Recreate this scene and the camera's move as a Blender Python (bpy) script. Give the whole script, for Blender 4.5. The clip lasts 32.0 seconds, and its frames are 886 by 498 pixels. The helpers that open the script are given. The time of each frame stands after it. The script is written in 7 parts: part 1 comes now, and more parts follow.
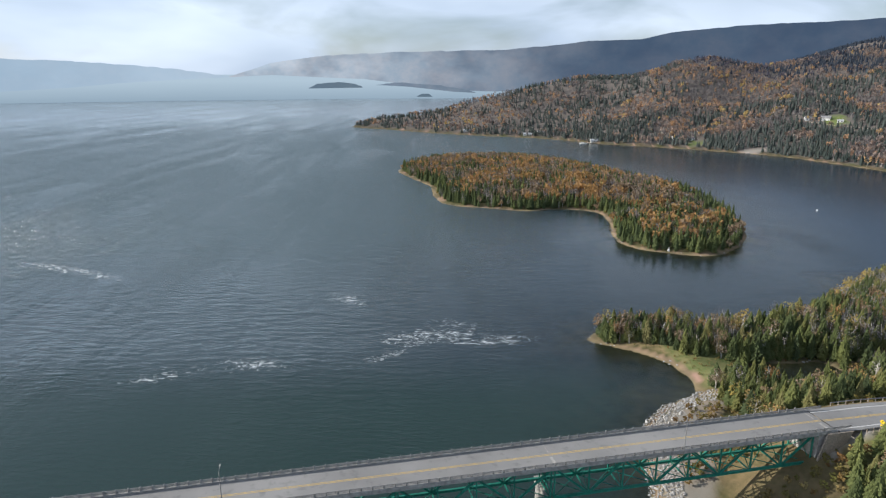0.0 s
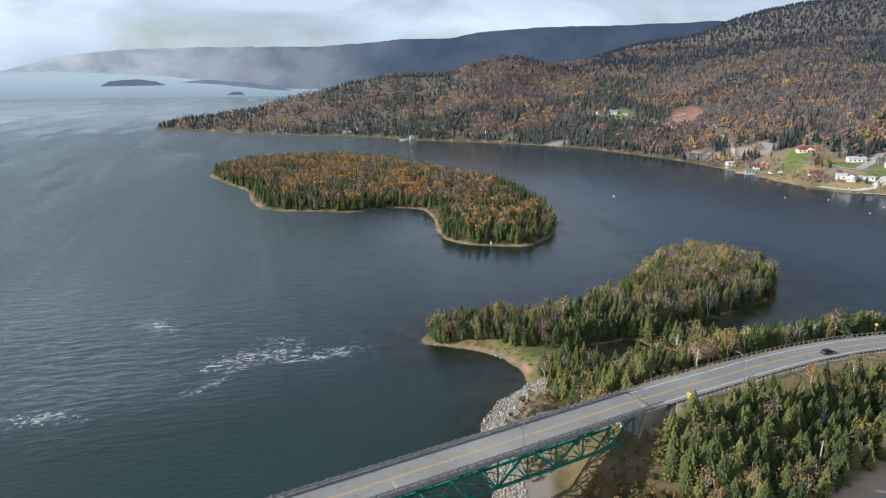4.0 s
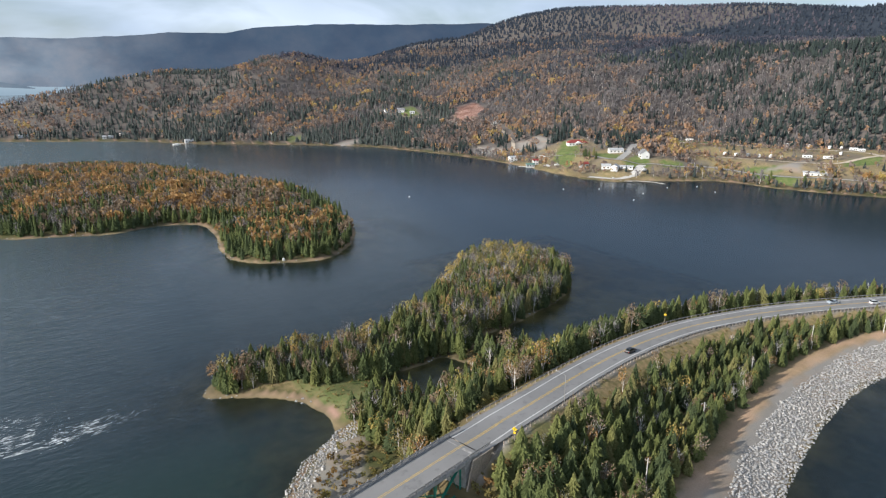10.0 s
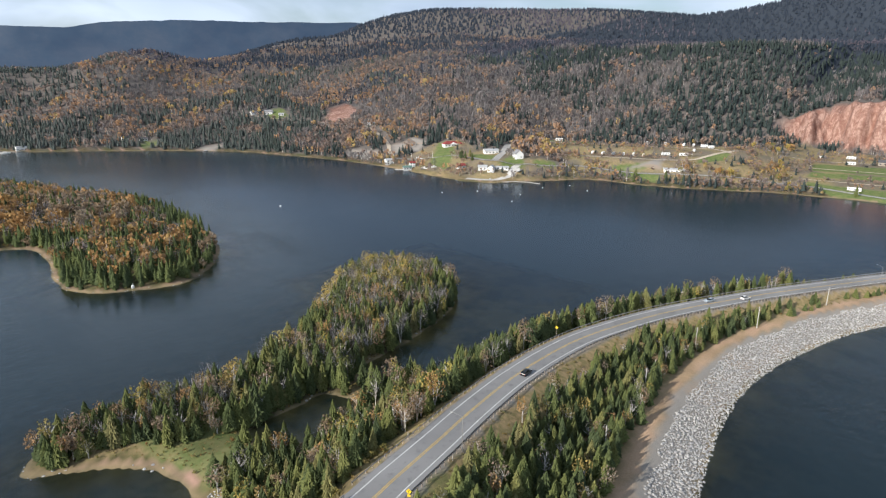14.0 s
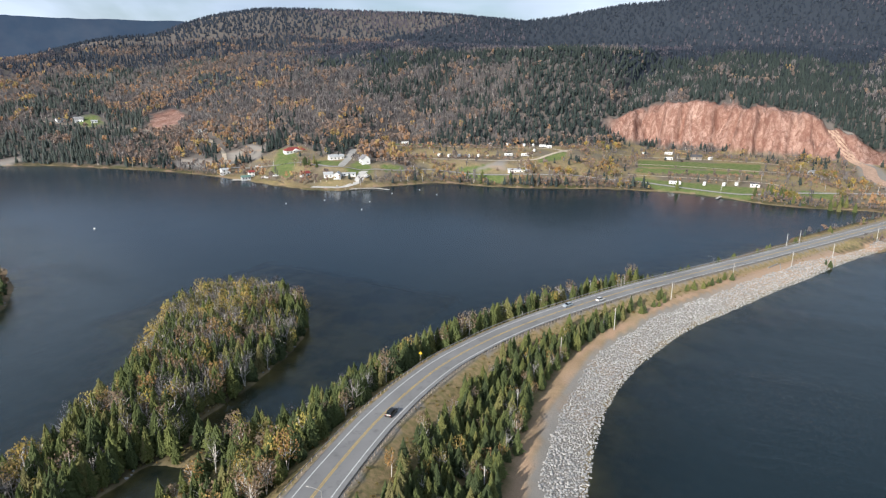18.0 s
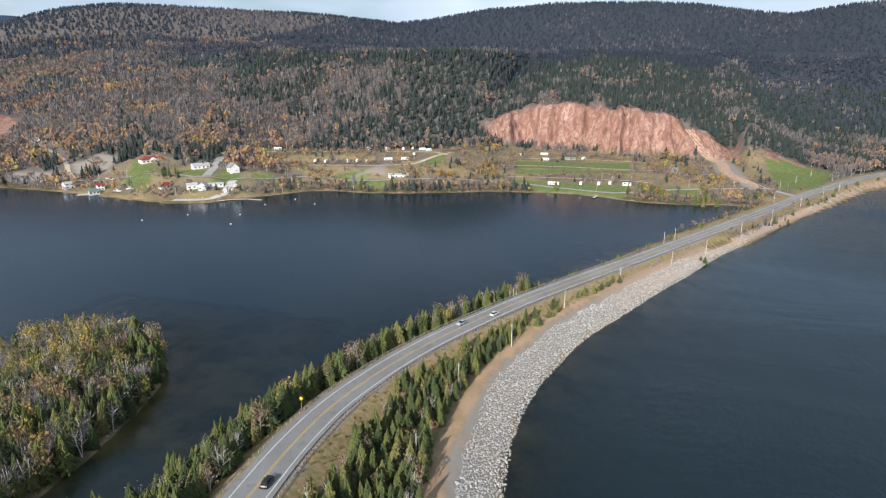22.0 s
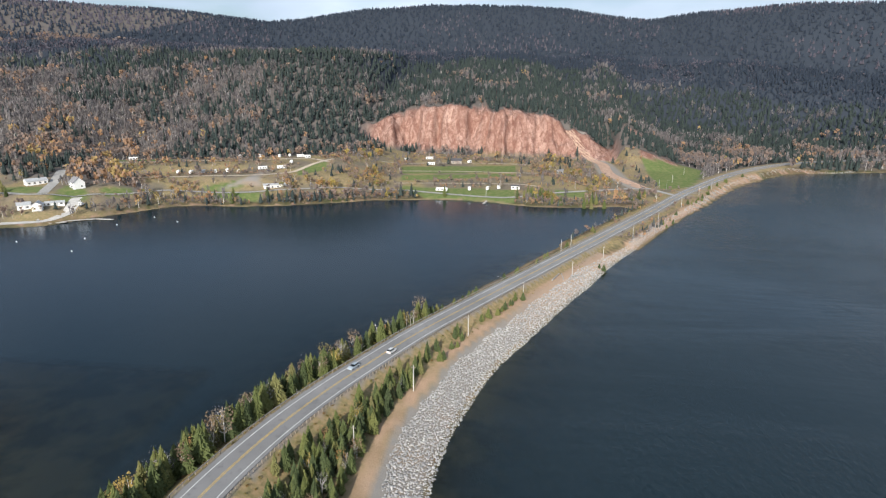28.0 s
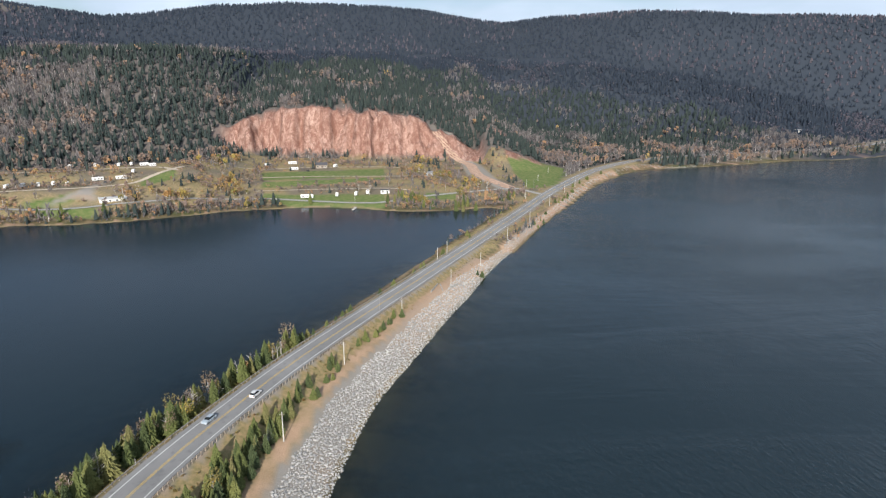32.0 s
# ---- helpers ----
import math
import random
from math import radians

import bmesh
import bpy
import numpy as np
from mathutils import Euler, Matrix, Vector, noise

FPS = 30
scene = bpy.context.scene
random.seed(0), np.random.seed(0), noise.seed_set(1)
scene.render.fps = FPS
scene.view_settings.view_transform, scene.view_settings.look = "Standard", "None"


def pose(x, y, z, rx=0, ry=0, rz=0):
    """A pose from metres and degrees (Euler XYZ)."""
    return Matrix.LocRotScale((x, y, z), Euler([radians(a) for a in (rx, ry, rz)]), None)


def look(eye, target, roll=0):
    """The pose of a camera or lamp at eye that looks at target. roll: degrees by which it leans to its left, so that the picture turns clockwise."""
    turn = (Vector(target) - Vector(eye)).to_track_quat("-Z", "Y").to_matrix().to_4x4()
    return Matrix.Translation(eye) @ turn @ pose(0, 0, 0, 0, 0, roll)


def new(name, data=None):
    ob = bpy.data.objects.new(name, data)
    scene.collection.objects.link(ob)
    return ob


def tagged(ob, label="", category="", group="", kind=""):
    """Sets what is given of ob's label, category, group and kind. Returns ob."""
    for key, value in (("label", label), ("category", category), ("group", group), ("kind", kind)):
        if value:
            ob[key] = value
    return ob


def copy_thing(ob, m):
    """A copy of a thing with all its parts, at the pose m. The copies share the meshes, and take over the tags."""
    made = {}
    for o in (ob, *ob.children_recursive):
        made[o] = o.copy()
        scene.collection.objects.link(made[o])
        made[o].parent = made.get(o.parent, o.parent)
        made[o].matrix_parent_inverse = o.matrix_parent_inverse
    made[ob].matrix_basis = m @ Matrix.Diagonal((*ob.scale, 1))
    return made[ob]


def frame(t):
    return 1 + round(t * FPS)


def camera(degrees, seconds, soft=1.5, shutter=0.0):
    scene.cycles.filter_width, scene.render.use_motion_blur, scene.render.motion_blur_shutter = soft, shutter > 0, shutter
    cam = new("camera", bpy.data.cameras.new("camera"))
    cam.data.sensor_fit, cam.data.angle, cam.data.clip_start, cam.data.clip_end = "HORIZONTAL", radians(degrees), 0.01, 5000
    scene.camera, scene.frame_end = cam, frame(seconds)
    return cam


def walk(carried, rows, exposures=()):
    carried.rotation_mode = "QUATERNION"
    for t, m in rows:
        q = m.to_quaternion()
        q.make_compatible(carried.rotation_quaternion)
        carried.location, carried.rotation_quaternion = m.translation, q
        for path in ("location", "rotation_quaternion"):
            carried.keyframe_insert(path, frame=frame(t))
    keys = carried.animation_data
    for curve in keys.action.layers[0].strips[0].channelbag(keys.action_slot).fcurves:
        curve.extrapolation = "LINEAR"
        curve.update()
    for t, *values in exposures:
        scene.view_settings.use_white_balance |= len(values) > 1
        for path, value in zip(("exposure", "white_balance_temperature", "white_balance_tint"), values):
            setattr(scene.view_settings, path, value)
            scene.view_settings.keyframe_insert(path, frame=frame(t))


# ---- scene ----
cam = camera(71.49, 32.0, 1.25)
PATH = [
    (0.0, (0.01, 0.00, 98.66), (0.01, 289.84, 21.23), -0.331),
    (1.0, (0.38, 2.02, 98.59), (21.61, 290.94, 20.67), -0.293),
    (2.0, (1.00, 4.35, 98.67), (42.90, 290.92, 20.41), -0.283),
    (3.0, (1.81, 7.04, 98.86), (64.24, 289.73, 20.18), -0.298),
    (3.5, (2.28, 8.62, 98.98), (74.59, 288.90, 20.11), -0.317),
    (5.5, (5.04, 16.07, 99.49), (110.91, 285.24, 19.88), -0.362),
    (6.0, (5.94, 18.14, 99.49), (119.46, 284.15, 19.78), -0.336),
    (7.0, (8.15, 22.42, 99.47), (136.30, 281.63, 19.56), -0.260),
    (8.0, (10.82, 26.90, 99.47), (153.17, 278.55, 19.40), -0.205),
    (9.0, (13.68, 31.48, 99.52), (169.69, 274.85, 19.31), -0.125),
    (10.0, (16.77, 36.29, 99.60), (184.48, 271.66, 19.12), -0.121),
    (11.0, (20.36, 40.54, 99.75), (197.97, 268.46, 19.08), -0.067),
    (12.0, (23.96, 44.89, 99.89), (212.85, 263.59, 19.30), -0.021),
    (13.0, (27.47, 49.07, 100.04), (227.92, 257.25, 19.53), 0.058),
    (14.0, (31.34, 53.05, 100.21), (242.67, 250.20, 19.77), 0.126),
    (14.5, (33.51, 54.94, 100.29), (250.00, 246.46, 19.98), 0.164),
    (16.5, (41.87, 61.68, 100.68), (280.08, 225.66, 20.88), 0.103),
    (17.0, (44.18, 63.31, 100.69), (287.73, 219.30, 20.99), 0.104),
    (18.0, (49.04, 66.60, 100.68), (302.56, 206.01, 21.37), 0.109),
    (19.0, (54.19, 69.55, 100.61), (316.20, 192.41, 21.52), 0.151),
    (20.0, (59.46, 72.21, 100.60), (328.70, 178.52, 21.84), 0.129),
    (21.0, (65.02, 74.67, 100.62), (338.35, 170.18, 22.09), 0.136),
    (22.0, (70.50, 76.82, 100.62), (346.57, 164.31, 22.33), 0.152),
    (23.0, (75.90, 78.83, 100.60), (354.32, 158.63, 22.39), 0.151),
    (24.0, (81.73, 80.71, 100.61), (362.28, 152.87, 22.62), 0.170),
    (24.5, (84.69, 81.57, 100.62), (366.20, 149.98, 22.72), 0.177),
    (26.5, (95.42, 84.47, 100.61), (380.36, 137.29, 23.01), 0.179),
    (27.0, (98.29, 85.19, 100.59), (384.23, 132.47, 23.09), 0.172),
    (28.0, (104.03, 86.56, 100.51), (391.94, 120.28, 23.26), 0.178),
    (29.0, (109.81, 87.56, 100.39), (399.10, 106.76, 23.29), 0.207),
    (30.0, (115.66, 88.00, 100.28), (405.57, 91.87, 23.23), 0.200),
    (31.0, (121.58, 88.26, 100.19), (411.26, 75.61, 23.23), 0.203),
    (32.0, (127.63, 88.18, 100.12), (416.24, 59.50, 23.44), 0.251),
]

walk(cam, [(t, look(e, a, r)) for t, e, a, r in PATH], [(0.0, 0.34, 6050, 10), (10.0, 0.40, 6050, 10), (20.0, 0.42, 6050, 10), (32.0, 0.40, 6050, 10)])

# ---- world, sun ----
SUN_AZ, SUN_EL = -83.0, 25.0
sun_dir = Vector((math.sin(radians(SUN_AZ)) * math.cos(radians(SUN_EL)), math.cos(radians(SUN_AZ)) * math.cos(radians(SUN_EL)), math.sin(radians(SUN_EL))))
sun = new("sun", bpy.data.lights.new("sun", "SUN"))
sun.data.energy, sun.data.angle, sun.data.color = 5.0, radians(0.6), (1.0, 0.90, 0.75)
sun.matrix_world = look(sun_dir * 100, (0, 0, 0))


class Nodes:
    """Short hand for node trees."""

    def __init__(self, tree):
        self.t = tree
        tree.nodes.clear()

    def add(self, kind, **kw):
        n = self.t.nodes.new(kind)
        ins = kw.pop("ins", {})
        for k, v in kw.items():
            setattr(n, k, v)
        for k, v in ins.items():
            self.put(n.inputs[k], v)
        return n

    def put(self, socket, v):
        if isinstance(v, bpy.types.NodeSocket):
            self.t.links.new(v, socket)
        elif isinstance(v, bpy.types.Node):
            self.t.links.new(v.outputs[0], socket)
        elif isinstance(v, (tuple, list)) and len(v) == 3 and socket.type == "RGBA":
            socket.default_value = (*v, 1)
        else:
            socket.default_value = v

    def mix(self, fac, a, b, blend="MIX"):
        n = self.add("ShaderNodeMix", data_type="RGBA", blend_type=blend)
        self.put(n.inputs[0], fac), self.put(n.inputs[6], a), self.put(n.inputs[7], b)
        return n.outputs[2]

    def math(self, op, a, b=0.0, clamp=False):
        n = self.add("ShaderNodeMath", operation=op, use_clamp=clamp)
        self.put(n.inputs[0], a), self.put(n.inputs[1], b)
        return n.outputs[0]

    def ramp(self, fac, *stops):
        n = self.add("ShaderNodeValToRGB")
        e = n.color_ramp.elements
        while len(e) < len(stops):
            e.new(0.5)
        for el, (p, c) in zip(e, stops):
            el.position = p
            el.color = (c, c, c, 1) if isinstance(c, (int, float)) else (*c, 1)
        self.put(n.inputs[0], fac)
        return n.outputs[0]

    def noise(self, vec, scale, detail=3.0, rough=0.55, dist=0.0):
        n = self.add("ShaderNodeTexNoise", ins={"Scale": scale, "Detail": detail, "Roughness": rough, "Distortion": dist})
        if vec is not None:
            self.put(n.inputs["Vector"], vec)
        return n.outputs[0]

    def scaled(self, vec, s, rot=0.0):
        n = self.add("ShaderNodeMapping", ins={"Scale": s, "Rotation": (0, 0, rot)})
        self.put(n.inputs["Vector"], vec)
        return n.outputs[0]


world = bpy.data.worlds.new("sky")
scene.world = world
world.use_nodes = True
w = Nodes(world.node_tree)
sky = w.add("ShaderNodeTexSky", sky_type="NISHITA", sun_disc=False, sun_elevation=radians(SUN_EL), sun_rotation=radians(SUN_AZ), air_density=1.0, dust_density=1.5)
wc = w.add("ShaderNodeTexCoord").outputs["Generated"]
wn = w.noise(w.scaled(wc, (2.0, 2.0, 6.0)), 1.5, 5, 0.52, 0.4)
cover = w.ramp(wn, (0.34, 0.25), (0.52, 1.0))
shade = w.ramp(w.noise(w.scaled(wc, (1.5, 1.5, 5.0)), 1.5, 4, 0.5), (0.3, (4.4, 5.3, 6.6)), (0.68, (8.3, 9.1, 10.1)))
toward = w.add("ShaderNodeVectorMath", operation="DOT_PRODUCT", ins={0: wc, 1: (math.sin(radians(SUN_AZ)), math.cos(radians(SUN_AZ)), 0.0)}).outputs["Value"]
up = w.add("ShaderNodeSeparateXYZ", ins={0: wc}).outputs[2]
east = w.add("ShaderNodeMapRange", ins={0: up, 1: 0.08, 2: 0.42, 3: 1.02, 4: 0.40}).outputs[0]
side = w.add("ShaderNodeMapRange", ins={0: toward, 1: -0.9, 2: 0.9, 3: east, 4: 1.15}).outputs[0]
shade = w.mix(1.0, shade, w.add("ShaderNodeCombineColor", ins={0: side, 1: side, 2: side}).outputs[0], "MULTIPLY")
wcol = w.mix(w.math("MULTIPLY", cover, 0.85), sky.outputs[0], shade)
wbg = w.add("ShaderNodeBackground", ins={"Color": wcol, "Strength": 0.086})
w.t.links.new(wbg.outputs[0], w.add("ShaderNodeOutputWorld").inputs[0])


# ---- materials ----
def material(name, build, rough=0.85, metal=0.0, spec=0.3):
    """A Principled material; build(n) returns colour, and optionally a height for bump with its distance."""
    m = bpy.data.materials.new(name)
    m.use_nodes = True
    n = Nodes(m.node_tree)
    out = n.add("ShaderNodeOutputMaterial")
    p = n.add("ShaderNodeBsdfPrincipled", ins={"Roughness": rough, "Metallic": metal, "Specular IOR Level": spec})
    got = build(n)
    if not isinstance(got, list):
        got = [got]
    n.put(p.inputs["Base Color"], got[0])
    if len(got) > 1:
        b = n.add("ShaderNodeBump", ins={"Height": got[1], "Distance": got[2], "Strength": 0.8})
        n.put(p.inputs["Normal"], b)
    if len(got) > 3:
        n.put(p.inputs["Roughness"], got[3])
    n.t.links.new(p.outputs[0], out.inputs[0])
    return m


def pos(n):
    return n.add("ShaderNodeNewGeometry").outputs["Position"]


def obj(n):
    return n.add("ShaderNodeTexCoord").outputs["Object"]


def island(n):
    return n.add("ShaderNodeNewGeometry").outputs["Random Per Island"]


def rnd(n):
    return n.add("ShaderNodeObjectInfo").outputs["Random"]


def worn(c, scale=1.0, amount=0.35, coords=obj, bump=0.01):
    """Builder: a base colour with grain and stains."""
    def build(n):
        v = coords(n)
        a = n.noise(v, 3.0 * scale, 4)
        b = n.noise(v, 19.0 * scale, 4)
        dark = tuple(x * (1 - amount) for x in c)
        light = tuple(min(1, x * (1 + amount * 0.5)) for x in c)
        col = n.mix(n.ramp(a, (0.3, 0.0), (0.7, 1.0)), dark, light)
        col = n.mix(n.math("MULTIPLY", b, 0.35), col, tuple(x * 0.6 for x in c))
        return [col, b, bump]
    return build


def attr(n, name):
    return n.add("ShaderNodeAttribute", attribute_name=name).outputs["Fac"]


def ground_build(n):
    v = pos(n)
    big, mid, fine = n.noise(v, 0.03, 4), n.noise(v, 0.25, 4), n.noise(v, 2.5, 4)
    floor_ = n.mix(n.ramp(mid, (0.35, 0.0), (0.65, 1.0)), (0.055, 0.05, 0.028), (0.13, 0.10, 0.055))
    floor_ = n.mix(n.ramp(big, (0.45, 0.0), (0.6, 1.0)), floor_, (0.07, 0.075, 0.03))
    # far soil: grey lift of haze put into the colour
    floor_ = n.mix(attr(n, "slope"), floor_, n.mix(mid, (0.105, 0.100, 0.098), (0.165, 0.140, 0.122)))
    # upper hillside soil: cloud shade painted in as a dark blue tone
    floor_ = n.mix(attr(n, "cloud_shade"), floor_, (0.040, 0.049, 0.064))
    dry = n.mix(n.ramp(n.noise(v, 0.6, 5), (0.35, 0.0), (0.62, 1.0)), (0.36, 0.26, 0.145), (0.215, 0.185, 0.085))
    lawn = n.mix(n.ramp(mid, (0.35, 0.0), (0.65, 1.0)), (0.10, 0.145, 0.045), (0.17, 0.185, 0.075))
    gravel = n.mix(n.ramp(n.noise(v, 0.05, 5, 0.65), (0.34, 0.0), (0.50, 1.0)), (0.34, 0.265, 0.20), (0.285, 0.265, 0.24))
    gravel = n.mix(n.math("MULTIPLY", fine, 0.5), gravel, (0.2, 0.18, 0.16))
    sand = n.mix(n.ramp(mid, (0.3, 0.0), (0.7, 1.0)), (0.45, 0.28, 0.225), (0.33, 0.21, 0.16))
    gully = n.noise(n.scaled(v, (0.02, 0.05, 0.024), 0.2), 1.0, 6, 0.68, 1.4)
    red = n.mix(n.ramp(gully, (0.35, 0.0), (0.65, 1.0)), (0.25, 0.138, 0.108), (0.46, 0.315, 0.262))
    rib = n.noise(n.scaled(v, (0.06, 0.11, 0.055), 0.3), 1.0, 6, 0.7, 2.0)
    red = n.mix(n.ramp(rib, (0.44, 0.0), (0.58, 0.8)), red, (0.19, 0.095, 0.073))
    red = n.mix(n.ramp(n.noise(v, 0.35, 5, 0.65), (0.45, 0.0), (0.75, 0.7)), red, (0.17, 0.082, 0.060))
    bed = n.mix(n.ramp(n.noise(v, 0.05, 5, 0.6), (0.4, 0.0), (0.6, 1.0)), (0.085, 0.08, 0.05), (0.27, 0.21, 0.12))
    z = n.add("ShaderNodeSeparateXYZ", ins={0: v}).outputs[2]
    c = floor_
    c = n.mix(attr(n, "dry"), c, dry)
    c = n.mix(attr(n, "lawn"), c, lawn)
    c = n.mix(attr(n, "gravel"), c, gravel)
    tan = n.mix(n.ramp(fine, (0.3, 0.0), (0.7, 1.0)), (0.47, 0.33, 0.225), (0.38, 0.25, 0.165))
    c = n.mix(attr(n, "tan"), c, tan)
    c = n.mix(attr(n, "sand"), c, sand)
    c = n.mix(attr(n, "red"), c, red)
    c = n.mix(n.ramp(n.math("MULTIPLY_ADD", z, -0.5), (0.1, 0.0), (0.5, 1.0)), c, bed)
    crag = n.math("MULTIPLY", attr(n, "red"), n.math("ADD", n.math("MULTIPLY", rib, 22.0), n.math("MULTIPLY", n.noise(v, 0.22, 5, 0.65), 14.0)))
    return [c, n.math("ADD", crag, n.math("ADD", fine, n.math("MULTIPLY", mid, 2.0))), 0.12]


M = {}
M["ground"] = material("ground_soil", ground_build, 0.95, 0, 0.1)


def water_material():
    m = bpy.data.materials.new("lake_water")
    m.use_nodes = True
    n = Nodes(m.node_tree)
    v = pos(n)
    rough = attr(n, "rough")
    rip = n.noise(n.scaled(v, (1.0, 2.4, 1.0), 0.5), 0.30, 5, 0.6, 0.3)
    long = n.noise(n.scaled(v, (1.0, 3.4, 1.0), 0.42), 0.11, 3, 0.5, 0.5)
    chop = n.noise(n.scaled(v, (1.0, 2.6, 1.0), 0.45), 0.09, 5, 0.65, 0.8)
    swell = n.noise(n.scaled(v, (1.0, 2.2, 1.0), 0.5), 0.03, 4, 0.5, 0.6)
    calm = n.ramp(n.noise(v, 0.006, 3), (0.38, 0.55), (0.62, 1.7))
    rows = n.ramp(n.noise(n.scaled(v, (1.0, 0.16, 1.0), 0.55), 0.016, 5, 0.6, 0.6), (0.38, 0.45), (0.62, 1.15))
    h = n.math("ADD", n.math("MULTIPLY", rip, calm), n.math("MULTIPLY", swell, 1.2))
    h = n.math("ADD", h, n.math("ADD", n.math("MULTIPLY", chop, n.math("MULTIPLY", rough, 8.0)), n.math("MULTIPLY", long, n.math("ADD", n.math("MULTIPLY", rough, 5.0), 0.5))))
    h = n.math("MULTIPLY", n.math("MULTIPLY", h, n.math("ADD", n.math("MULTIPLY", rough, 1.1), 0.4)), n.math("MULTIPLY", attr(n, "waves"), rows))
    bump = n.add("ShaderNodeBump", ins={"Height": h, "Distance": 0.6, "Strength": 0.7})
    # paler body on the open water: sun glare put into the colour
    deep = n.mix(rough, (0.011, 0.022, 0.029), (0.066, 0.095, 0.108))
    deep = n.mix(attr(n, "silt"), deep, (0.014, 0.033, 0.029))
    body = n.add("ShaderNodeBsdfDiffuse", ins={"Color": deep})
    clear = n.add("ShaderNodeBsdfTransparent", ins={"Color": (0.80, 0.84, 0.70)})
    under = n.add("ShaderNodeMixShader", ins={0: attr(n, "deep"), 1: clear, 2: body})
    # reflection dimmed by a grey tint on the sheltered water
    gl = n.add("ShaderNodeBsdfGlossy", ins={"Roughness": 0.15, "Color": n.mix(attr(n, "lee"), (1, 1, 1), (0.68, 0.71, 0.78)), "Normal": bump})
    fr = n.add("ShaderNodeFresnel", ins={"IOR": 1.33, "Normal": bump})
    s = n.add("ShaderNodeMixShader", ins={0: fr.outputs[0], 1: under.outputs[0], 2: gl.outputs[0]})
    foam = n.add("ShaderNodeBsdfDiffuse", ins={"Color": (0.80, 0.83, 0.84)})
    line = n.noise(n.scaled(v, (1.0, 3.2, 1.0), 0.35), 0.26, 8, 0.75, 1.2)
    fm = n.ramp(n.math("ADD", line, n.math("MULTIPLY", attr(n, "foam"), 0.19)), (0.70, 0.0), (0.80, 0.8))
    fm = n.math("MULTIPLY", fm, n.ramp(attr(n, "foam"), (0.06, 0.0), (0.3, 1.0)))
    s2 = n.add("ShaderNodeMixShader", ins={0: fm, 1: s.outputs[0], 2: foam.outputs[0]})
    n.t.links.new(s2.outputs[0], n.add("ShaderNodeOutputMaterial").inputs[0])
    return m


M["water"] = water_material()


M["paint_white"] = material("road_paint_white", worn((0.66, 0.66, 0.64), 0.6, 0.35, pos, 0.002), 0.7)
M["paint_yellow"] = material("road_paint_yellow", worn((0.62, 0.43, 0.13), 0.6, 0.35, pos, 0.002), 0.7)


def tree_id(n):
    return attr(n, "tree")


def leaf(name, stops, coords=tree_id, dark=0.45):
    def build(n):
        v = pos(n)
        c = n.add("ShaderNodeValToRGB")
        e = c.color_ramp.elements
        while len(e) < len(stops):
            e.new(0.5)
        for el, (p, k) in zip(e, stops):
            el.position, el.color = p, (*k, 1)
        n.put(c.inputs[0], coords(n))
        g = n.noise(v, 1.9, 4, 0.65)
        return n.mix(n.ramp(g, (0.32, 0.0), (0.68, 1.0)), c.outputs[0], n.mix(dark, c.outputs[0], (0.0, 0.0, 0.0)))
    m = material(name, build, 0.9, 0, 0.1)
    n = m.node_tree
    p = [q for q in n.nodes if q.type == "BSDF_PRINCIPLED"][0]
    thin = n.nodes.new("ShaderNodeBsdfTranslucent")
    both = n.nodes.new("ShaderNodeMixShader")
    both.inputs[0].default_value = 0.34
    n.links.new(p.inputs["Base Color"].links[0].from_socket, thin.inputs["Color"])
    n.links.new(p.outputs[0], both.inputs[1])
    n.links.new(thin.outputs[0], both.inputs[2])
    n.links.new(both.outputs[0], [q for q in n.nodes if q.type == "OUTPUT_MATERIAL"][0].inputs[0])
    return m


SPRUCE = ((0.0, (0.094, 0.124, 0.062)), (0.35, (0.134, 0.168, 0.070)), (0.7, (0.190, 0.218, 0.078)), (0.9, (0.250, 0.258, 0.094)), (1.0, (0.275, 0.255, 0.118)))
# far foliage: haze painted into the colours, greyer and bluer than near
SPRUCE_HAZED = ((0.0, (0.048, 0.065, 0.066)), (0.35, (0.066, 0.086, 0.080)), (0.6, (0.090, 0.110, 0.098)), (1.0, (0.135, 0.155, 0.148)))
AUTUMN_HAZED = ((0.0, (0.195, 0.168, 0.162)), (0.35, (0.255, 0.205, 0.182)), (0.6, (0.330, 0.238, 0.185)), (0.88, (0.440, 0.270, 0.155)), (1.0, (0.460, 0.345, 0.150)))
BARE_HAZED = ((0.0, (0.132, 0.122, 0.128)), (0.5, (0.180, 0.164, 0.166)), (1.0, (0.245, 0.228, 0.226)))
AUTUMN = ((0.0, (0.340, 0.240, 0.150)), (0.25, (0.320, 0.258, 0.190)), (0.5, (0.500, 0.300, 0.125)), (0.7, (0.220, 0.230, 0.096)), (0.88, (0.530, 0.390, 0.130)), (1.0, (0.530, 0.450, 0.135)))
BARE = ((0.0, (0.142, 0.127, 0.130)), (0.5, (0.216, 0.197, 0.200)), (1.0, (0.317, 0.297, 0.297)))
M["spruce"] = leaf("spruce_needles", SPRUCE)
M["spruce_far"] = leaf("hazed_spruce_needles", SPRUCE_HAZED, tree_id, 0.2)
M["autumn_far"] = leaf("hazed_autumn_leaves", AUTUMN_HAZED, tree_id, 0.15)
M["autumn"] = leaf("autumn_leaves", AUTUMN)
M["bare"] = leaf("bare_twigs", BARE)
M["bare_far"] = leaf("hazed_bare_twigs", BARE_HAZED, tree_id, 0.15)
M["spruce_one"] = leaf("spruce_needles_single", SPRUCE, rnd)
M["autumn_one"] = leaf("autumn_leaves_single", AUTUMN, rnd)
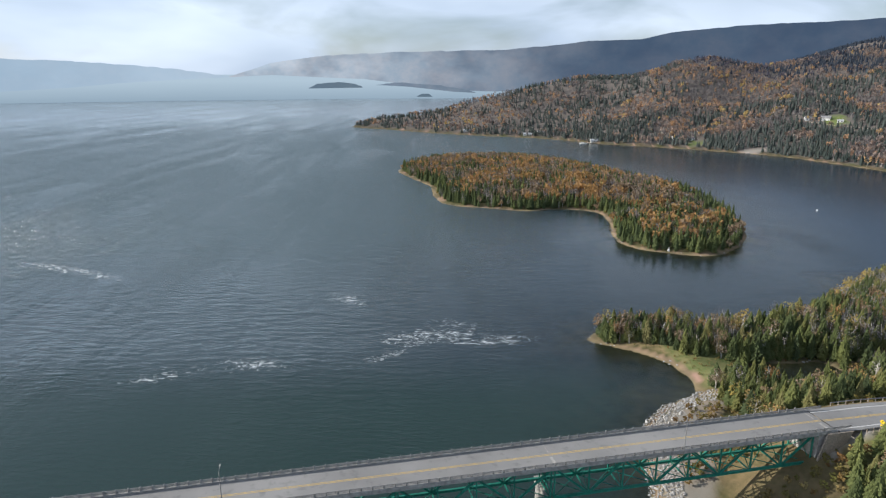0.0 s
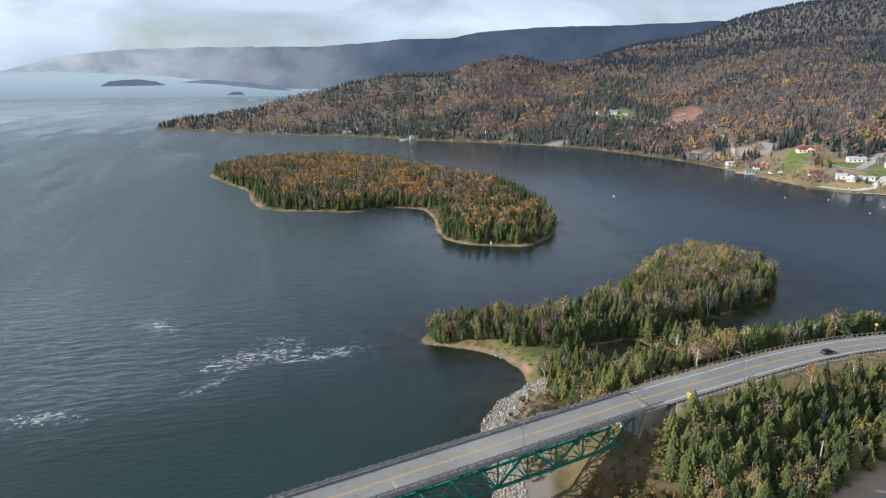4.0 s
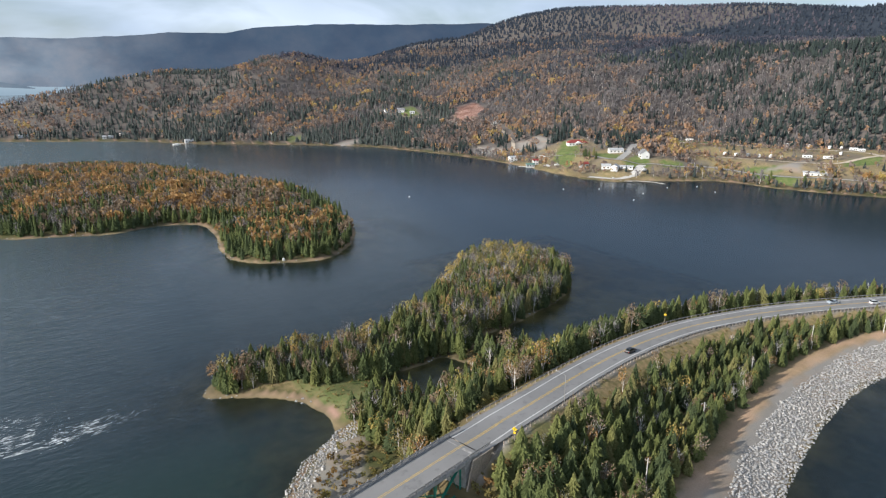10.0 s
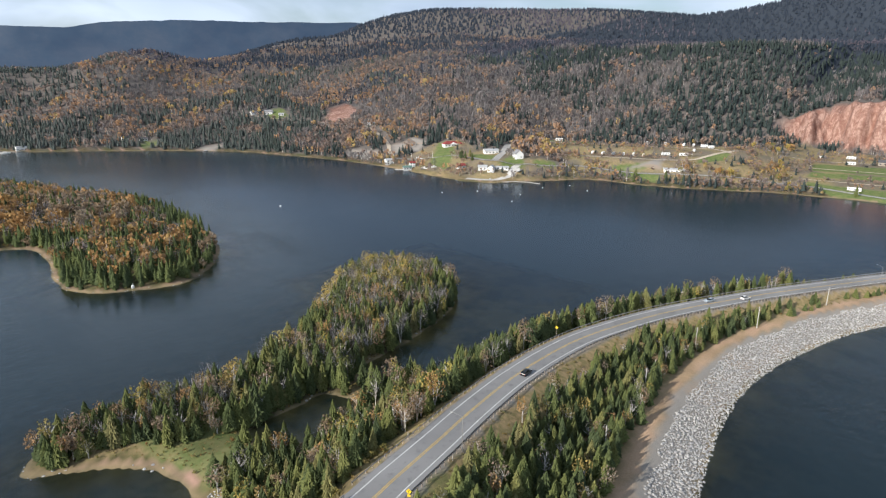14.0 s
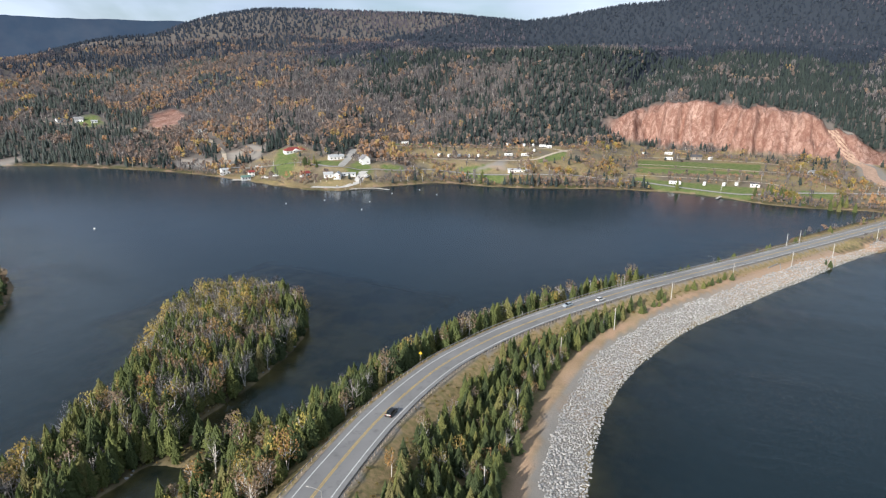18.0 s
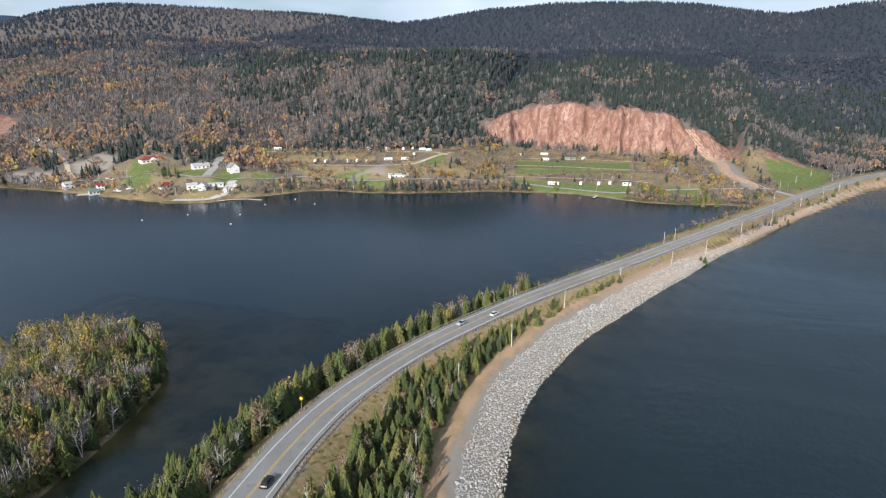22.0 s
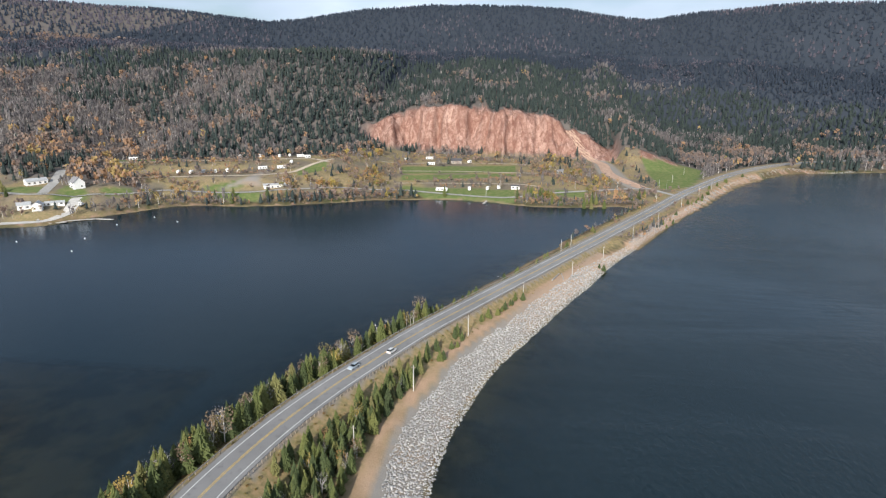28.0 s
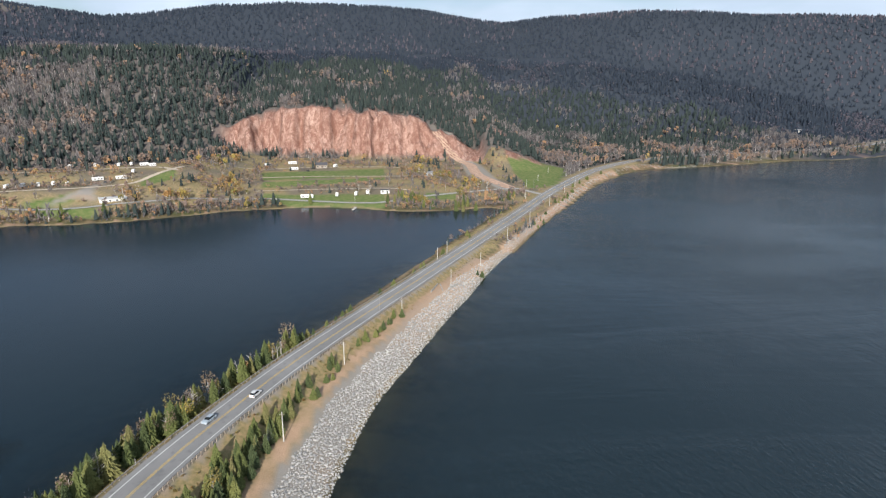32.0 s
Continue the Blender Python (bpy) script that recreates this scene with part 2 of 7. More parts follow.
# upper hillside and ridge foliage: cloud shade and haze painted into the colours
M["ridge"] = leaf("cloud_shaded_spruce_needles", ((0.0, (0.041, 0.054, 0.078)), (0.6, (0.051, 0.066, 0.092)), (1.0, (0.068, 0.081, 0.104))), tree_id, 0.1)
M["bare_ridge"] = leaf("cloud_shaded_twigs", ((0.0, (0.102, 0.095, 0.123)), (0.6, (0.119, 0.111, 0.137)), (1.0, (0.152, 0.137, 0.154))), tree_id, 0.1)
M["scrub"] = leaf("dry_scrub", ((0.0, (0.297, 0.230, 0.095)), (0.4, (0.176, 0.176, 0.054)), (0.7, (0.270, 0.162, 0.068)), (1.0, (0.405, 0.338, 0.149))))
M["bark"] = material("bark", worn((0.12, 0.095, 0.075), 2.0), 0.95)
M["birch_bark"] = material("birch_bark", worn((0.60, 0.57, 0.53), 2.0, 0.45), 0.9)


# ---- mesh helpers ----
def mesh_ob(name, verts, faces, mats=(), parent=None, smooth=False):
    """A mesh object from arrays: verts (n, 3), faces (m, k) of one corner count, or a list of lists."""
    me = bpy.data.meshes.new(name)
    if isinstance(faces, np.ndarray):
        k = faces.shape[1]
        me.vertices.add(len(verts))
        me.vertices.foreach_set("co", np.asarray(verts, np.float32).ravel())
        me.loops.add(faces.size)
        me.loops.foreach_set("vertex_index", faces.astype(np.int32).ravel())
        me.polygons.add(len(faces))
        me.polygons.foreach_set("loop_start", np.arange(0, faces.size, k, dtype=np.int32))
        me.polygons.foreach_set("loop_total", np.full(len(faces), k, np.int32))
        me.update(calc_edges=True)
    else:
        me.from_pydata([tuple(p) for p in verts], [], faces)
    for m in mats:
        me.materials.append(m)
    me.polygons.foreach_set("use_smooth", np.full(len(me.polygons), smooth))
    ob = new(name, me)
    if parent is not None:
        ob.parent = parent
    return ob


def part(name, bm, mat, parent, label=""):
    """Links a bmesh as one mesh object under a thing or a part."""
    me = bpy.data.meshes.new(name)
    bm.to_mesh(me)
    bm.free()
    me.materials.append(mat)
    ob = new(name, me)
    ob.parent = parent
    if label:
        ob["label"] = label
    return ob


def share(name, me, parent, m=None):
    """Another object on the same mesh, as a part."""
    ob = new(name, me)
    ob.parent = parent
    if m is not None:
        ob.matrix_basis = m
    return ob


def box(bm, sx, sy, sz, m=Matrix(), bevel=0.0):
    r = bmesh.ops.create_cube(bm, size=1.0, matrix=m @ Matrix.Diagonal((sx, sy, sz, 1)))
    if bevel:
        es = {e for v in r["verts"] for e in v.link_edges}
        bmesh.ops.bevel(bm, geom=list(es), offset=bevel, segments=1, affect="EDGES")
    return r["verts"]


def rod(bm, a, b, r, sides=6, r2=None):
    a, b = Vector(a), Vector(b)
    d = b - a
    m = Matrix.Translation((a + b) / 2) @ d.to_track_quat("Z", "Y").to_matrix().to_4x4()
    bmesh.ops.create_cone(bm, cap_ends=True, segments=sides, radius1=r, radius2=r if r2 is None else r2, depth=d.length, matrix=m)


def beam(bm, a, b, wd, ht):
    """A rectangular bar from a to b."""
    a, b = Vector(a), Vector(b)
    d = b - a
    q = d.to_track_quat("Z", "Y").to_matrix().to_4x4()
    box(bm, wd, ht, d.length, Matrix.Translation((a + b) / 2) @ q)


def thing(name, m, label, category, group=""):
    ob = new(name)
    ob.empty_display_size = 0.3
    ob.matrix_basis = m
    return tagged(ob, label, category, group)


# ---- the plan ----
def curve(pts, step=2.0, closed=False):
    """A smooth line through the points, in steps."""
    p = np.array(pts, float)
    n = len(p)
    out = []
    for i in range(n if closed else n - 1):
        if closed:
            a, b, c, d = p[i - 1], p[i], p[(i + 1) % n], p[(i + 2) % n]
        else:
            b, c = p[i], p[i + 1]
            a = p[i - 1] if i else 2 * b - c
            d = p[i + 2] if i + 2 < n else 2 * c - b
        k = max(1, int(np.hypot(*(c - b)[:2]) / step))
        s = (np.arange(k) / k)[:, None]
        out.append(0.5 * (2 * b + (c - a) * s + (2 * a - 5 * b + 4 * c - d) * s ** 2 + (3 * b - a - 3 * c + d) * s ** 3))
    if not closed:
        out.append(p[-1:])
    return np.vstack(out)


ROAD_W = [(-190, 77.3), (-100, 95.3), (0, 115.3), (50, 125.2), (92, 133.5), (108, 137.3), (124, 141.2), (140, 145.4), (159, 149.7), (170, 151.6), (187, 153.7), (205, 154.6), (221, 153.6), (238, 150.9), (255, 146.9), (273, 141.4), (290, 135.2)]
ROAD_E = [(325, 121.2), (370, 99.5), (424, 72), (494, 35), (592, -18), (655, -51), (712, -84), (808, -147), (880, -213), (925, -280), (955, -372), (990, -485), (1012, -586), (1060, -690), (1160, -850)]
road_line = curve(ROAD_W + ROAD_E, 2.0)
road_s = np.concatenate([[0], np.cumsum(np.hypot(*np.diff(road_line, axis=0).T))])


def road_z(x):
    return np.interp(x, [-190, 92, 105, 120, 160, 200, 230, 283, 350, 420, 500, 640, 760, 900, 950, 1020, 1200], [19.3, 19.3, 18.8, 17.8, 14.8, 12.2, 10.7, 9.0, 7.0, 5.2, 4.4, 4.4, 5.6, 8, 9, 10, 13])


# shore lines, sea level
SHORE_SOUTH = [(165, 95), (187, 100), (208, 104), (235, 106), (258, 104.5), (285, 99), (313, 91), (347, 76.5), (385, 60.5), (415, 46.5), (454, 30), (503, 4.5), (565, -27), (644, -71), (710, -107), (770, -143), (822, -184), (872, -232), (888, -298), (908, -370), (950, -489), (966, -586), (1013, -686), (1150, -900), (1400, -1200), (2000, -1800), (3000, -2600)]
SHORE_WEST = [(51.5, 128), (56.5, 150), (59.5, 161), (63.5, 168), (71, 175.5), (81, 181), (85, 187), (86, 193), (85.2, 199), (83, 206), (78.5, 212), (71.7, 217.6), (64.5, 221.6), (57.5, 227.5), (64, 236), (80, 240), (96, 239), (113, 234), (125, 232), (140, 240), (160, 250), (186, 270), (207, 287), (232, 296), (248, 286), (252, 262), (246, 246), (236, 236), (220, 225), (195, 218), (177, 215), (158, 211), (152, 200), (160, 190), (180, 183), (217, 180)]
SHORE_CAUSEWAY = [(241, 174), (271, 166), (298, 154), (327, 140), (370, 119), (424, 92), (494, 56), (592, 3), (628, -16)]
SHORE_FAR = [(637, -8), (638, 4), (628, 42), (630, 75), (646, 115), (650, 150), (648, 172), (640, 212), (612, 268), (597, 320), (590, 372), (531, 415), (503, 450), (498, 500), (507, 560), (511, 623), (508, 688), (491, 770), (470, 848), (432, 905), (384, 958), (340, 1001), (264, 1063), (234, 1112), (183, 1172), (92, 1233), (-4, 1309), (-108, 1419), (-217, 1540), (-170, 1640), (0, 1600), (120, 1640)]
near_ring = np.vstack([curve(SHORE_SOUTH, 3), [(4900, -3000), (4900, 4900), (500, 4900), (300, 2500)], curve(SHORE_FAR, 4)[::-1], curve(SHORE_CAUSEWAY, 3)[::-1], curve(SHORE_WEST, 2)[::-1], [(46, 105), (56, 84), (92, 76), (130, 84)]])
POND = [(107.5, 205), (118, 204.8), (128, 206), (138, 206.6), (142, 200), (142.6, 193), (136.5, 190), (127, 187), (117, 187), (110, 192), (107.7, 199)]
ISLAND = [(-51, 735), (-30, 662), (-12, 612), (0, 524), (40, 497), (66, 487), (99, 492), (120, 480), (124, 455), (116, 410), (113, 385), (121, 366), (135, 357), (157, 350), (181, 366), (200, 395), (216, 440), (225, 500), (226, 560), (208, 620), (186, 690), (160, 760), (110, 815), (30, 830), (-25, 805)]


def ring_distance(x, y, ring):
    """Distance inside (+) or outside (-) a closed ring, for flat arrays."""
    ring = np.asarray(ring, float)
    a, b = ring, np.roll(ring, -1, axis=0)
    best = np.full(x.shape, 1e18)
    inside = np.zeros(x.shape, bool)
    for (ax, ay), (bx, by) in zip(a, b):
        dx, dy = bx - ax, by - ay
        t = np.clip(((x - ax) * dx + (y - ay) * dy) / max(dx * dx + dy * dy, 1e-9), 0, 1)
        np.minimum(best, (x - ax - t * dx) ** 2 + (y - ay - t * dy) ** 2, out=best)
        if ay != by:
            inside ^= ((ay > y) != (by > y)) & (x < (bx - ax) * (y - ay) / (by - ay) + ax)
    return np.where(inside, 1, -1) * np.sqrt(best)


def line_distance(x, y, line):
    """Signed distance to an open line (+ to its left) and the x of the nearest point."""
    best, side, near = np.full(x.shape, 1e18), np.ones(x.shape), np.zeros(x.shape)
    for (ax, ay), (bx, by) in zip(line[:-1], line[1:]):
        dx, dy = bx - ax, by - ay
        t = np.clip(((x - ax) * dx + (y - ay) * dy) / max(dx * dx + dy * dy, 1e-9), 0, 1)
        d = (x - ax - t * dx) ** 2 + (y - ay - t * dy) ** 2
        m = d < best
        best[m] = d[m]
        side[m] = np.sign(dx * (y - ay) - dy * (x - ax))[m]
        near[m] = (ax + t * dx)[m]
    return side * np.sqrt(best), near


def step(x, a, b):
    t = np.clip((x - a) / (b - a), 0, 1)
    return t * t * (3 - 2 * t)


# fast value noise on arrays
_lat = np.random.RandomState(5).rand(256, 256)


def vnoise(x, y, scale, octaves=3):
    out, amp, tot = 0, 1.0, 0
    for _ in range(octaves):
        u, v = x * scale + 37.3, y * scale + 91.7
        i, j = np.floor(u).astype(int), np.floor(v).astype(int)
        fu, fv = u - i, v - j
        fu, fv = fu * fu * (3 - 2 * fu), fv * fv * (3 - 2 * fv)
        g = lambda p, q: _lat[p % 256, q % 256]
        out = out + amp * ((g(i, j) * (1 - fu) + g(i + 1, j) * fu) * (1 - fv) + (g(i, j + 1) * (1 - fu) + g(i + 1, j + 1) * fu) * fv)
        tot += amp
        amp *= 0.5
        scale *= 2.03
    return out / tot


HUB = (60.0, 60.0)
NEAR_AZ = [-9, -5, -2.4, -0.6, 1.7, 4.4, 7, 10, 14, 16.5, 18.5, 22, 26, 29, 34, 38.6, 43, 48, 54, 58, 63, 68, 73, 83, 93, 103, 112, 121, 132]
NEAR_TAN = [-.050, -.0455, -.041, -.023, -.013, -.007, .0045, .0105, .0105, .018, .031, .040, .0435, .051, .059, .0635, .0645, .064, .061, .057, .052, .047, .045, .046, .046, .043, .042, .036, .030]
BACK_AZ = [20, 36, 39, 42, 45, 50, 55, 60, 65, 68, 71, 76, 81, 85, 89, 93, 97, 100, 103, 107, 111, 115, 120, 124, 130, 140]
BACK_TAN = [.02, .05, .075, .090, .098, .102, .102, .100, .092, .085, .091, .104, .113, .114, .112, .107, .096, .091, .096, .103, .107, .104, .096, .094, .088, .085]


def heights(x, y):
    """Ground height, and the masks of its covers, for flat arrays."""
    d_main = ring_distance(x, y, near_ring)
    d_pond = ring_distance(x, y, curve(POND, 2, True))
    d_isl = ring_distance(x, y, curve(ISLAND, 4, True))
    d_road, rx = line_distance(x, y, road_line[::2])
    wob = (vnoise(x, y, 0.09, 3) - 0.5)
    d = np.maximum(np.where(d_main > 0, np.minimum(d_main, -d_pond * 0.8), d_main), d_isl) + wob * np.where((y < 130) & (x < 700), 0.6, 3.0)
    far = step(x + 0.25 * np.maximum(y - 400, 0), 470, 520) * (d_main > 0) + step(y, 850, 950) * (d_main > 0)
    far = np.clip(far, 0, 1) * (np.abs(d_road) > 0)
    # low shores and islands
    low = np.where(d < 6, 0.22 * d, 1.3 + 0.10 * (d - 6))
    low = np.minimum(low, 3.2 + wob) + wob * 0.8 * (d > 2)
    low = np.where(d_isl > 0, np.minimum(np.where(d < 5, 0.2 * d, 1 + 0.12 * (d - 5)), 9 + 4 * wob), low)
    # stone bank and track on the south side
    south = step(-d_road, 8, 14) * (x > 100) * (x < 470)
    low = low * (1 - south) + np.minimum(0.33 * d, 4.4 + 0.2 * wob) * south
    head = step(x, 60, 80) * (1 - step(x, 120, 170)) * step(-d_road, 4, 12) * (y > 88)
    low = low + head * 3.0 * step(d, 4, 20)
    # the far side: benches, slopes, ridge
    dist = np.hypot(x - HUB[0], y - HUB[1])
    az = np.degrees(np.arctan2(x - HUB[0], y - HUB[1]))
    hill = np.interp(d, [0, 8, 40, 180, 420, 900, 2000], [0, 2.5, 6.5, 46, 112, 215, 360]) + (vnoise(x, y, 0.008, 4) - 0.5) * 26 * step(d, 60, 260)
    hill = hill * (1 + 0.5 * (1 - step(az, 14, 26)))
    camp = step(y, -140, -40) * (1 - step(y, 505, 600))
    foot = np.interp(y, [-60, 0, 140, 300, 420], [862, 872, 880, 900, 800])
    bench_a = np.interp(d, [0, 6, 20, 45, 58, 92, 108, 150], [0, 2.5, 6, 12.5, 16, 17, 21.5, 23])
    bench_b = np.interp(d, [0, 6, 30, 90, 150, 250], [0, 2, 4, 9.5, 11, 15])
    up = step(y, 215, 270)
    bench = bench_b * (1 - up) + bench_a * up
    top = np.interp(y, [-45, -33, 0, 15, 40, 60, 90, 115, 180, 235, 265, 300], [0, 6, 24, 36, 45, 45, 51, 55, 54, 50, 34, 10])
    yw = y + (x - foot) * 1.4 * (vnoise(y, y * 0, 0.02, 2) - 0.5)
    ridged = np.abs(vnoise(yw, x * 0.25, 0.025, 3) - 0.5) + 0.45 * np.abs(vnoise(yw + 900, x * 0.5, 0.065, 3) - 0.5)
    gul = 14 - ridged * 100 + (vnoise(y, x * 0.2, 0.22, 2) - 0.5) * 9
    top = top * (0.80 + 0.42 * vnoise(y, y * 0, 0.05, 3))
    face = step(x + gul, foot, foot + 46)
    rise = bench + top * face + np.maximum(x + gul * (1 - step(x - foot, 60, 130)) - foot - 46, 0) * 0.17
    slope2 = bench + np.maximum(x - foot + 60, 0) * np.where(y > 300, 0.36, 0.30)
    cliffy = step(y, -45, -30) * (1 - step(y, 268, 300))
    above = step(x - foot, 50, 140)
    blend = cliffy * (1 - above) + step(y, -170, 60) * (1 - step(y, 190, 380)) * above
    rise = rise * blend + slope2 * (1 - blend)
    edge = (vnoise(x, y, 0.11, 3) - 0.5) * 16
    red = step(face, 0.03, 0.12) * (1 - step(x + gul + edge, foot + 52, foot + 54)) * cliffy
    fh = hill * (1 - camp) + rise * camp
    dip = step(-y, 40, 140) * (1 - step(dist, 1100, 1500))
    fh = fh * (1 - dip) + np.minimum(fh, np.interp(d, [0, 10, 120, 300, 600, 1000], [0, 3, 8, 30, 110, 190])) * dip
    cap = 92 + dist * np.interp(az, NEAR_AZ, NEAR_TAN) + (vnoise(x, y, 0.006, 3) - 0.5) * 20
    fh = np.minimum(fh, np.maximum(cap, 3))
    back = 92 + 2350 * np.interp(az, BACK_AZ, BACK_TAN) + (vnoise(x, y, 0.004, 3) - 0.5) * 24
    k = step(dist, 1500, 2350) * step(az, 22, 40)
    fh = fh * (1 - k) + back * k
    fh = fh - 140 * step(dist, 2400, 3400) * step(az, 22, 40)
    fh = fh - np.minimum(fh - 3, 120) * step(dist, 1450, 1750) * (1 - step(az, 18, 34))
    h = low * (1 - far) + fh * far
    # road bank
    w_road = np.abs(d_road)
    bank = road_z(rx) - 0.35 - np.maximum(w_road - 6.4, 0) / np.where(d_road > 0, 1.7, 2.1)
    cut = step(w_road, 6, 40)
    h = np.where(far > 0.5, np.where(w_road < 40, (road_z(rx) - 0.35) * (1 - cut) + h * cut, h), h)
    bank = np.where((x < 100), bank - np.maximum(100 - x, 0) * 0.55, bank)
    h = np.where((x > 55) & (far <= 0.5) & (d > -1), np.maximum(h, bank), h)
    shelf = np.where((x > 190) & (x < 300) & (y > 195) & (y < 320), 0.034, np.where((x > 60) & (x < 100) & (y > 165) & (y < 228), 0.05, 0.12))
    h = np.where(d < 0, np.maximum(d * shelf, -7.0), h)
    return h, d, d_main, d_isl, d_road, far, camp, red * camp


def grid_axis(parts):
    out = []
    for a, b, s in parts:
        out.append(np.arange(a, b, s))
    return np.concatenate(out + [[parts[-1][1]]])
xs = grid_axis([(-4700, -1500, 320), (-1500, -300, 60), (-300, 30, 11), (30, 460, 2.2), (460, 800, 4.5), (800, 860, 6), (860, 950, 2.6), (950, 1500, 17), (1500, 2600, 40), (2600, 4700, 210)])
ys = grid_axis([(-3000, -900, 150), (-900, -300, 30), (-300, -60, 7), (-60, 300, 2.2), (300, 620, 5), (620, 900, 11), (900, 1700, 20), (1700, 2600, 60), (2600, 4700, 210)])
gx, gy = np.meshgrid(xs, ys)
GX, GY = gx.ravel(), gy.ravel()
gz, g_d, g_main, g_isl, g_road, g_far, g_camp, g_face = heights(GX, GY)


def quads(nx, ny):
    i = np.arange(nx * ny).reshape(ny, nx)
    return np.stack([i[:-1, :-1], i[:-1, 1:], i[1:, 1:], i[1:, :-1]], -1).reshape(-1, 4)


def lookup(x, y):
    """A function that reads grid values at places."""
    x, y = np.asarray(x, float), np.asarray(y, float)
    i = np.clip(np.searchsorted(xs, x) - 1, 0, len(xs) - 2)
    j = np.clip(np.searchsorted(ys, y) - 1, 0, len(ys) - 2)
    u, v = (x - xs[i]) / (xs[i + 1] - xs[i]), (y - ys[j]) / (ys[j + 1] - ys[j])
    n = len(xs)

    def one(a):
        return (a[j * n + i] * (1 - u) + a[j * n + i + 1] * u) * (1 - v) + (a[(j + 1) * n + i] * (1 - u) + a[(j + 1) * n + i + 1] * u) * v
    return one


def height_at(x, y):
    return float(lookup([x], [y])(gz)[0])


# lanes on the far side: the ground is levelled under them
LANES = [
    ("road_shore", [(668, -62), (685, -52), (696, -43), (697, -32), (688, 4), (674, 41), (655, 86), (656, 110), (668, 160), (674, 197), (664, 240), (645, 270), (633, 299), (621, 330), (616, 390), (588, 418), (569, 442), (552, 465), (552, 494), (557, 535), (545, 576), (541, 622), (530, 680)], 3.0, "old_asphalt", "narrow grey shore road"),
    ("road_terrace_upper", [(690, 496), (700, 461), (716, 430), (731, 370), (744, 340), (752, 305), (735, 282)], 2.6, "dirt", "pale dirt road on a camping terrace"),
    ("road_terrace_lower", [(634, 445), (645, 409), (657, 380), (668, 335), (686, 308), (720, 295), (758, 284)], 2.8, "dirt", "pale dirt road on a camping terrace"),
    ("road_camp", [(760, 210), (766, 150), (762, 86), (760, 40)], 1.8, "dirt", "pale dirt lane through camping lawns"),
    ("road_camp_upper", [(800, 240), (822, 180), (824, 100), (812, 60)], 1.8, "dirt", "pale dirt lane through camping lawns"),
    ("road_camp_lower", [(700, 205), (706, 150), (704, 86), (690, 60)], 1.6, "dirt", "pale dirt lane through camping lawns"),
    ("driveway", [(556, 466), (600, 488), (636, 508)], 4.0, "old_asphalt", "wide grey driveway between houses"),
    ("road_quarry", [(912, 20), (880, 0), (846, -14), (775, -12), (738, -18), (700, -34)], 6.0, "red_dirt", "red dirt track down from the cut cliff"),
    ("road_apron", [(503, 461), (508, 447), (517, 432), (535, 430), (562, 441)], 4.5, "pale_concrete", "pale concrete apron along the marina shore"),
    ("road_hill", [(556, 1004), (578, 946), (600, 894), (612, 833), (626, 769), (590, 680), (562, 642), (548, 620)], 2.5, "dirt", "dirt road on the wooded hillside"),
]


def level_lanes():
    for _, pts, half, _, _ in LANES:
        ln = curve(pts, 4.0)
        m = (GX > ln[:, 0].min() - 14) & (GX < ln[:, 0].max() + 14) & (GY > ln[:, 1].min() - 14) & (GY < ln[:, 1].max() + 14)
        x, y = GX[m], GY[m]
        zc = lookup(ln[:, 0], ln[:, 1])(gz)
        zc = np.convolve(np.pad(zc, 3, mode="edge"), np.ones(7) / 7, "valid")
        d = np.hypot(x[:, None] - ln[None, :, 0], y[:, None] - ln[None, :, 1])
        i = d.argmin(1)
        k = 1 - step(d[np.arange(len(x)), i], half + 1.5, half + 8)
        gz[m] = gz[m] * (1 - k) + zc[i] * k


level_lanes()


ground = mesh_ob("ground", np.stack([GX, GY, gz], 1), quads(len(xs), len(ys)), [M["ground"]], smooth=True)
tagged(ground, "wooded ground, banks and lake bed under the lake", "ground", kind="structure")


def paint(ob, name, values):
    a = ob.data.attributes.new(name, "FLOAT", "POINT")
    a.data.foreach_set("value", np.asarray(values, np.float32))


def patch(ring, soft=3.0):
    """Cover mask of a plot on the ground."""
    r = np.array(ring, float)
    m = (GX > r[:, 0].min() - 10) & (GX < r[:, 0].max() + 10) & (GY > r[:, 1].min() - 10) & (GY < r[:, 1].max() + 10)
    out = np.zeros_like(GX)
    out[m] = step(ring_distance(GX[m], GY[m], ring), -soft, soft * 0.4)
    return out


rag = (vnoise(GX, GY, 0.12, 3) - 0.5) * 6
south_band = step(-g_road, 9, 12) * (GX > 100) * (GX < 470) * (g_d > 0)
gravel = south_band * (1 - step(g_d + rag * 0.4, np.interp(GX, [120, 145, 165], [19, 16.5, 13.5]), np.interp(GX, [120, 145, 165], [21, 18, 15])))
gravel = np.maximum(gravel, (np.abs(g_road) < 6.4) * (g_d > 0) * (GX > 90) * (GX < 1400) * 1.0)
gravel = np.maximum(gravel, patch([(54, 128), (60, 160), (78, 177), (88, 175), (80, 162), (70, 140), (62, 122)], 2) * 0.8)
RED_PLOTS = [[(628, 350), (656, 336), (686, 338), (688, 330), (656, 326), (640, 318), (636, 322), (642, 332)], [(427, 896), (436, 874), (470, 898), (478, 920)], [(925, 10), (860, -6), (760, -2), (690, -24), (688, -38), (740, -26), (850, -26), (915, -8)], [(572, 600), (600, 615), (610, 640), (580, 655), (560, 630)], [(520, 690), (552, 700), (560, 650), (530, 640)]]
for p in RED_PLOTS:
    gravel = np.maximum(gravel, patch(p))
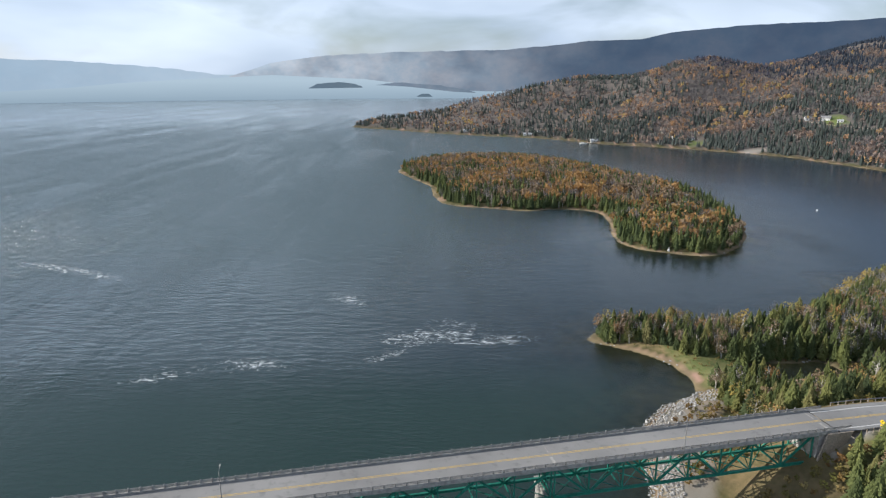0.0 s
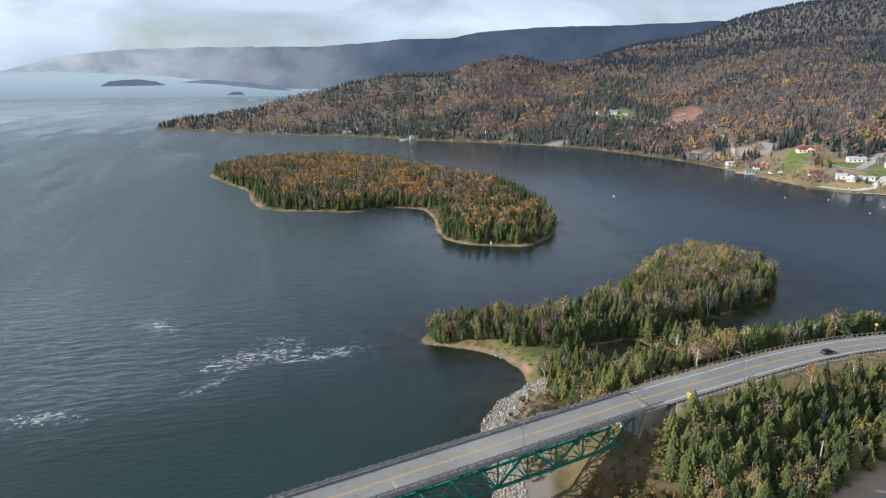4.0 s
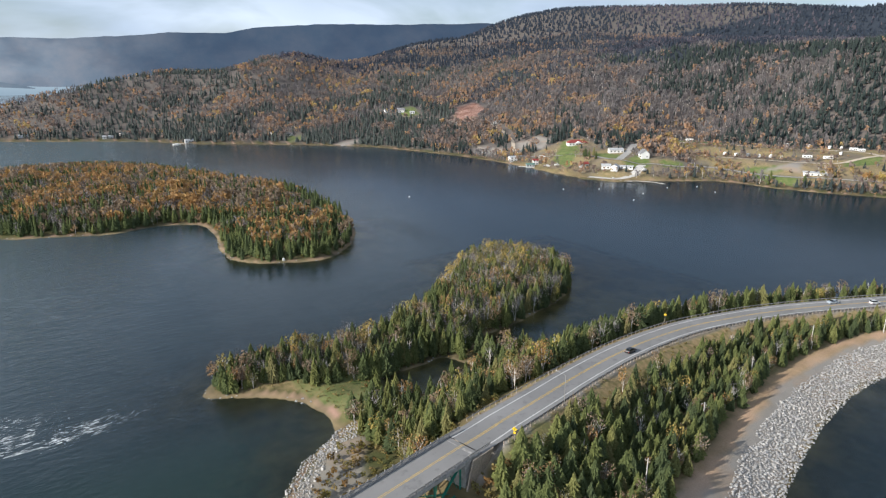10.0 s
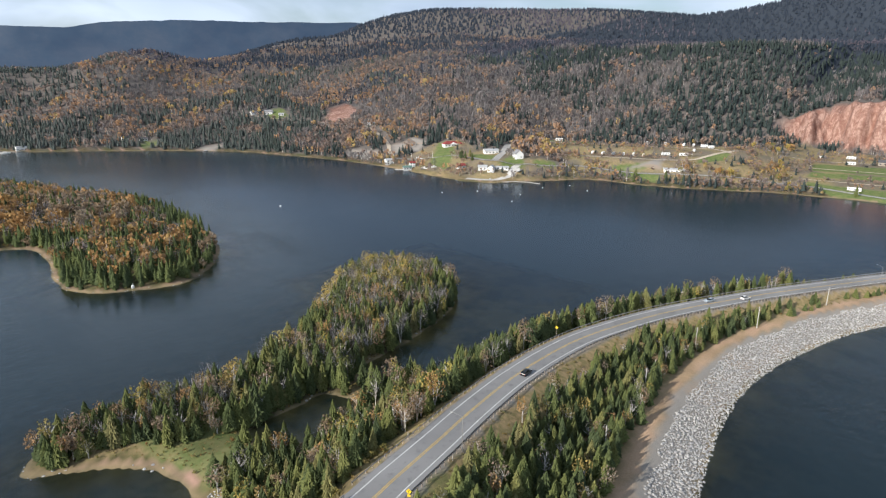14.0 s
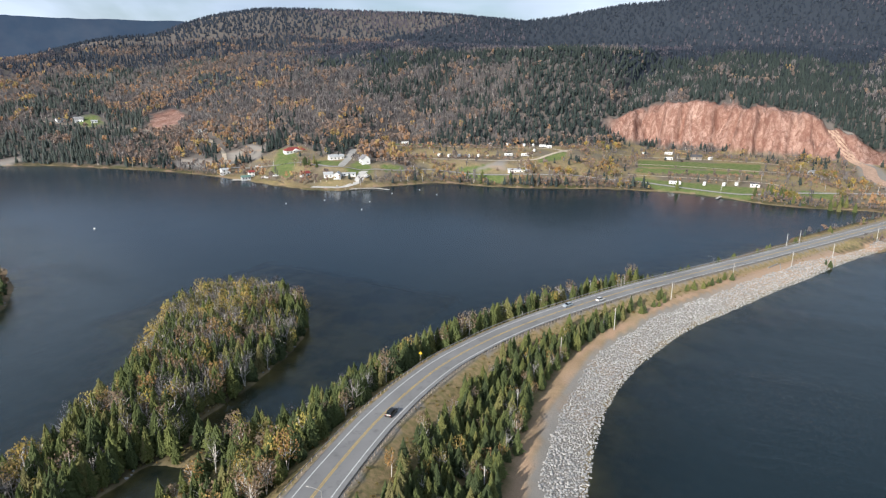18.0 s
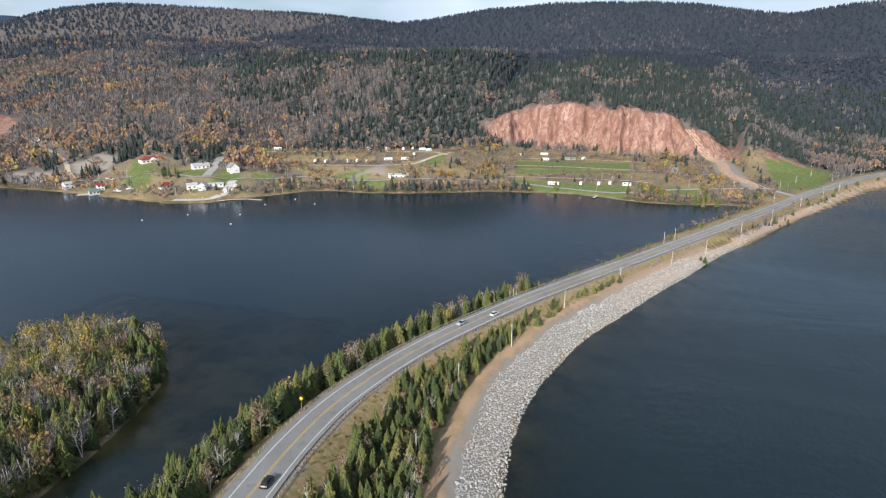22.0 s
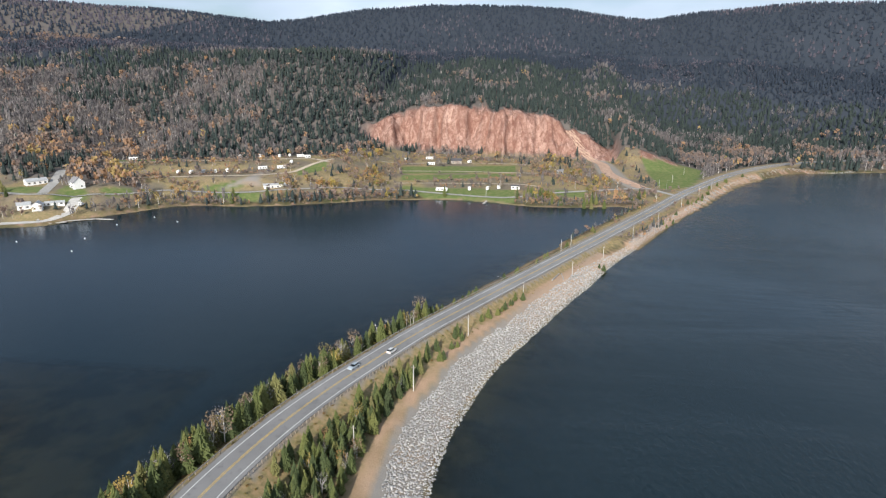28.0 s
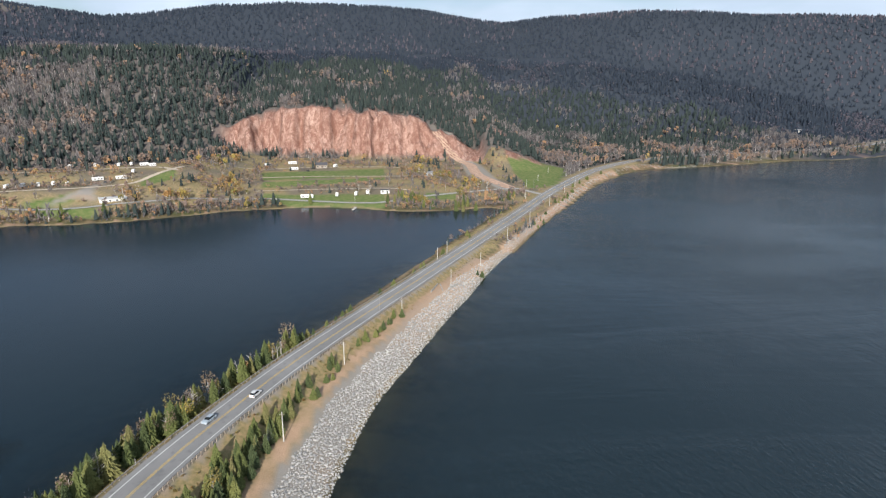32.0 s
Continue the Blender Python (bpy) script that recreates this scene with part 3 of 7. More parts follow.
LAWNS = [[(395, 962), (384, 985), (402, 1002), (420, 985)], [(528, 538), (600, 592), (609, 578), (575, 540), (515, 500)], [(545, 453), (583, 466), (580, 444), (560, 430)], [(570, 512), (577, 482), (557, 469), (551, 494)], [(621, 354), (623, 311), (607, 305), (606, 342)], [(631, 368), (650, 340), (633, 331), (621, 360)], [(699, 304), (738, 286), (714, 277), (673, 293)], [(792, 214), (812, 86), (768, 86), (745, 205)], [(735, 203), (757, 86), (742, 86), (712, 201)], [(690, 196), (683, 86), (637, 86), (646, 158), (668, 190)], [(684, 22), (683, 48), (658, 50), (659, 22)], [(706, -52), (724, -86), (838, -130), (858, -120), (854, -88), (837, -58)], [(574, 426), (588, 440), (603, 420), (590, 408)], [(698, 500), (708, 500), (726, 445), (716, 440)], [(578, 940), (592, 978), (616, 962), (602, 928)]]
lawn = np.zeros_like(GX)
for p in LAWNS:
    lawn = np.maximum(lawn, patch(p, 1.5))
sand = step(g_d, -1.8, -0.3) * (1 - step(g_d + rag * 0.3, 1.2, 2.2)) * (1 - step(g_far, 0.3, 0.7)) * (1 - south_band) * (1 - 0.95 * patch([(92, 180), (98, 214), (150, 216), (262, 262), (262, 170), (155, 172)], 3))
sand = sand * (1 - patch([(64, 226), (80, 222), (100, 205), (96, 184), (82, 184), (70, 212)], 2))
sand = np.maximum(sand, patch([(62, 224.5), (66, 220), (71.7, 216.6), (78, 211), (82.3, 205.5), (84.5, 199), (85, 190), (87.2, 190), (87.5, 195), (86.3, 200.5), (83, 208), (78.6, 214), (72.2, 218.8), (66, 222)], 0.6))
sand = sand * (1 - 0.6 * patch([(50, 236), (70, 240), (68, 222), (56, 222)], 3))
sand = np.maximum(sand, 0.35 * step(g_d, -2, 0) * (1 - step(g_d + rag * 0.3, 1.6, 3)) * g_far * step(vnoise(GX, GY, 0.03, 3), 0.45, 0.6))
red = np.maximum(g_face, np.maximum(patch([(905, -66), (925, -50), (985, -62), (960, -84)]), np.maximum(patch([(835, -72), (845, -58), (862, -60), (860, -78)]), np.maximum(patch([(838, -92), (850, -82), (868, -92), (850, -104)]), patch([(614, 848), (648, 880), (681, 915), (712, 914), (678, 842), (621, 813)])))))
camp_open = g_camp * g_far * (g_d > 8) * (GX > np.interp(GY, [380, 400, 440, 500, 520], [0, 610, 632, 680, 900])) * (GX < np.interp(GY, [-140, -60, 0, 250, 270, 330, 400, 470, 500], [760, 865, 876, 900, 810, 775, 740, 715, 690]))
marina = patch([(498, 440), (500, 600), (535, 600), (596, 594), (616, 574), (598, 530), (598, 440), (590, 402), (540, 402)], 6)
dry = np.maximum((np.abs(g_road) < 13) * (g_d > 0) * 0.9, np.maximum(camp_open, marina) * (0.25 + 0.6 * step(vnoise(GX, GY, 0.05, 3), 0.35, 0.65)))
lawn = np.maximum(lawn, 0.09 * np.maximum(camp_open, marina) * step(vnoise(GX + 70, GY, 0.04, 3), 0.45, 0.6))
dry = np.maximum(dry, (GX < 122) * (GY > 172) * (GY < 230) * (g_d > 3) * 0.75 * step(vnoise(GX, GY, 0.1, 2), 0.35, 0.6))
dry = np.maximum(dry, step(g_d, 3, 5) * (1 - step(g_d, 7, 10)) * 0.35 * (g_far < 0.5))
dry = np.maximum(dry, south_band * (0.45 + 0.5 * step(vnoise(GX, GY, 0.09, 3), 0.35, 0.6)))
gravel = gravel * (1 - 0.4 * south_band * step(g_d + rag, 12, 15) * step(vnoise(GX, GY, 0.07, 3), 0.45, 0.6))
paint(ground, "gravel", gravel)
paint(ground, "sand", sand * (1 - 0.75 * (GX > 98) * (GY > 178) * (GY < 305) * (GX < 300)))
paint(ground, "red", red)
clearing_ = (GX > 84) & (GX < 124) & (GY > 186) & (GY < 232) & (g_d > 2.2)
under = patch([(58, 112), (100, 112), (104, 168), (86, 178), (60, 160)], 4)
slope_green = patch([(84, 100), (118, 100), (116, 142), (100, 134)], 4)
lawn = np.maximum(lawn, 0.45 * slope_green)
paint(ground, "lawn", np.maximum(lawn, clearing_ * (0.45 + 0.4 * step(vnoise(GX, GY, 0.13, 3), 0.35, 0.6))))
# far soil that takes the painted haze tone
paint(ground, "slope", g_far * step(g_d, 4, 12))
# mask of the soil with painted cloud shade
paint(ground, "cloud_shade", step(np.hypot(GX - 60, GY - 60) + rag * 12, 1020, 1120) * (GY < 1000) * (GX > 300))
paint(ground, "dry", dry * (1 - 0.75 * under))
tan_ = south_band * step(g_d + rag * 0.25, 13.4, 14.6) * (1 - step(g_d + rag * 0.25, 18.0, 19.2)) * np.clip(0.6 + 0.4 * step(GX, 130, 160), 0, 1) * (0.55 + 0.45 * step(vnoise(GX, GY, 0.08, 3), 0.35, 0.55))
paint(ground, "tan", np.maximum(tan_, np.maximum(0.75 * south_band * step(GX, 330, 400) * (1 - step(g_d, 20, 24)), 0.85 * (g_road < -8) * (GX > 425) * (GX < 825) * (GY < 60) * (GY > -320) * (g_d > -1) * (1 - step(g_d + rag * 0.6, 5.5, 8)))))

# lake
wx = grid_axis([(-4800, -900, 300), (-900, -260, 40), (-260, 460, 5), (460, 1100, 20), (1100, 4800, 300)])
wy = grid_axis([(-3000, -300, 150), (-300, 0, 20), (0, 420, 5), (420, 900, 16), (900, 1700, 40), (1700, 4800, 300)])
ax, ay = np.meshgrid(wx, wy)
AX, AY = ax.ravel(), ay.ravel()
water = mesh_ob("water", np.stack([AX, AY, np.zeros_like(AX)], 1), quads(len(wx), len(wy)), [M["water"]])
tagged(water, "dark rippled lake water with streaks of white foam", "water", kind="structure")
depth = -np.minimum(lookup(AX, AY)(gz), 0)
paint(water, "deep", np.where((AX > 460) | (AY > 420), 0.97, 0.06 + 0.935 * (1 - np.exp(-depth * 0.6))))
# sheltered water: calmer waves, and a tint that dims its reflection
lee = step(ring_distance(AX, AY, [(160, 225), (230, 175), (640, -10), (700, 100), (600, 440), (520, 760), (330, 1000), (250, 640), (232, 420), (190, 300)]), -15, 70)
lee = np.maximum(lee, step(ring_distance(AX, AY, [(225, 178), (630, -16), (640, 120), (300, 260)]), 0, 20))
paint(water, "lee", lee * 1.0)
paint(water, "waves", (1 - 0.85 * step(np.hypot(AX, AY), 350, 2300)) * (1 - 0.82 * lee) * (1 + 0.3 * (AX > 200) * (AY < 165)))
FOAM = [(-205, 327, 55, 7, -25, 1.0), (-153, 354, 25, 5, -20, .7), (-217, 449, 40, 6, -10, .5), (-70, 208, 16, 5, -10, 1.0), (-100, 197, 18, 5, 20, .8), (-46, 278, 22, 10, -50, .7), (-5, 232, 28, 10, 10, .9), (20, 227, 22, 5, 5, 1.0), (-22, 213, 14, 4, 35, .9), (24, 337, 9, 3, 0, .9), (4, 247, 16, 5, -10, .7), (-140, 240, 40, 20, 20, .3), (-190, 345, 75, 22, -22, .35), (10, 235, 50, 18, 5, .35), (-60, 262, 50, 20, -40, .28), (-85, 203, 34, 9, 5, .45)]
rip = np.zeros_like(AX)
for fx, fy, la, lb, ang, k in FOAM:
    c, s = math.cos(radians(ang)), math.sin(radians(ang))
    u, v = (AX - fx) * c + (AY - fy) * s, -(AX - fx) * s + (AY - fy) * c
    rip = np.maximum(rip, k * np.exp(-(u / la) ** 2 - (v / lb) ** 2))
paint(water, "foam", np.clip(rip * 1.4, 0, 1))
paint(water, "silt", step(-AY, -225, -170) * (1 - step(AX, 80, 120)))
# open, rougher water to the west; also places the painted glare
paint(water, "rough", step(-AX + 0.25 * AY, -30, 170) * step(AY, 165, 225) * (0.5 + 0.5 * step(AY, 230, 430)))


# road
def strip(name, line, lo, hi, z, mat, parent=None, zoff=0.0):
    t = np.gradient(line, axis=0)
    t /= np.hypot(t[:, 0], t[:, 1])[:, None]
    nrm = np.stack([-t[:, 1], t[:, 0]], 1)
    a, b = line + nrm * lo, line + nrm * hi
    zz = z + zoff
    n = len(line)
    v = np.vstack([np.column_stack([a, zz]), np.column_stack([b, zz])])
    i = np.arange(n - 1)
    return mesh_ob(name, v, np.stack([i, i + n, i + n + 1, i + 1], 1)[:, ::-1].copy(), [mat], parent)


def asphalt_build(n):
    v = pos(n)
    worn_ = n.noise(v, 0.05, 4)
    patchy = n.noise(n.scaled(v, (0.5, 0.5, 0.5)), 0.9, 5, 0.65)
    c = n.mix(n.ramp(worn_, (0.35, 0.0), (0.65, 1.0)), (0.205, 0.202, 0.200), (0.265, 0.260, 0.256))
    c = n.mix(n.ramp(patchy, (0.55, 0.0), (0.7, 0.45)), c, (0.10, 0.10, 0.105))
    return [c, n.noise(v, 25.0, 3), 0.006]


M["asphalt"] = material("worn_asphalt", asphalt_build, 0.85)
rl = road_line[(road_line[:, 0] > 91) & (road_line[:, 0] < 1150)]
road = strip("road", rl, -5.2, 5.6, road_z(rl[:, 0]), M["asphalt"])
tagged(road, "worn grey asphalt two-lane highway on a causeway", "road", kind="structure")
near_rl = rl[rl[:, 0] < 900]
for nm, o, mm, wd in (("edge_line", 3.9, "paint_white", 0.14), ("edge_line", -3.9, "paint_white", 0.14), ("centre_line", 0.22, "paint_yellow", 0.10), ("centre_line", -0.22, "paint_yellow", 0.10)):
    strip(nm, near_rl, o - wd, o + wd, road_z(near_rl[:, 0]), M[mm], road, 0.012)


M["pale_concrete"] = material("pale_concrete", worn((0.55, 0.53, 0.50), 0.1, 0.3, pos, 0.01), 0.9)
M["dirt"] = material("packed_dirt", worn((0.54, 0.46, 0.36), 0.1, 0.35, pos, 0.02), 0.95)
M["red_dirt"] = material("red_dirt", worn((0.50, 0.34, 0.25), 0.1, 0.35, pos, 0.02), 0.95)
M["old_asphalt"] = material("old_asphalt", worn((0.38, 0.37, 0.35), 0.1, 0.25, pos, 0.01), 0.9)
for nm, pts, half, mm, lab in LANES:
    ln = curve(pts, 4.0)
    tagged(strip(nm, ln, -half, half, lookup(ln[:, 0], ln[:, 1])(gz), M[mm], None, 0.22), lab, "road", kind="structure")
# ---- trees ----


def boughs(r, tiers, per, spread=0.5, low=0.04):
    """A full spruce crown of folded, drooping boughs with an uneven outline, height 1."""
    v, f = [], []
    ph = r.rand(3) * 6.28
    for k in range(tiers):
        u = (k + 0.7 * r.rand()) / tiers
        z = low + (0.95 - low) * u
        env = spread * (0.93 * min(1.0, 0.55 + 2.2 * u) * (1 - u) ** 0.78 + 0.045)
        m = max(4, int(per * (1 - 0.6 * u)))
        a0 = r.rand() * 6.28
        for j in range(m):
            if per > 10 and r.rand() < 0.12:
                continue
            a = a0 + 6.283 * (j + 0.8 * r.rand()) / m
            q = env * (0.70 + 0.45 * r.rand() ** 1.5) * (1 + 0.16 * math.sin(2 * a + ph[0]) + 0.12 * math.sin(3 * a + 9 * u + ph[1]))
            c, s = math.cos(a), math.sin(a)
            half = (0.020 + 0.130 * q * (0.7 + 0.5 * r.rand())) if per > 10 else 0.026 + 0.30 * q * (0.7 + 0.5 * r.rand())
            dz = (0.03 + 0.14 * q) * (0.2 + 1.6 * r.rand() if per > 10 else 0.6 + 0.8 * r.rand())
            b, mid, fold = len(v), 0.66 * q, 0.02 + 0.03 * r.rand()
            start, lift = (0.15, 0.045) if per <= 10 else (0.30 + 0.25 * r.rand(), 0.012 + 0.02 * r.rand())
            v += [(c * q * start, s * q * start, z + lift), (c * mid - s * half, s * mid + c * half, z - dz * 0.5 - fold), (c * q, s * q, z - dz), (c * mid + s * half, s * mid - c * half, z - dz * 0.5 - fold)]
            f += [(b, b + 2, b + 1), (b, b + 3, b + 2)]
    b = len(v)
    k_ = 0.62 if per > 10 else 0.5
    v += [(spread * k_ * math.cos(a), spread * k_ * math.sin(a), low + 0.06) for a in (0, 1.257, 2.513, 3.77, 5.027)] + [(0, 0, 0.99)]
    f += [(b + j, b + (j + 1) % 5, b + 5) for j in range(5)]
    return np.array(v, float), np.array(f)


def tufts(r, n, size, rx=0.42, z0=0.35, z1=1.0, upright=0.0, wide=1.0):
    """A broadleaf crown of many small tilted leaf clumps with gaps, height 1."""
    v, f = [], []
    lobes = [(0.55 * rx * (r.rand() - 0.5) * 2, 0.55 * rx * (r.rand() - 0.5) * 2, z0 + (z1 - z0) * (0.25 + 0.5 * r.rand())) for _ in range(4)]
    for _ in range(n):
        lx, ly, lz = lobes[r.randint(4)]
        d = r.randn(3)
        d /= np.linalg.norm(d)
        q = 0.6 + 0.4 * r.rand()
        x, y, z = lx + d[0] * rx * 0.62 * q, ly + d[1] * rx * 0.62 * q, lz + d[2] * (z1 - z0) * 0.36 * q
        e1 = r.randn(3)
        if upright:
            e1 = np.array([0.25 * e1[0], 0.25 * e1[1], 1.0])
        e1 /= np.linalg.norm(e1)
        e2 = np.cross(e1, r.randn(3))
        e2 /= np.linalg.norm(e2) + 1e-9
        sz = size * (0.6 + 0.8 * r.rand())
        e1, e2 = e1 * sz * (2.2 if upright else 1), e2 * sz * (0.16 if upright else 0.75) * wide
        p = np.array([x, y, z])
        b = len(v)
        v += [p - e1, p + e2, p + e1, p - e2]
        f += [(b, b + 1, b + 2), (b, b + 2, b + 3)]
    return np.array(v, float), np.array(f)


def stems(r, n=1, top=0.8, rad=0.012, lean=0.06, limbs=3):
    """Trunk and limbs as tapered three-sided bars, height 1."""
    v, f = [], []

    def bar(p, q, r0, r1):
        b = len(v)
        for c, k in ((p, r0), (q, r1)):
            for a in (0, 2.094, 4.189):
                v.append((c[0] + k * math.cos(a), c[1] + k * math.sin(a), c[2]))
        for j in range(3):
            i = (j + 1) % 3
            f.append((b + j, b + i, b + 3 + i))
            f.append((b + j, b + 3 + i, b + 3 + j))
    for _ in range(n):
        q = (lean * r.randn(), lean * r.randn(), top)
        bar((0, 0, -0.03), q, rad, rad * 0.35)
        for _ in range(limbs):
            u = 0.35 + 0.45 * r.rand()
            p = tuple(c * u / 1.0 for c in q)
            a = r.rand() * 6.28
            ln = 0.16 + 0.14 * r.rand()
            bar(p, (p[0] + ln * math.cos(a), p[1] + ln * math.sin(a), p[2] + ln * 0.9), rad * 0.5, rad * 0.15)
    return np.array(v, float), np.array(f)


rt = np.random.RandomState(21)
SPR_NEAR = [boughs(rt, 29 + k % 4, 18, 0.42 + 0.12 * rt.rand()) for k in range(6)]
SPR_MID = [boughs(rt, 10, 9, 0.5) for _ in range(5)]
SPR_FAR = [boughs(rt, 4, 4, 0.5, 0.08) for _ in range(5)]
SPR_TINY = [boughs(rt, 2, 4, 0.5, 0.08)for _ in range(4)]
LEAF_NEAR = [tufts(rt, 190, 0.034, 0.36, 0.3) for _ in range(5)]
LEAF_MID = [tufts(rt, 40, 0.115, 0.40) for _ in range(5)]
LEAF_FAR = [tufts(rt, 20, 0.135, 0.34, 0.26) for _ in range(6)]
TWIG_NEAR = [tufts(rt, 110, 0.030, 0.38, 0.32, 1.0, 0.0, 0.5) for _ in range(4)]
TWIG_FAR = [tufts(rt, 18, 0.085, 0.34, 0.2, 1.0, 0.7, 3.2) for _ in range(5)]
TWIG_TINY = [tufts(rt, 8, 0.15, 0.40, 0.15, 1.0, 0.0, 0.8) for _ in range(4)]
STEM_NEAR = [stems(rt, 2, 0.88, 0.015, 0.10, 8) for _ in range(4)]
STEM_MID = [stems(rt, 1, 0.85, 0.016, 0.08, 3) for _ in range(4)]
TWIG_MID = [tufts(rt, 44, 0.055, 0.38, 0.3, 1.0, 0.0, 0.6) for _ in range(4)]
STEM_FAR = [stems(rt, 1, 0.75, 0.017, 0.05, 0) for _ in range(3)]


def forest(name, protos, x, y, z, h, w, mat, label, category, seed=0, ids=None):
    """One joined mesh of many trees."""
    r = np.random.RandomState(len(x) + seed)
    vs, fs, tid, off = [], [], [], 0
    kind = r.randint(len(protos), size=len(x))
    ids = r.rand(len(x)) if ids is None else ids
    for k, (pv, pf) in enumerate(protos):
        m = kind == k
        n = int(m.sum())
        if not n:
            continue
        a = r.rand(n) * 6.283
        c, s = np.cos(a)[:, None], np.sin(a)[:, None]
        X = (pv[None, :, 0] * c - pv[None, :, 1] * s) * w[m][:, None] + x[m][:, None]
        Y = (pv[None, :, 0] * s + pv[None, :, 1] * c) * w[m][:, None] + y[m][:, None]
        Z = pv[None, :, 2] * h[m][:, None] + z[m][:, None]
        vs.append(np.stack([X, Y, Z], -1).reshape(-1, 3))
        fs.append((pf[None] + (np.arange(n) * len(pv))[:, None, None]).reshape(-1, 3) + off)
        tid.append(np.repeat(ids[m], len(pv)))
        off += n * len(pv)
    if not vs:
        return None
    ob = mesh_ob(name, np.vstack(vs), np.vstack(fs), [mat])
    paint(ob, "tree", np.concatenate(tid))
    return tagged(ob, label, category, kind="stuff")


def scatter(x0, x1, y0, y1, gap, seed):
    r = np.random.RandomState(seed)
    X, Y = np.meshgrid(np.arange(x0, x1, gap), np.arange(y0, y1, gap))
    X = X.ravel() + (r.rand(X.size) - 0.5) * gap * 1.2
    Y = Y.ravel() + (r.rand(Y.size) - 0.5) * gap * 1.2
    return X, Y, r


# far slopes
X, Y, r = scatter(-230, 1500, -1000, 1750, 6.5, 1)
at = lookup(X, Y)
dist = np.hypot(X - 60, Y - 60)
keep = (at(g_main) > 3) & (at(g_far) > 0.6) & (at(gz) > 1.0) & (dist < 1580) & (at(red) < 0.1) & (np.abs(at(g_road)) > 13) & ~((at(g_road) < 0) & (X < 862) & (Y < 0)) & ~((X < 645) & (Y < 62)) & (at(lawn) < 0.1) & (at(gravel) < 0.2)
for _, pts, half, _, _ in LANES:
    keep &= np.abs(line_distance(X, Y, curve(pts, 16.0))[0]) > half + 2.5
keep &= ~((dist > 1150) & (r.rand(len(X)) < 0.35))
clear = np.maximum(at(camp_open), at(marina))
keep &= ~((clear > 0.3) & (r.rand(len(X)) < np.where(at(g_d) < 22, 0.25, 0.84)))
X, Y, dist, clear = X[keep], Y[keep], dist[keep], clear[keep]
at = lookup(X, Y)
z, dd, n = at(gz), at(g_d), len(X)
pat = vnoise(X, Y, 0.020, 3) * 0.6 + vnoise(X + 400, Y, 0.006, 2) * 0.4
# mix follows real stands; dark spruce also stands in for cloud shade
con = 0.34 + (pat - 0.5) * 7.0 + 0.55 * (1 - step(Y + 0.35 * (X - 800), 380, 620)) * step(dd, 110, 190) + 0.15 * step(dist, 950, 1250)
con += 0.35 * step(Y, 600, 650) * (1 - step(dd, 50, 90)) - 0.70 * step(Y, 270, 340) * (1 - step(Y, 600, 660)) * (1 - step(dd, 170, 240)) - 0.45 * (clear > 0.3)
con -= 0.30 * step(Y, 540, 620) * (1 - step(Y, 760, 860)) * step(dd, 90, 130) * (1 - step(dd, 380, 480)) + 0.30 * step(Y, 760, 900) * step(dd, 30, 60)
con = np.clip(con, 0.06, 0.94)
isc = r.rand(n) < con
far_off = (np.hypot(X - 60, Y - 60) > 1200) & (Y < 900)
leafy = 0.52 - 0.45 * step(dd, 100, 300) + 0.40 * step(Y, 700, 900) + 0.55 * step(Y, 250, 330) * (1 - step(Y, 640, 720)) * (1 - step(dd, 150, 230)) + (vnoise(X + 90, Y, 0.024, 3) - 0.5) * 3.4
bare = ~isc & (far_off | (r.rand(n) > np.clip(leafy, 0.08, 0.92)))
lf = ~isc & ~bare
h = (7.5 + 6 * r.rand(n)) * np.where(clear > 0.3, 0.75, 1.0)
az = np.degrees(np.arctan2(X - 60, Y - 60))
# upper trees that take the colours with painted cloud shade
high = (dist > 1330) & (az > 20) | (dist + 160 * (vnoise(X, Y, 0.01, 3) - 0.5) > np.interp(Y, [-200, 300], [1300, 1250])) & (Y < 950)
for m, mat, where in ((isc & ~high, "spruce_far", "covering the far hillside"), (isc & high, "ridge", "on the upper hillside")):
    # spruce tint grows paler northwards: haze put into the colour
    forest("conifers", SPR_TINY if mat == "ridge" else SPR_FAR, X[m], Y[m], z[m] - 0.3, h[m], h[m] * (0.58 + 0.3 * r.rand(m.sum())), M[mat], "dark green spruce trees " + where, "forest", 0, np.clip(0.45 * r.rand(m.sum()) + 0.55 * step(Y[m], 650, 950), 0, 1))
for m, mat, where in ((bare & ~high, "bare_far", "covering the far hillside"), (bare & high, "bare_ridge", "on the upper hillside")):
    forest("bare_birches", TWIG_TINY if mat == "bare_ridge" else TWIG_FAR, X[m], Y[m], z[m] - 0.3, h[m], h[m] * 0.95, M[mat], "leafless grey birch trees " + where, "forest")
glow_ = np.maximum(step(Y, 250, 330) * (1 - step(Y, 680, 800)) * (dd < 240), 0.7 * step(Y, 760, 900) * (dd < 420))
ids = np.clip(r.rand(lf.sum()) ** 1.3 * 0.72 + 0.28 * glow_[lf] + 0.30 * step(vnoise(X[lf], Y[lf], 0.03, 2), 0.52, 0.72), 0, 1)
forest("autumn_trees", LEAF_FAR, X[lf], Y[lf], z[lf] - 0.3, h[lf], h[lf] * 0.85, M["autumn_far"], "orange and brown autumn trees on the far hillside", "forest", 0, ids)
dec = (bare | lf) & (dist < 1150) & ~high & (r.rand(n) < 0.45)
forest("birch_trunks", STEM_FAR, X[dec], Y[dec], z[dec] - 0.3, h[dec], h[dec], M["birch_bark"], "pale birch trunks on the far hillside", "forest")
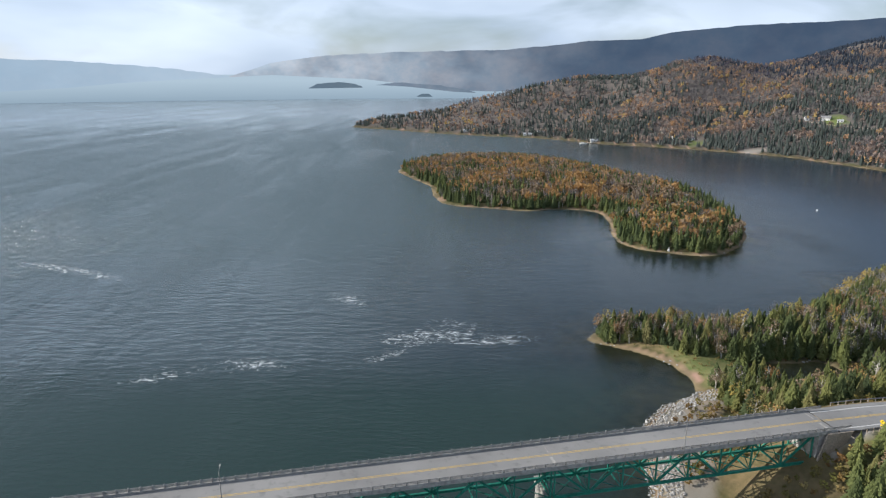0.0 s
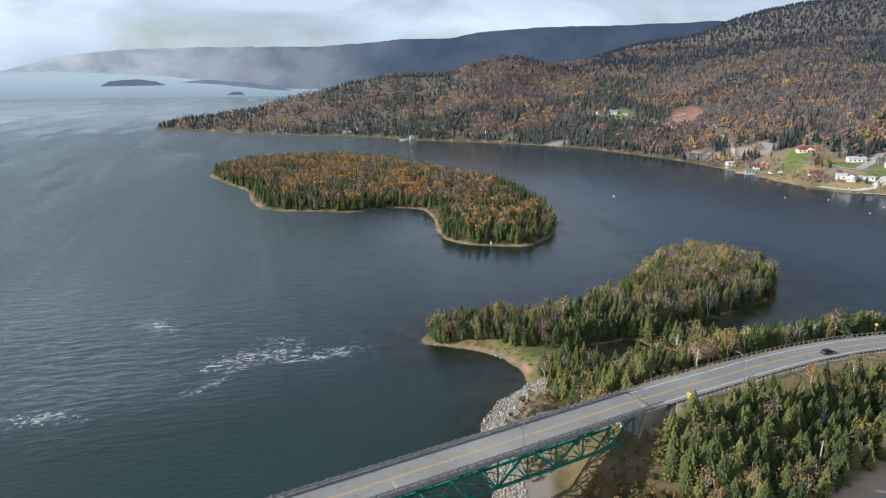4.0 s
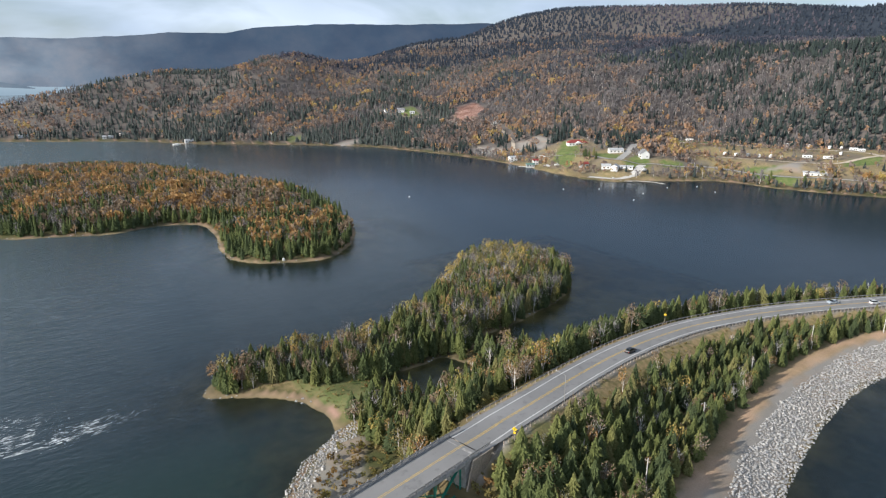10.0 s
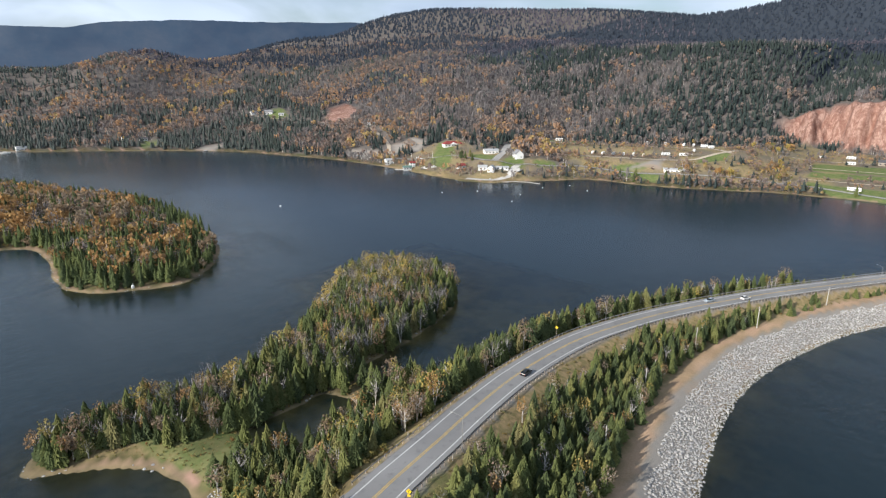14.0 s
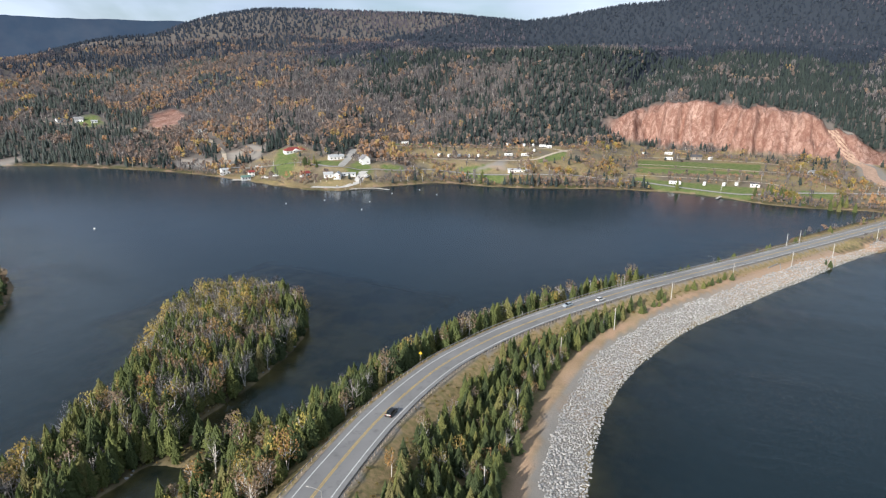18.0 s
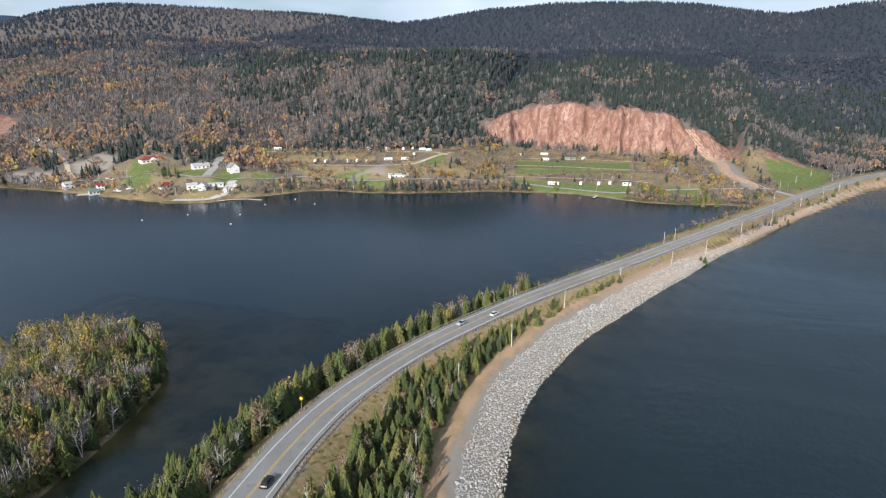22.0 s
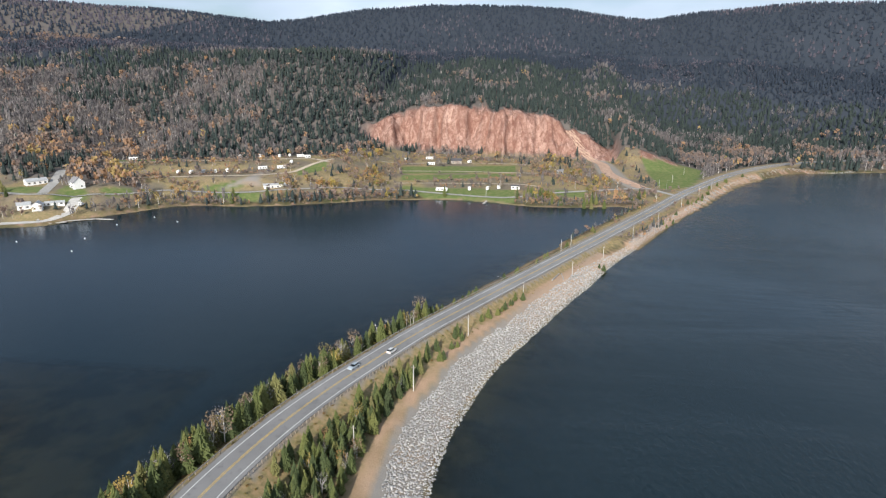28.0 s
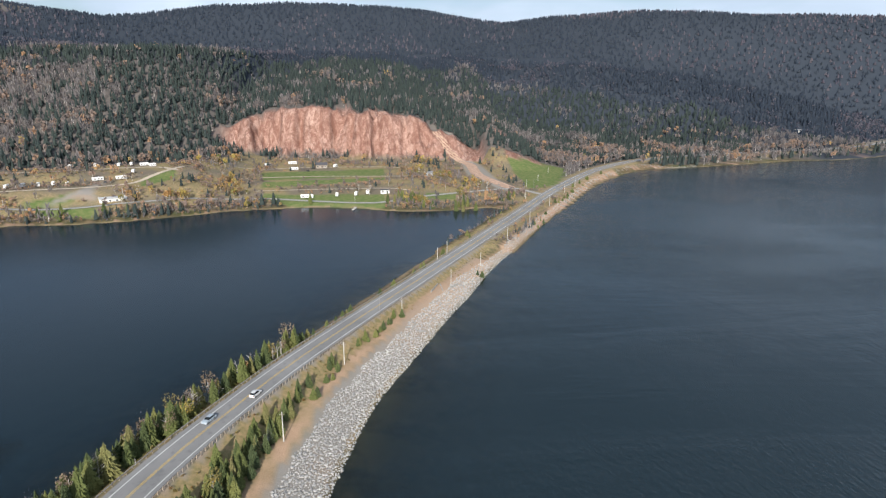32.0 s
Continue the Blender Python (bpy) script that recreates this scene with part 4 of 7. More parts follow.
# distant ridge, in the foliage colours with cloud shade painted in
X, Y, r = scatter(500, 2600, -1800, 2400, 16, 2)
dist = np.hypot(X - 60, Y - 60)
az = np.degrees(np.arctan2(X - 60, Y - 60))
keep = (dist >= 1560) & (dist < 2480) & (az > 20) & (az < 134)
X, Y = X[keep], Y[keep]
n = len(X)
isc = r.rand(n) < np.clip(0.78 + (vnoise(X, Y, 0.004, 3) - 0.5) * 2.0, 0.2, 1)
z = lookup(X, Y)(gz)
h = 8 + 4 * r.rand(n)
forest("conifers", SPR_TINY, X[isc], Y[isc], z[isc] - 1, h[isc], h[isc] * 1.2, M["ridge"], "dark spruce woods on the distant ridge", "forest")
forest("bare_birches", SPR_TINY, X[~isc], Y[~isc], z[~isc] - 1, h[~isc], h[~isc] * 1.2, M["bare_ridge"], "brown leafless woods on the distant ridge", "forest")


def mixed(where, X, Y, r, keep, con, h0, h1, bare_share, spr, leaf_, label):
    at = lookup(X, Y)
    z = at(gz)
    X, Y, z, con = X[keep], Y[keep], z[keep], con[keep]
    n = len(X)
    isc = r.rand(n) < con
    bare = ~isc & (r.rand(n) < bare_share)
    lf = ~isc & ~bare
    h = h0 + (h1 - h0) * r.rand(n) ** 1.3
    forest("conifers", spr, X[isc], Y[isc], z[isc] - 0.2, h[isc], h[isc] * (0.48 + 0.18 * r.rand(isc.sum())), M["spruce"], "dark green spruce trees " + label, "forest", 1, 0.6 * r.rand(isc.sum()))
    forest("autumn_trees", leaf_, X[lf], Y[lf], z[lf] - 0.2, h[lf] * 0.85, h[lf] * 0.75, M["autumn"], "yellow and orange autumn birches " + label, "forest", 2, np.where(vnoise(X[lf], Y[lf], 0.035, 2) + 0.25 * (r.rand(lf.sum()) - 0.5) > 0.5, 0.42 + 0.14 * r.rand(lf.sum()), 0.05 + 0.33 * r.rand(lf.sum())))
    forest("bare_birches", TWIG_MID, X[bare], Y[bare], z[bare] - 0.2, h[bare] * 0.9, h[bare] * 0.7, M["bare"], "leafless grey birches " + label, "forest", 3)
    d = ~isc
    forest("birch_trunks", STEM_MID, X[d], Y[d], z[d] - 0.2, h[d] * 0.85, h[d] * 0.85, M["birch_bark"], "pale birch trunks " + label, "forest", 4)


# wooded island
X, Y, r = scatter(-60, 245, 340, 840, 4.0, 3)
edge = lookup(X, Y)(g_isl)
mixed("", X, Y, r, edge > 2.6, np.clip(0.86 - step(edge, 8, 28) * 0.62 + (vnoise(X, Y, 0.03, 2) - .5) * 1.0, 0.1, 0.95), 7, 13, 0.4, SPR_MID, LEAF_MID, "on the wooded island")
# headland, spit and causeway woods: the nearest as single trees
def tree_masters():
    out = {"spruce": [], "birch": []}
    for k in range(6):
        e = thing("spruce_tree", Matrix(), "dark green pointed spruce tree", "tree", "spruces by the road")
        v, f = SPR_NEAR[k]
        mesh_ob("crown", v, f, [M["spruce_one"]], e)
        v, f = stems(rt, 1, 0.9, 0.014, 0.0, 0)
        mesh_ob("trunk", v, f, [M["bark"]], e)
        out["spruce"].append(e)
    for k in range(5):
        e = thing("birch_tree", Matrix(), "autumn birch tree with pale trunk and thinning orange leaves", "tree", "birches by the road")
        v, f = LEAF_NEAR[k]
        mesh_ob("crown", v, f, [M["autumn_one"]], e)
        v, f = STEM_NEAR[k % 4]
        mesh_ob("trunk", v, f, [M["birch_bark"]], e)
        out["birch"].append(e)
    return out


masters = tree_masters()
used = {id(o): False for k in masters.values() for o in k}


def plant(kind, x, y, z, h, w, r):
    """Put a single tree; the first of each build is moved, later ones are copies."""
    ob = masters[kind][r.randint(len(masters[kind]))]
    m = Matrix.Translation((x, y, z)) @ Matrix.Rotation(r.rand() * 6.28, 4, "Z") @ Matrix.Diagonal((w, w, h, 1))
    if not used[id(ob)]:
        used[id(ob)] = True
        ob.matrix_basis = m
    else:
        c = copy_thing(ob, Matrix())
        c.matrix_basis = m


X, Y, r = scatter(55, 352, 88, 300, 2.6, 4)
at = lookup(X, Y)
rd, dd, zz = at(g_road), at(g_d), at(gz)
wood_edge = np.interp(X, [57, 61, 69, 81, 92, 106], [229, 226.5, 222.5, 218.5, 208.5, 206])
clearing = (X < 110) & (Y < wood_edge) & (Y > np.interp(X, [85, 92, 100, 108], [184, 188, 190, 192])) & (r.rand(len(X)) < 0.95)
north = (rd > 11.6) & (dd > 0.7) & (zz > 0.15) & ~clearing & (X > 88) & ~((X < 135) & (rd < 15) & (r.rand(len(X)) < 0.6))
north &= ~((ring_distance(X, Y, POND) > -10) & (Y < 205) & (r.rand(len(X)) < 0.55))
north &= ~((rd > 12) & (rd < 40) & (X > 200) & (r.rand(len(X)) < 0.15))
spit = (rd > 10.5) & (X <= 88) & (Y > wood_edge) & (dd > 2.0)
southw = (rd < -9.5 - 3 * r.rand(len(X))) & (dd > 18.6 + 1.2 * r.rand(len(X))) & (X > 86 + 0.25 * (130 - Y)) & (X < 330) & ~((rd > -14) & (r.rand(len(X)) < 0.5))
keep = north | spit | southw
X, Y, rd, dd, zz = X[keep], Y[keep], rd[keep], dd[keep], zz[keep]
n = len(X)
isl2 = (Y > 205) & (X > 112)
con = np.where(rd < 0, 0.86, np.where(isl2, 0.66 - 0.38 * step(Y, 255, 280) + (vnoise(X, Y, 0.06, 2) - .5) * 1.0, np.where(Y > 215, 0.62, 0.76)))
isc = r.rand(n) < con
hmax = np.where(rd < 0, np.interp(X, [90, 150, 230, 330], [10.2, 10, 8.8, 7.6]), np.where(isl2, 13.5, np.where(Y > 215, 11.0, np.interp(X, [100, 200, 340], [11, 13, 11]))))
h = hmax * (0.58 + 0.42 * r.rand(n))
near = np.hypot(X - 95, Y - 135) + 40 * r.rand(n)
order = np.argsort(near)
single = np.zeros(n, bool)
single[[i for i in order if isc[i]][:230]] = True
single[[i for i in order if not isc[i]][:60]] = True
for i in np.where(single)[0]:
    plant("spruce" if isc[i] else "birch", X[i], Y[i], zz[i] - 0.15, h[i] * (1 if isc[i] else 0.85), h[i] * ((0.62 if rd[i] < 0 else 0.52) + 0.22 * r.rand() if isc[i] else 0.75), r)
bare = ~isc & (r.rand(n) < np.where(isl2, 0.62, 0.35))
for nm, m, pr, mat, lab, wf in (("conifers", isc & ~single, SPR_NEAR, "spruce", "dark green spruce trees along the causeway and spit", 0.62), ("autumn_trees", ~isc & ~bare & ~single, LEAF_NEAR, "autumn", "yellow and orange birches along the causeway and spit", 0.75), ("bare_birches", bare & ~single, TWIG_NEAR, "bare", "leafless grey birches along the causeway and spit", 0.65)):
    forest(nm, pr, X[m], Y[m], zz[m] - 0.2, h[m] * (1 if wf < .6 else 0.98), h[m] * wf * (0.85 + 0.3 * r.rand(m.sum())), M[mat], lab, "forest", 7, np.where((Y[m] > 255) & (X[m] > 150), 0.7 + 0.3 * r.rand(m.sum()), r.rand(m.sum())) if mat == "autumn" else None)
m = ~isc & ~single
forest("birch_trunks", STEM_NEAR, X[m], Y[m], zz[m] - 0.2, h[m] * 0.85, h[m] * 0.85, M["birch_bark"], "pale birch trunks along the causeway and spit", "forest", 8)

# autumn shrubs among the camping lanes
TR = [(697, 505, 9, 60), (709, 484, 9, 75), (746, 384, 5, 10), (755, 365, 5, 10), (758, 344, 5, 15), (762, 334, 5, 5), (760, 321, 8, 75), (757, 312, 6, 60), (648, 461, 5, 20), (664, 410, 6, 10), (666, 398, 6, 20), (671, 388, 7, 15), (674, 377, 6, 0), (680, 368, 6, 5), (679, 356, 6, 0), (693, 337, 9, 60), (698, 319, 9, 65), (718, 316, 5, 10), (676, 155, 11, 85), (680, 129, 6, 5), (682, 112, 6, 10), (686, 102, 6, 0), (833, 216, 8, 40), (846, 190, 9, 80), (806, 183, 9, 80), (824, 140, 6, 30)]
X, Y, r = scatter(500, 900, -130, 600, 4.2, 19)
at = lookup(X, Y)
lane = np.full(len(X), 99.0)
for _, pts, half, _, _ in LANES:
    lane = np.minimum(lane, np.abs(line_distance(X, Y, curve(pts, 8.0))[0]) - half)
keep = (np.maximum(at(camp_open), at(marina)) > 0.3) & (at(lawn) < 0.1) & (at(gravel) < 0.2) & (lane > 3.5) & (at(red) < 0.1) & (at(g_d) > 4)
keep &= r.rand(len(X)) < np.clip(0.5 + (vnoise(X, Y, 0.035, 3) - 0.5) * 2.6, 0.08, 0.9)
X, Y, z = X[keep], Y[keep], at(gz)[keep]
h = 0.9 + 4.2 * r.rand(len(X)) ** 2.2
for tx, ty, _, _ in TR:
    h[(tx - X > -4) & (tx - X < 20) & (np.abs(Y - ty - 0.35 * (X - tx)) < 7)] *= 0.25
forest("shrubs", LEAF_FAR, X, Y, z - 0.3, h, h * 0.9 + 0.8, M["autumn_far"], "brown and orange autumn shrubs between the camping lanes", "bushes", 5)

CLUMPS = [(745, 35, 16, 26), (775, 55, 14, 14), (708, 2, 12, 16), (725, 232, 13, 22), (690, 222, 12, 18), (652, 262, 12, 16), (640, 290, 8, 8), (612, 385, 10, 14), (598, 402, 8, 10), (628, 452, 10, 14), (664, 455, 9, 10), (560, 520, 8, 10), (672, 20, 10, 10), (850, 40, 14, 16), (835, 250, 16, 20), (790, 262, 14, 18), (640, 200, 8, 12), (648, 60, 8, 12)]
r = np.random.RandomState(91)
X = np.concatenate([x + r.randn(k) * w_ * 0.55 for x, y, w_, k in CLUMPS])
Y = np.concatenate([y + r.randn(k) * w_ * 0.55 for x, y, w_, k in CLUMPS])
ok = (lookup(X, Y)(lawn) < 0.3) & (lookup(X, Y)(g_d) > 3)
for tx, ty, _, _ in TR:
    ok &= ~((tx - X > -4) & (tx - X < 24) & (np.abs(Y - ty - 0.35 * (X - tx)) < 7))
X, Y = X[ok], Y[ok]
h = (4.5 + 4.5 * r.rand(len(X))) * np.where(Y > 350, 0.6, 1.0)
forest("autumn_trees", LEAF_MID, X, Y, lookup(X, Y)(gz) - 0.2, h, h * 0.85, M["autumn"], "orange and yellow autumn birches in the camping ground", "forest", 4, 0.1 + 0.85 * r.rand(len(X)))
forest("birch_trunks", STEM_MID, X, Y, lookup(X, Y)(gz) - 0.2, h * 0.9, h * 0.9, M["birch_bark"], "pale birch trunks in the camping ground", "forest", 5)

# dark spruces at the water's edge below the camping lanes
SPRUCES = [(656, 72, 10, 16), (652, 58, 6, 6), (636, 22, 6, 5), (590, 348, 7, 6), (596, 322, 8, 6)]
X = np.concatenate([x + r.randn(k) * w_ * 0.5 for x, y, w_, k in SPRUCES])
Y = np.concatenate([y + r.randn(k) * w_ * 0.5 for x, y, w_, k in SPRUCES])
ok = (lookup(X, Y)(g_d) > 2) & (np.abs(lookup(X, Y)(g_road)) > 12)
X, Y = X[ok], Y[ok]
h = 6 + 5 * r.rand(len(X))
forest("conifers", SPR_MID, X, Y, lookup(X, Y)(gz) - 0.2, h, h * 0.6, M["spruce"], "dark spruces on the far shore below the camping ground", "forest", 6)

# brush and small trees along the far shore
X, Y, r = scatter(500, 700, -30, 640, 2.6, 93)
at = lookup(X, Y)
dd = at(g_d)
keep = (dd > 1.0) & (dd < 13) & (at(lawn) < 0.2) & (np.abs(at(g_road)) > 14) & ((Y < 385) | (Y > 585)) & (r.rand(len(X)) < np.clip(0.75 + (vnoise(X, Y, 0.05, 2) - 0.5) * 1.6, 0.2, 1))
X, Y, z = X[keep], Y[keep], at(gz)[keep]
h = 1.2 + 5.0 * r.rand(len(X)) ** 2
kind = r.rand(len(X))
for lo, hi, pr, mat, nm, lab in ((0, 0.45, TWIG_FAR, "bare_far", "bushes", "leafless grey brush along the far shore"), (0.45, 0.75, LEAF_FAR, "autumn_far", "bushes", "brown and orange brush along the far shore"), (0.75, 1.01, SPR_FAR, "spruce_far", "conifers", "young dark spruces along the far shore")):
    m = (kind >= lo) & (kind < hi)
    forest(nm, pr, X[m], Y[m], z[m] - 0.2, h[m] * (1.3 if nm == "conifers" else 1.0), h[m] * 0.75 + 0.5, M[mat], lab, "bushes" if nm == "bushes" else "forest", 13)

# low bushes and dry grass by the road
X, Y, r = scatter(86, 700, -90, 190, 1.9, 9)
at = lookup(X, Y)
rd, dd, zz = at(g_road), at(g_d), at(gz)
keep = (np.abs(rd) > 6.6) & (np.abs(rd) < 15) & (dd > 2) & (r.rand(len(X)) < np.where(X < 330, 0.35, 0.12)) & (at(g_far) < 0.5)
forest("bushes", LEAF_FAR, X[keep], Y[keep], zz[keep] - 0.3, 0.5 + 0.8 * r.rand(keep.sum()), 0.9 + 0.9 * r.rand(keep.sum()), M["scrub"], "dry grass tufts and low bushes on the road banks", "bushes")
X, Y, r = scatter(60, 116, 96, 180, 2.0, 29)
at = lookup(X, Y)
keep = (at(g_d) > 7) & (np.abs(at(g_road)) > 5.5) & (r.rand(len(X)) < np.where(at(g_road) > 0, 0.6, 0.75)) & (at(gz) < 16)
h = 1.0 + 2.2 * r.rand(keep.sum())
forest("bushes", LEAF_MID, X[keep], Y[keep], at(gz)[keep] - 0.3, h, h * 1.1, M["scrub"], "olive and brown bushes on the slope beside the bridge", "bushes", 2)
X, Y, r = scatter(62, 126, 184, 234, 1.25, 39)
at = lookup(X, Y)
keep = (at(g_d) > 3.2) & (at(g_road) > 10) & (r.rand(len(X)) < 0.6)
h = 0.2 + 1.3 * r.rand(keep.sum()) ** 4
forest("bushes", LEAF_FAR, X[keep], Y[keep], at(gz)[keep] - 0.1, h, 0.5 + h, M["scrub"], "dry grass tufts and low bushes in the spit clearing", "bushes", 3)
X, Y, r = scatter(50, 345, 115, 300, 1.5, 49)
at = lookup(X, Y)
rd, dd = at(g_road), at(g_d)
keep = (dd > 0.5) & (dd < 4.5) & (rd > 9) & ((X > 96) | (Y > 233)) & (r.rand(len(X)) < 0.55)
h = 0.5 + 1.3 * r.rand(keep.sum()) ** 2
forest("bushes", LEAF_FAR, X[keep], Y[keep], at(gz)[keep] - 0.15, h, h * 0.9 + 0.3, M["scrub"], "low olive and brown bushes along the water's edge", "bushes", 4)
X, Y, r = scatter(214, 242, 278, 298, 2.0, 69)
keep = (lookup(X, Y)(g_d) > 0.6) & (lookup(X, Y)(g_d) < 8)
X, Y = X[keep], Y[keep]
h = 1.0 + 2.0 * r.rand(len(X))
forest("bushes", LEAF_MID, X, Y, lookup(X, Y)(gz) - 0.15, h, h * 1.2, M["autumn"], "yellow-green shrubs on the tip of the headland", "bushes", 7, 0.9 + 0.1 * r.rand(len(X)))
X, Y, r = scatter(-60, 235, 345, 835, 3.2, 59)
at = lookup(X, Y)
keep = (at(g_isl) > 1.6) & (at(g_isl) < 5.5) & (r.rand(len(X)) < 0.5)
h = 0.8 + 2.0 * r.rand(keep.sum()) ** 2
forest("bushes", LEAF_FAR, X[keep], Y[keep], at(gz)[keep] - 0.15, h, h * 0.9 + 0.3, M["scrub"], "low bushes along the wooded island's shore", "bushes", 6)
SHRUB_N = [(348, 128), (360, 122), (365, 119), (373, 113), (383, 108), (391, 103), (409, 92), (421, 85), (439, 74), (452, 67), (480, 54), (520, 32), (560, 11), (590, -4), (610, -13)]
SHRUB_S = [(640, -62), (650, -68), (715, -98), (735, -112), (760, -128), (800, -158), (309, 112), (318, 108), (328, 104), (347, 98), (350, 95), (357, 92), (362, 89), (369, 86), (375, 82), (443, 37), (560, -23), (575, -31), (590, -39), (660, -76), (670, -80), (690, -90)]
for x, y in SHRUB_N + SHRUB_S:
    for _ in range(2):
        xx, yy = x + r.randn() * 1.5, y + r.randn() * 1.2
        hh = 2.5 + 2.5 * r.rand()
        plant("spruce", xx, yy, height_at(xx, yy) - 0.15, hh, hh * (0.7 + 0.3 * r.rand()), r)
SHORE_CONIFERS = [(651, 84), (646, 78), (640, 72), (634, 62), (629, 54), (625, 47), (634, 68), (643, 84), (620, 28), (618, 22), (622, 11), (641, -14), (648, -22), (655, -28), (604, 330), (606, 300), (612, 285), (600, 345), (625, 250), (540, 505), (545, 512), (538, 498), (548, 500), (538, 488), (650, 150)]
for x, y in SHORE_CONIFERS:
    hh = 7 + 5 * r.rand()
    plant("spruce", x + 6, y, height_at(x + 6, y) - 0.2, hh, hh * 0.55, r)
plant("spruce", 125.8, 184.5, height_at(125.8, 184.5) - 0.2, 11.5, 7.0, r)
CAMP_BIRCHES = [(690, 210), (720, 235), (735, 240), (700, 225), (760, 60), (770, 50), (750, 45), (740, 30), (690, 110), (682, 100), (650, 300), (655, 290), (590, 395), (600, 405), (585, 385), (690, 0), (700, -10), (720, 10), (890, -130), (905, -145), (917, -164), (918, -177), (640, 450), (620, 460), (550, 515), (546, 520), (600, 520), (610, 545)]
for x, y in CAMP_BIRCHES:
    hh = 7 + 4 * r.rand()
    plant("birch", x, y, height_at(x, y) - 0.2, hh, hh * 0.85, r)


# ---- distance ----
def backdrop(name, a0, a1, dist, lows, tans, mat, label, n=200, rough=0.003):
    a = np.linspace(a0, a1, n)
    t = np.interp(a, [p for p, _ in tans], [q for _, q in tans]) + (vnoise(a * 10, a * 0, 0.13, 4) - 0.5) * rough
    b = np.interp(a, [p for p, _ in lows], [q for _, q in lows])
    zt, zb = 99 + dist * t, 99 + dist * b
    zt = np.maximum(zt, zb + 1)
    ca, sa = np.sin(np.radians(a)) * dist, np.cos(np.radians(a)) * dist
    v = np.vstack([np.column_stack([ca, sa, zb]), np.column_stack([ca * 1.004, sa * 1.004, zt])])
    i = np.arange(n - 1)
    ob = mesh_ob(name, v, np.stack([i, i + 1, i + 1 + n, i + n], 1), [mat])
    return tagged(ob, label, "backdrop", kind="structure")


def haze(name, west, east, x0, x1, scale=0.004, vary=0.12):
    """Plain far backdrop, glowing with painted haze for miles of air, paler westwards."""
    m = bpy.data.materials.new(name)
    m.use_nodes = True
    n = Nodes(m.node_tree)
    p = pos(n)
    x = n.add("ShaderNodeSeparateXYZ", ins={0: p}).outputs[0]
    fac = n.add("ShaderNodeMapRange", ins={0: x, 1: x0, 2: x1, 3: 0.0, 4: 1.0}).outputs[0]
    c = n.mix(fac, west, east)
    # warm sunlit patches and dark folds painted into the glow
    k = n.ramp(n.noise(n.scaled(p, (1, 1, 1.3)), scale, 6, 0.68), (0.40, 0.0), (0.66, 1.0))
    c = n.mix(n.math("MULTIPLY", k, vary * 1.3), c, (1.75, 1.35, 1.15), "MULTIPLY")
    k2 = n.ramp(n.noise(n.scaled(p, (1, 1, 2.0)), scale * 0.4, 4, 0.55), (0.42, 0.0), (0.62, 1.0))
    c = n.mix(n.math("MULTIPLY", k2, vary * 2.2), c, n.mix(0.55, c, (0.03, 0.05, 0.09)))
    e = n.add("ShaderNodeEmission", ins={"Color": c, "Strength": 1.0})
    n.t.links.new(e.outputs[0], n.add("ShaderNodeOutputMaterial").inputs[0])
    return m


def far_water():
    """The lake's far end as an upright glowing band, painted paler upwards with haze."""
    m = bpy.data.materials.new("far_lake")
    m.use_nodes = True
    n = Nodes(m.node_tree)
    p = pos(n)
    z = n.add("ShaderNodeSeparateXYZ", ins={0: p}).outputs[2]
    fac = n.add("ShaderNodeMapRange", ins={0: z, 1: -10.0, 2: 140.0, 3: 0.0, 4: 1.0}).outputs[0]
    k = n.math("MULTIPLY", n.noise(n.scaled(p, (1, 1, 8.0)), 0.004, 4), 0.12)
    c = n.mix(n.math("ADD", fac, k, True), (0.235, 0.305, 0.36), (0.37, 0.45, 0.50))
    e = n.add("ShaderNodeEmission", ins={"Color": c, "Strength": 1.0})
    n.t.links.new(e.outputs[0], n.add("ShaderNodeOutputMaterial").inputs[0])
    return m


LOW = [(-60, -.03), (-34.8, -.006), (-30, -.001), (-27, .004), (-23, .0085), (-18.4, .0123), (-14.9, .0154), (-11, .012), (-7, .009), (-3, .0003), (1, -.0087), (4, -.0107), (60, -.02)]
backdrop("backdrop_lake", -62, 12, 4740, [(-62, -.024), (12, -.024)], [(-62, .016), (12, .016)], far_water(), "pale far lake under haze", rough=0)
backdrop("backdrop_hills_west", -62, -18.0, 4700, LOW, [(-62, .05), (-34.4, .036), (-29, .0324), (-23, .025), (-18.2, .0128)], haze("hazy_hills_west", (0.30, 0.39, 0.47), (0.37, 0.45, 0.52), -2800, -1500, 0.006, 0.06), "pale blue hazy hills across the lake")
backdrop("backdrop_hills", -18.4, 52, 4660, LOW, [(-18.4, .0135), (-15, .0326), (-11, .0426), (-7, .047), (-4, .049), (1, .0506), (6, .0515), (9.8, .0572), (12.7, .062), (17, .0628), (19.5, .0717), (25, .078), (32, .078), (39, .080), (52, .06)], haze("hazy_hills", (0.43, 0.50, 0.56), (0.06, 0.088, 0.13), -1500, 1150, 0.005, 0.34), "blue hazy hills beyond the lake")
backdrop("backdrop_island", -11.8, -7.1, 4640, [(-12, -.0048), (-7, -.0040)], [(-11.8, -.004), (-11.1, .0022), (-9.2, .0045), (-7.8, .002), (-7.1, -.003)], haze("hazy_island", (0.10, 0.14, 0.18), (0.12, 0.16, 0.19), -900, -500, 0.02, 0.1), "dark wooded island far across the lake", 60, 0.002)
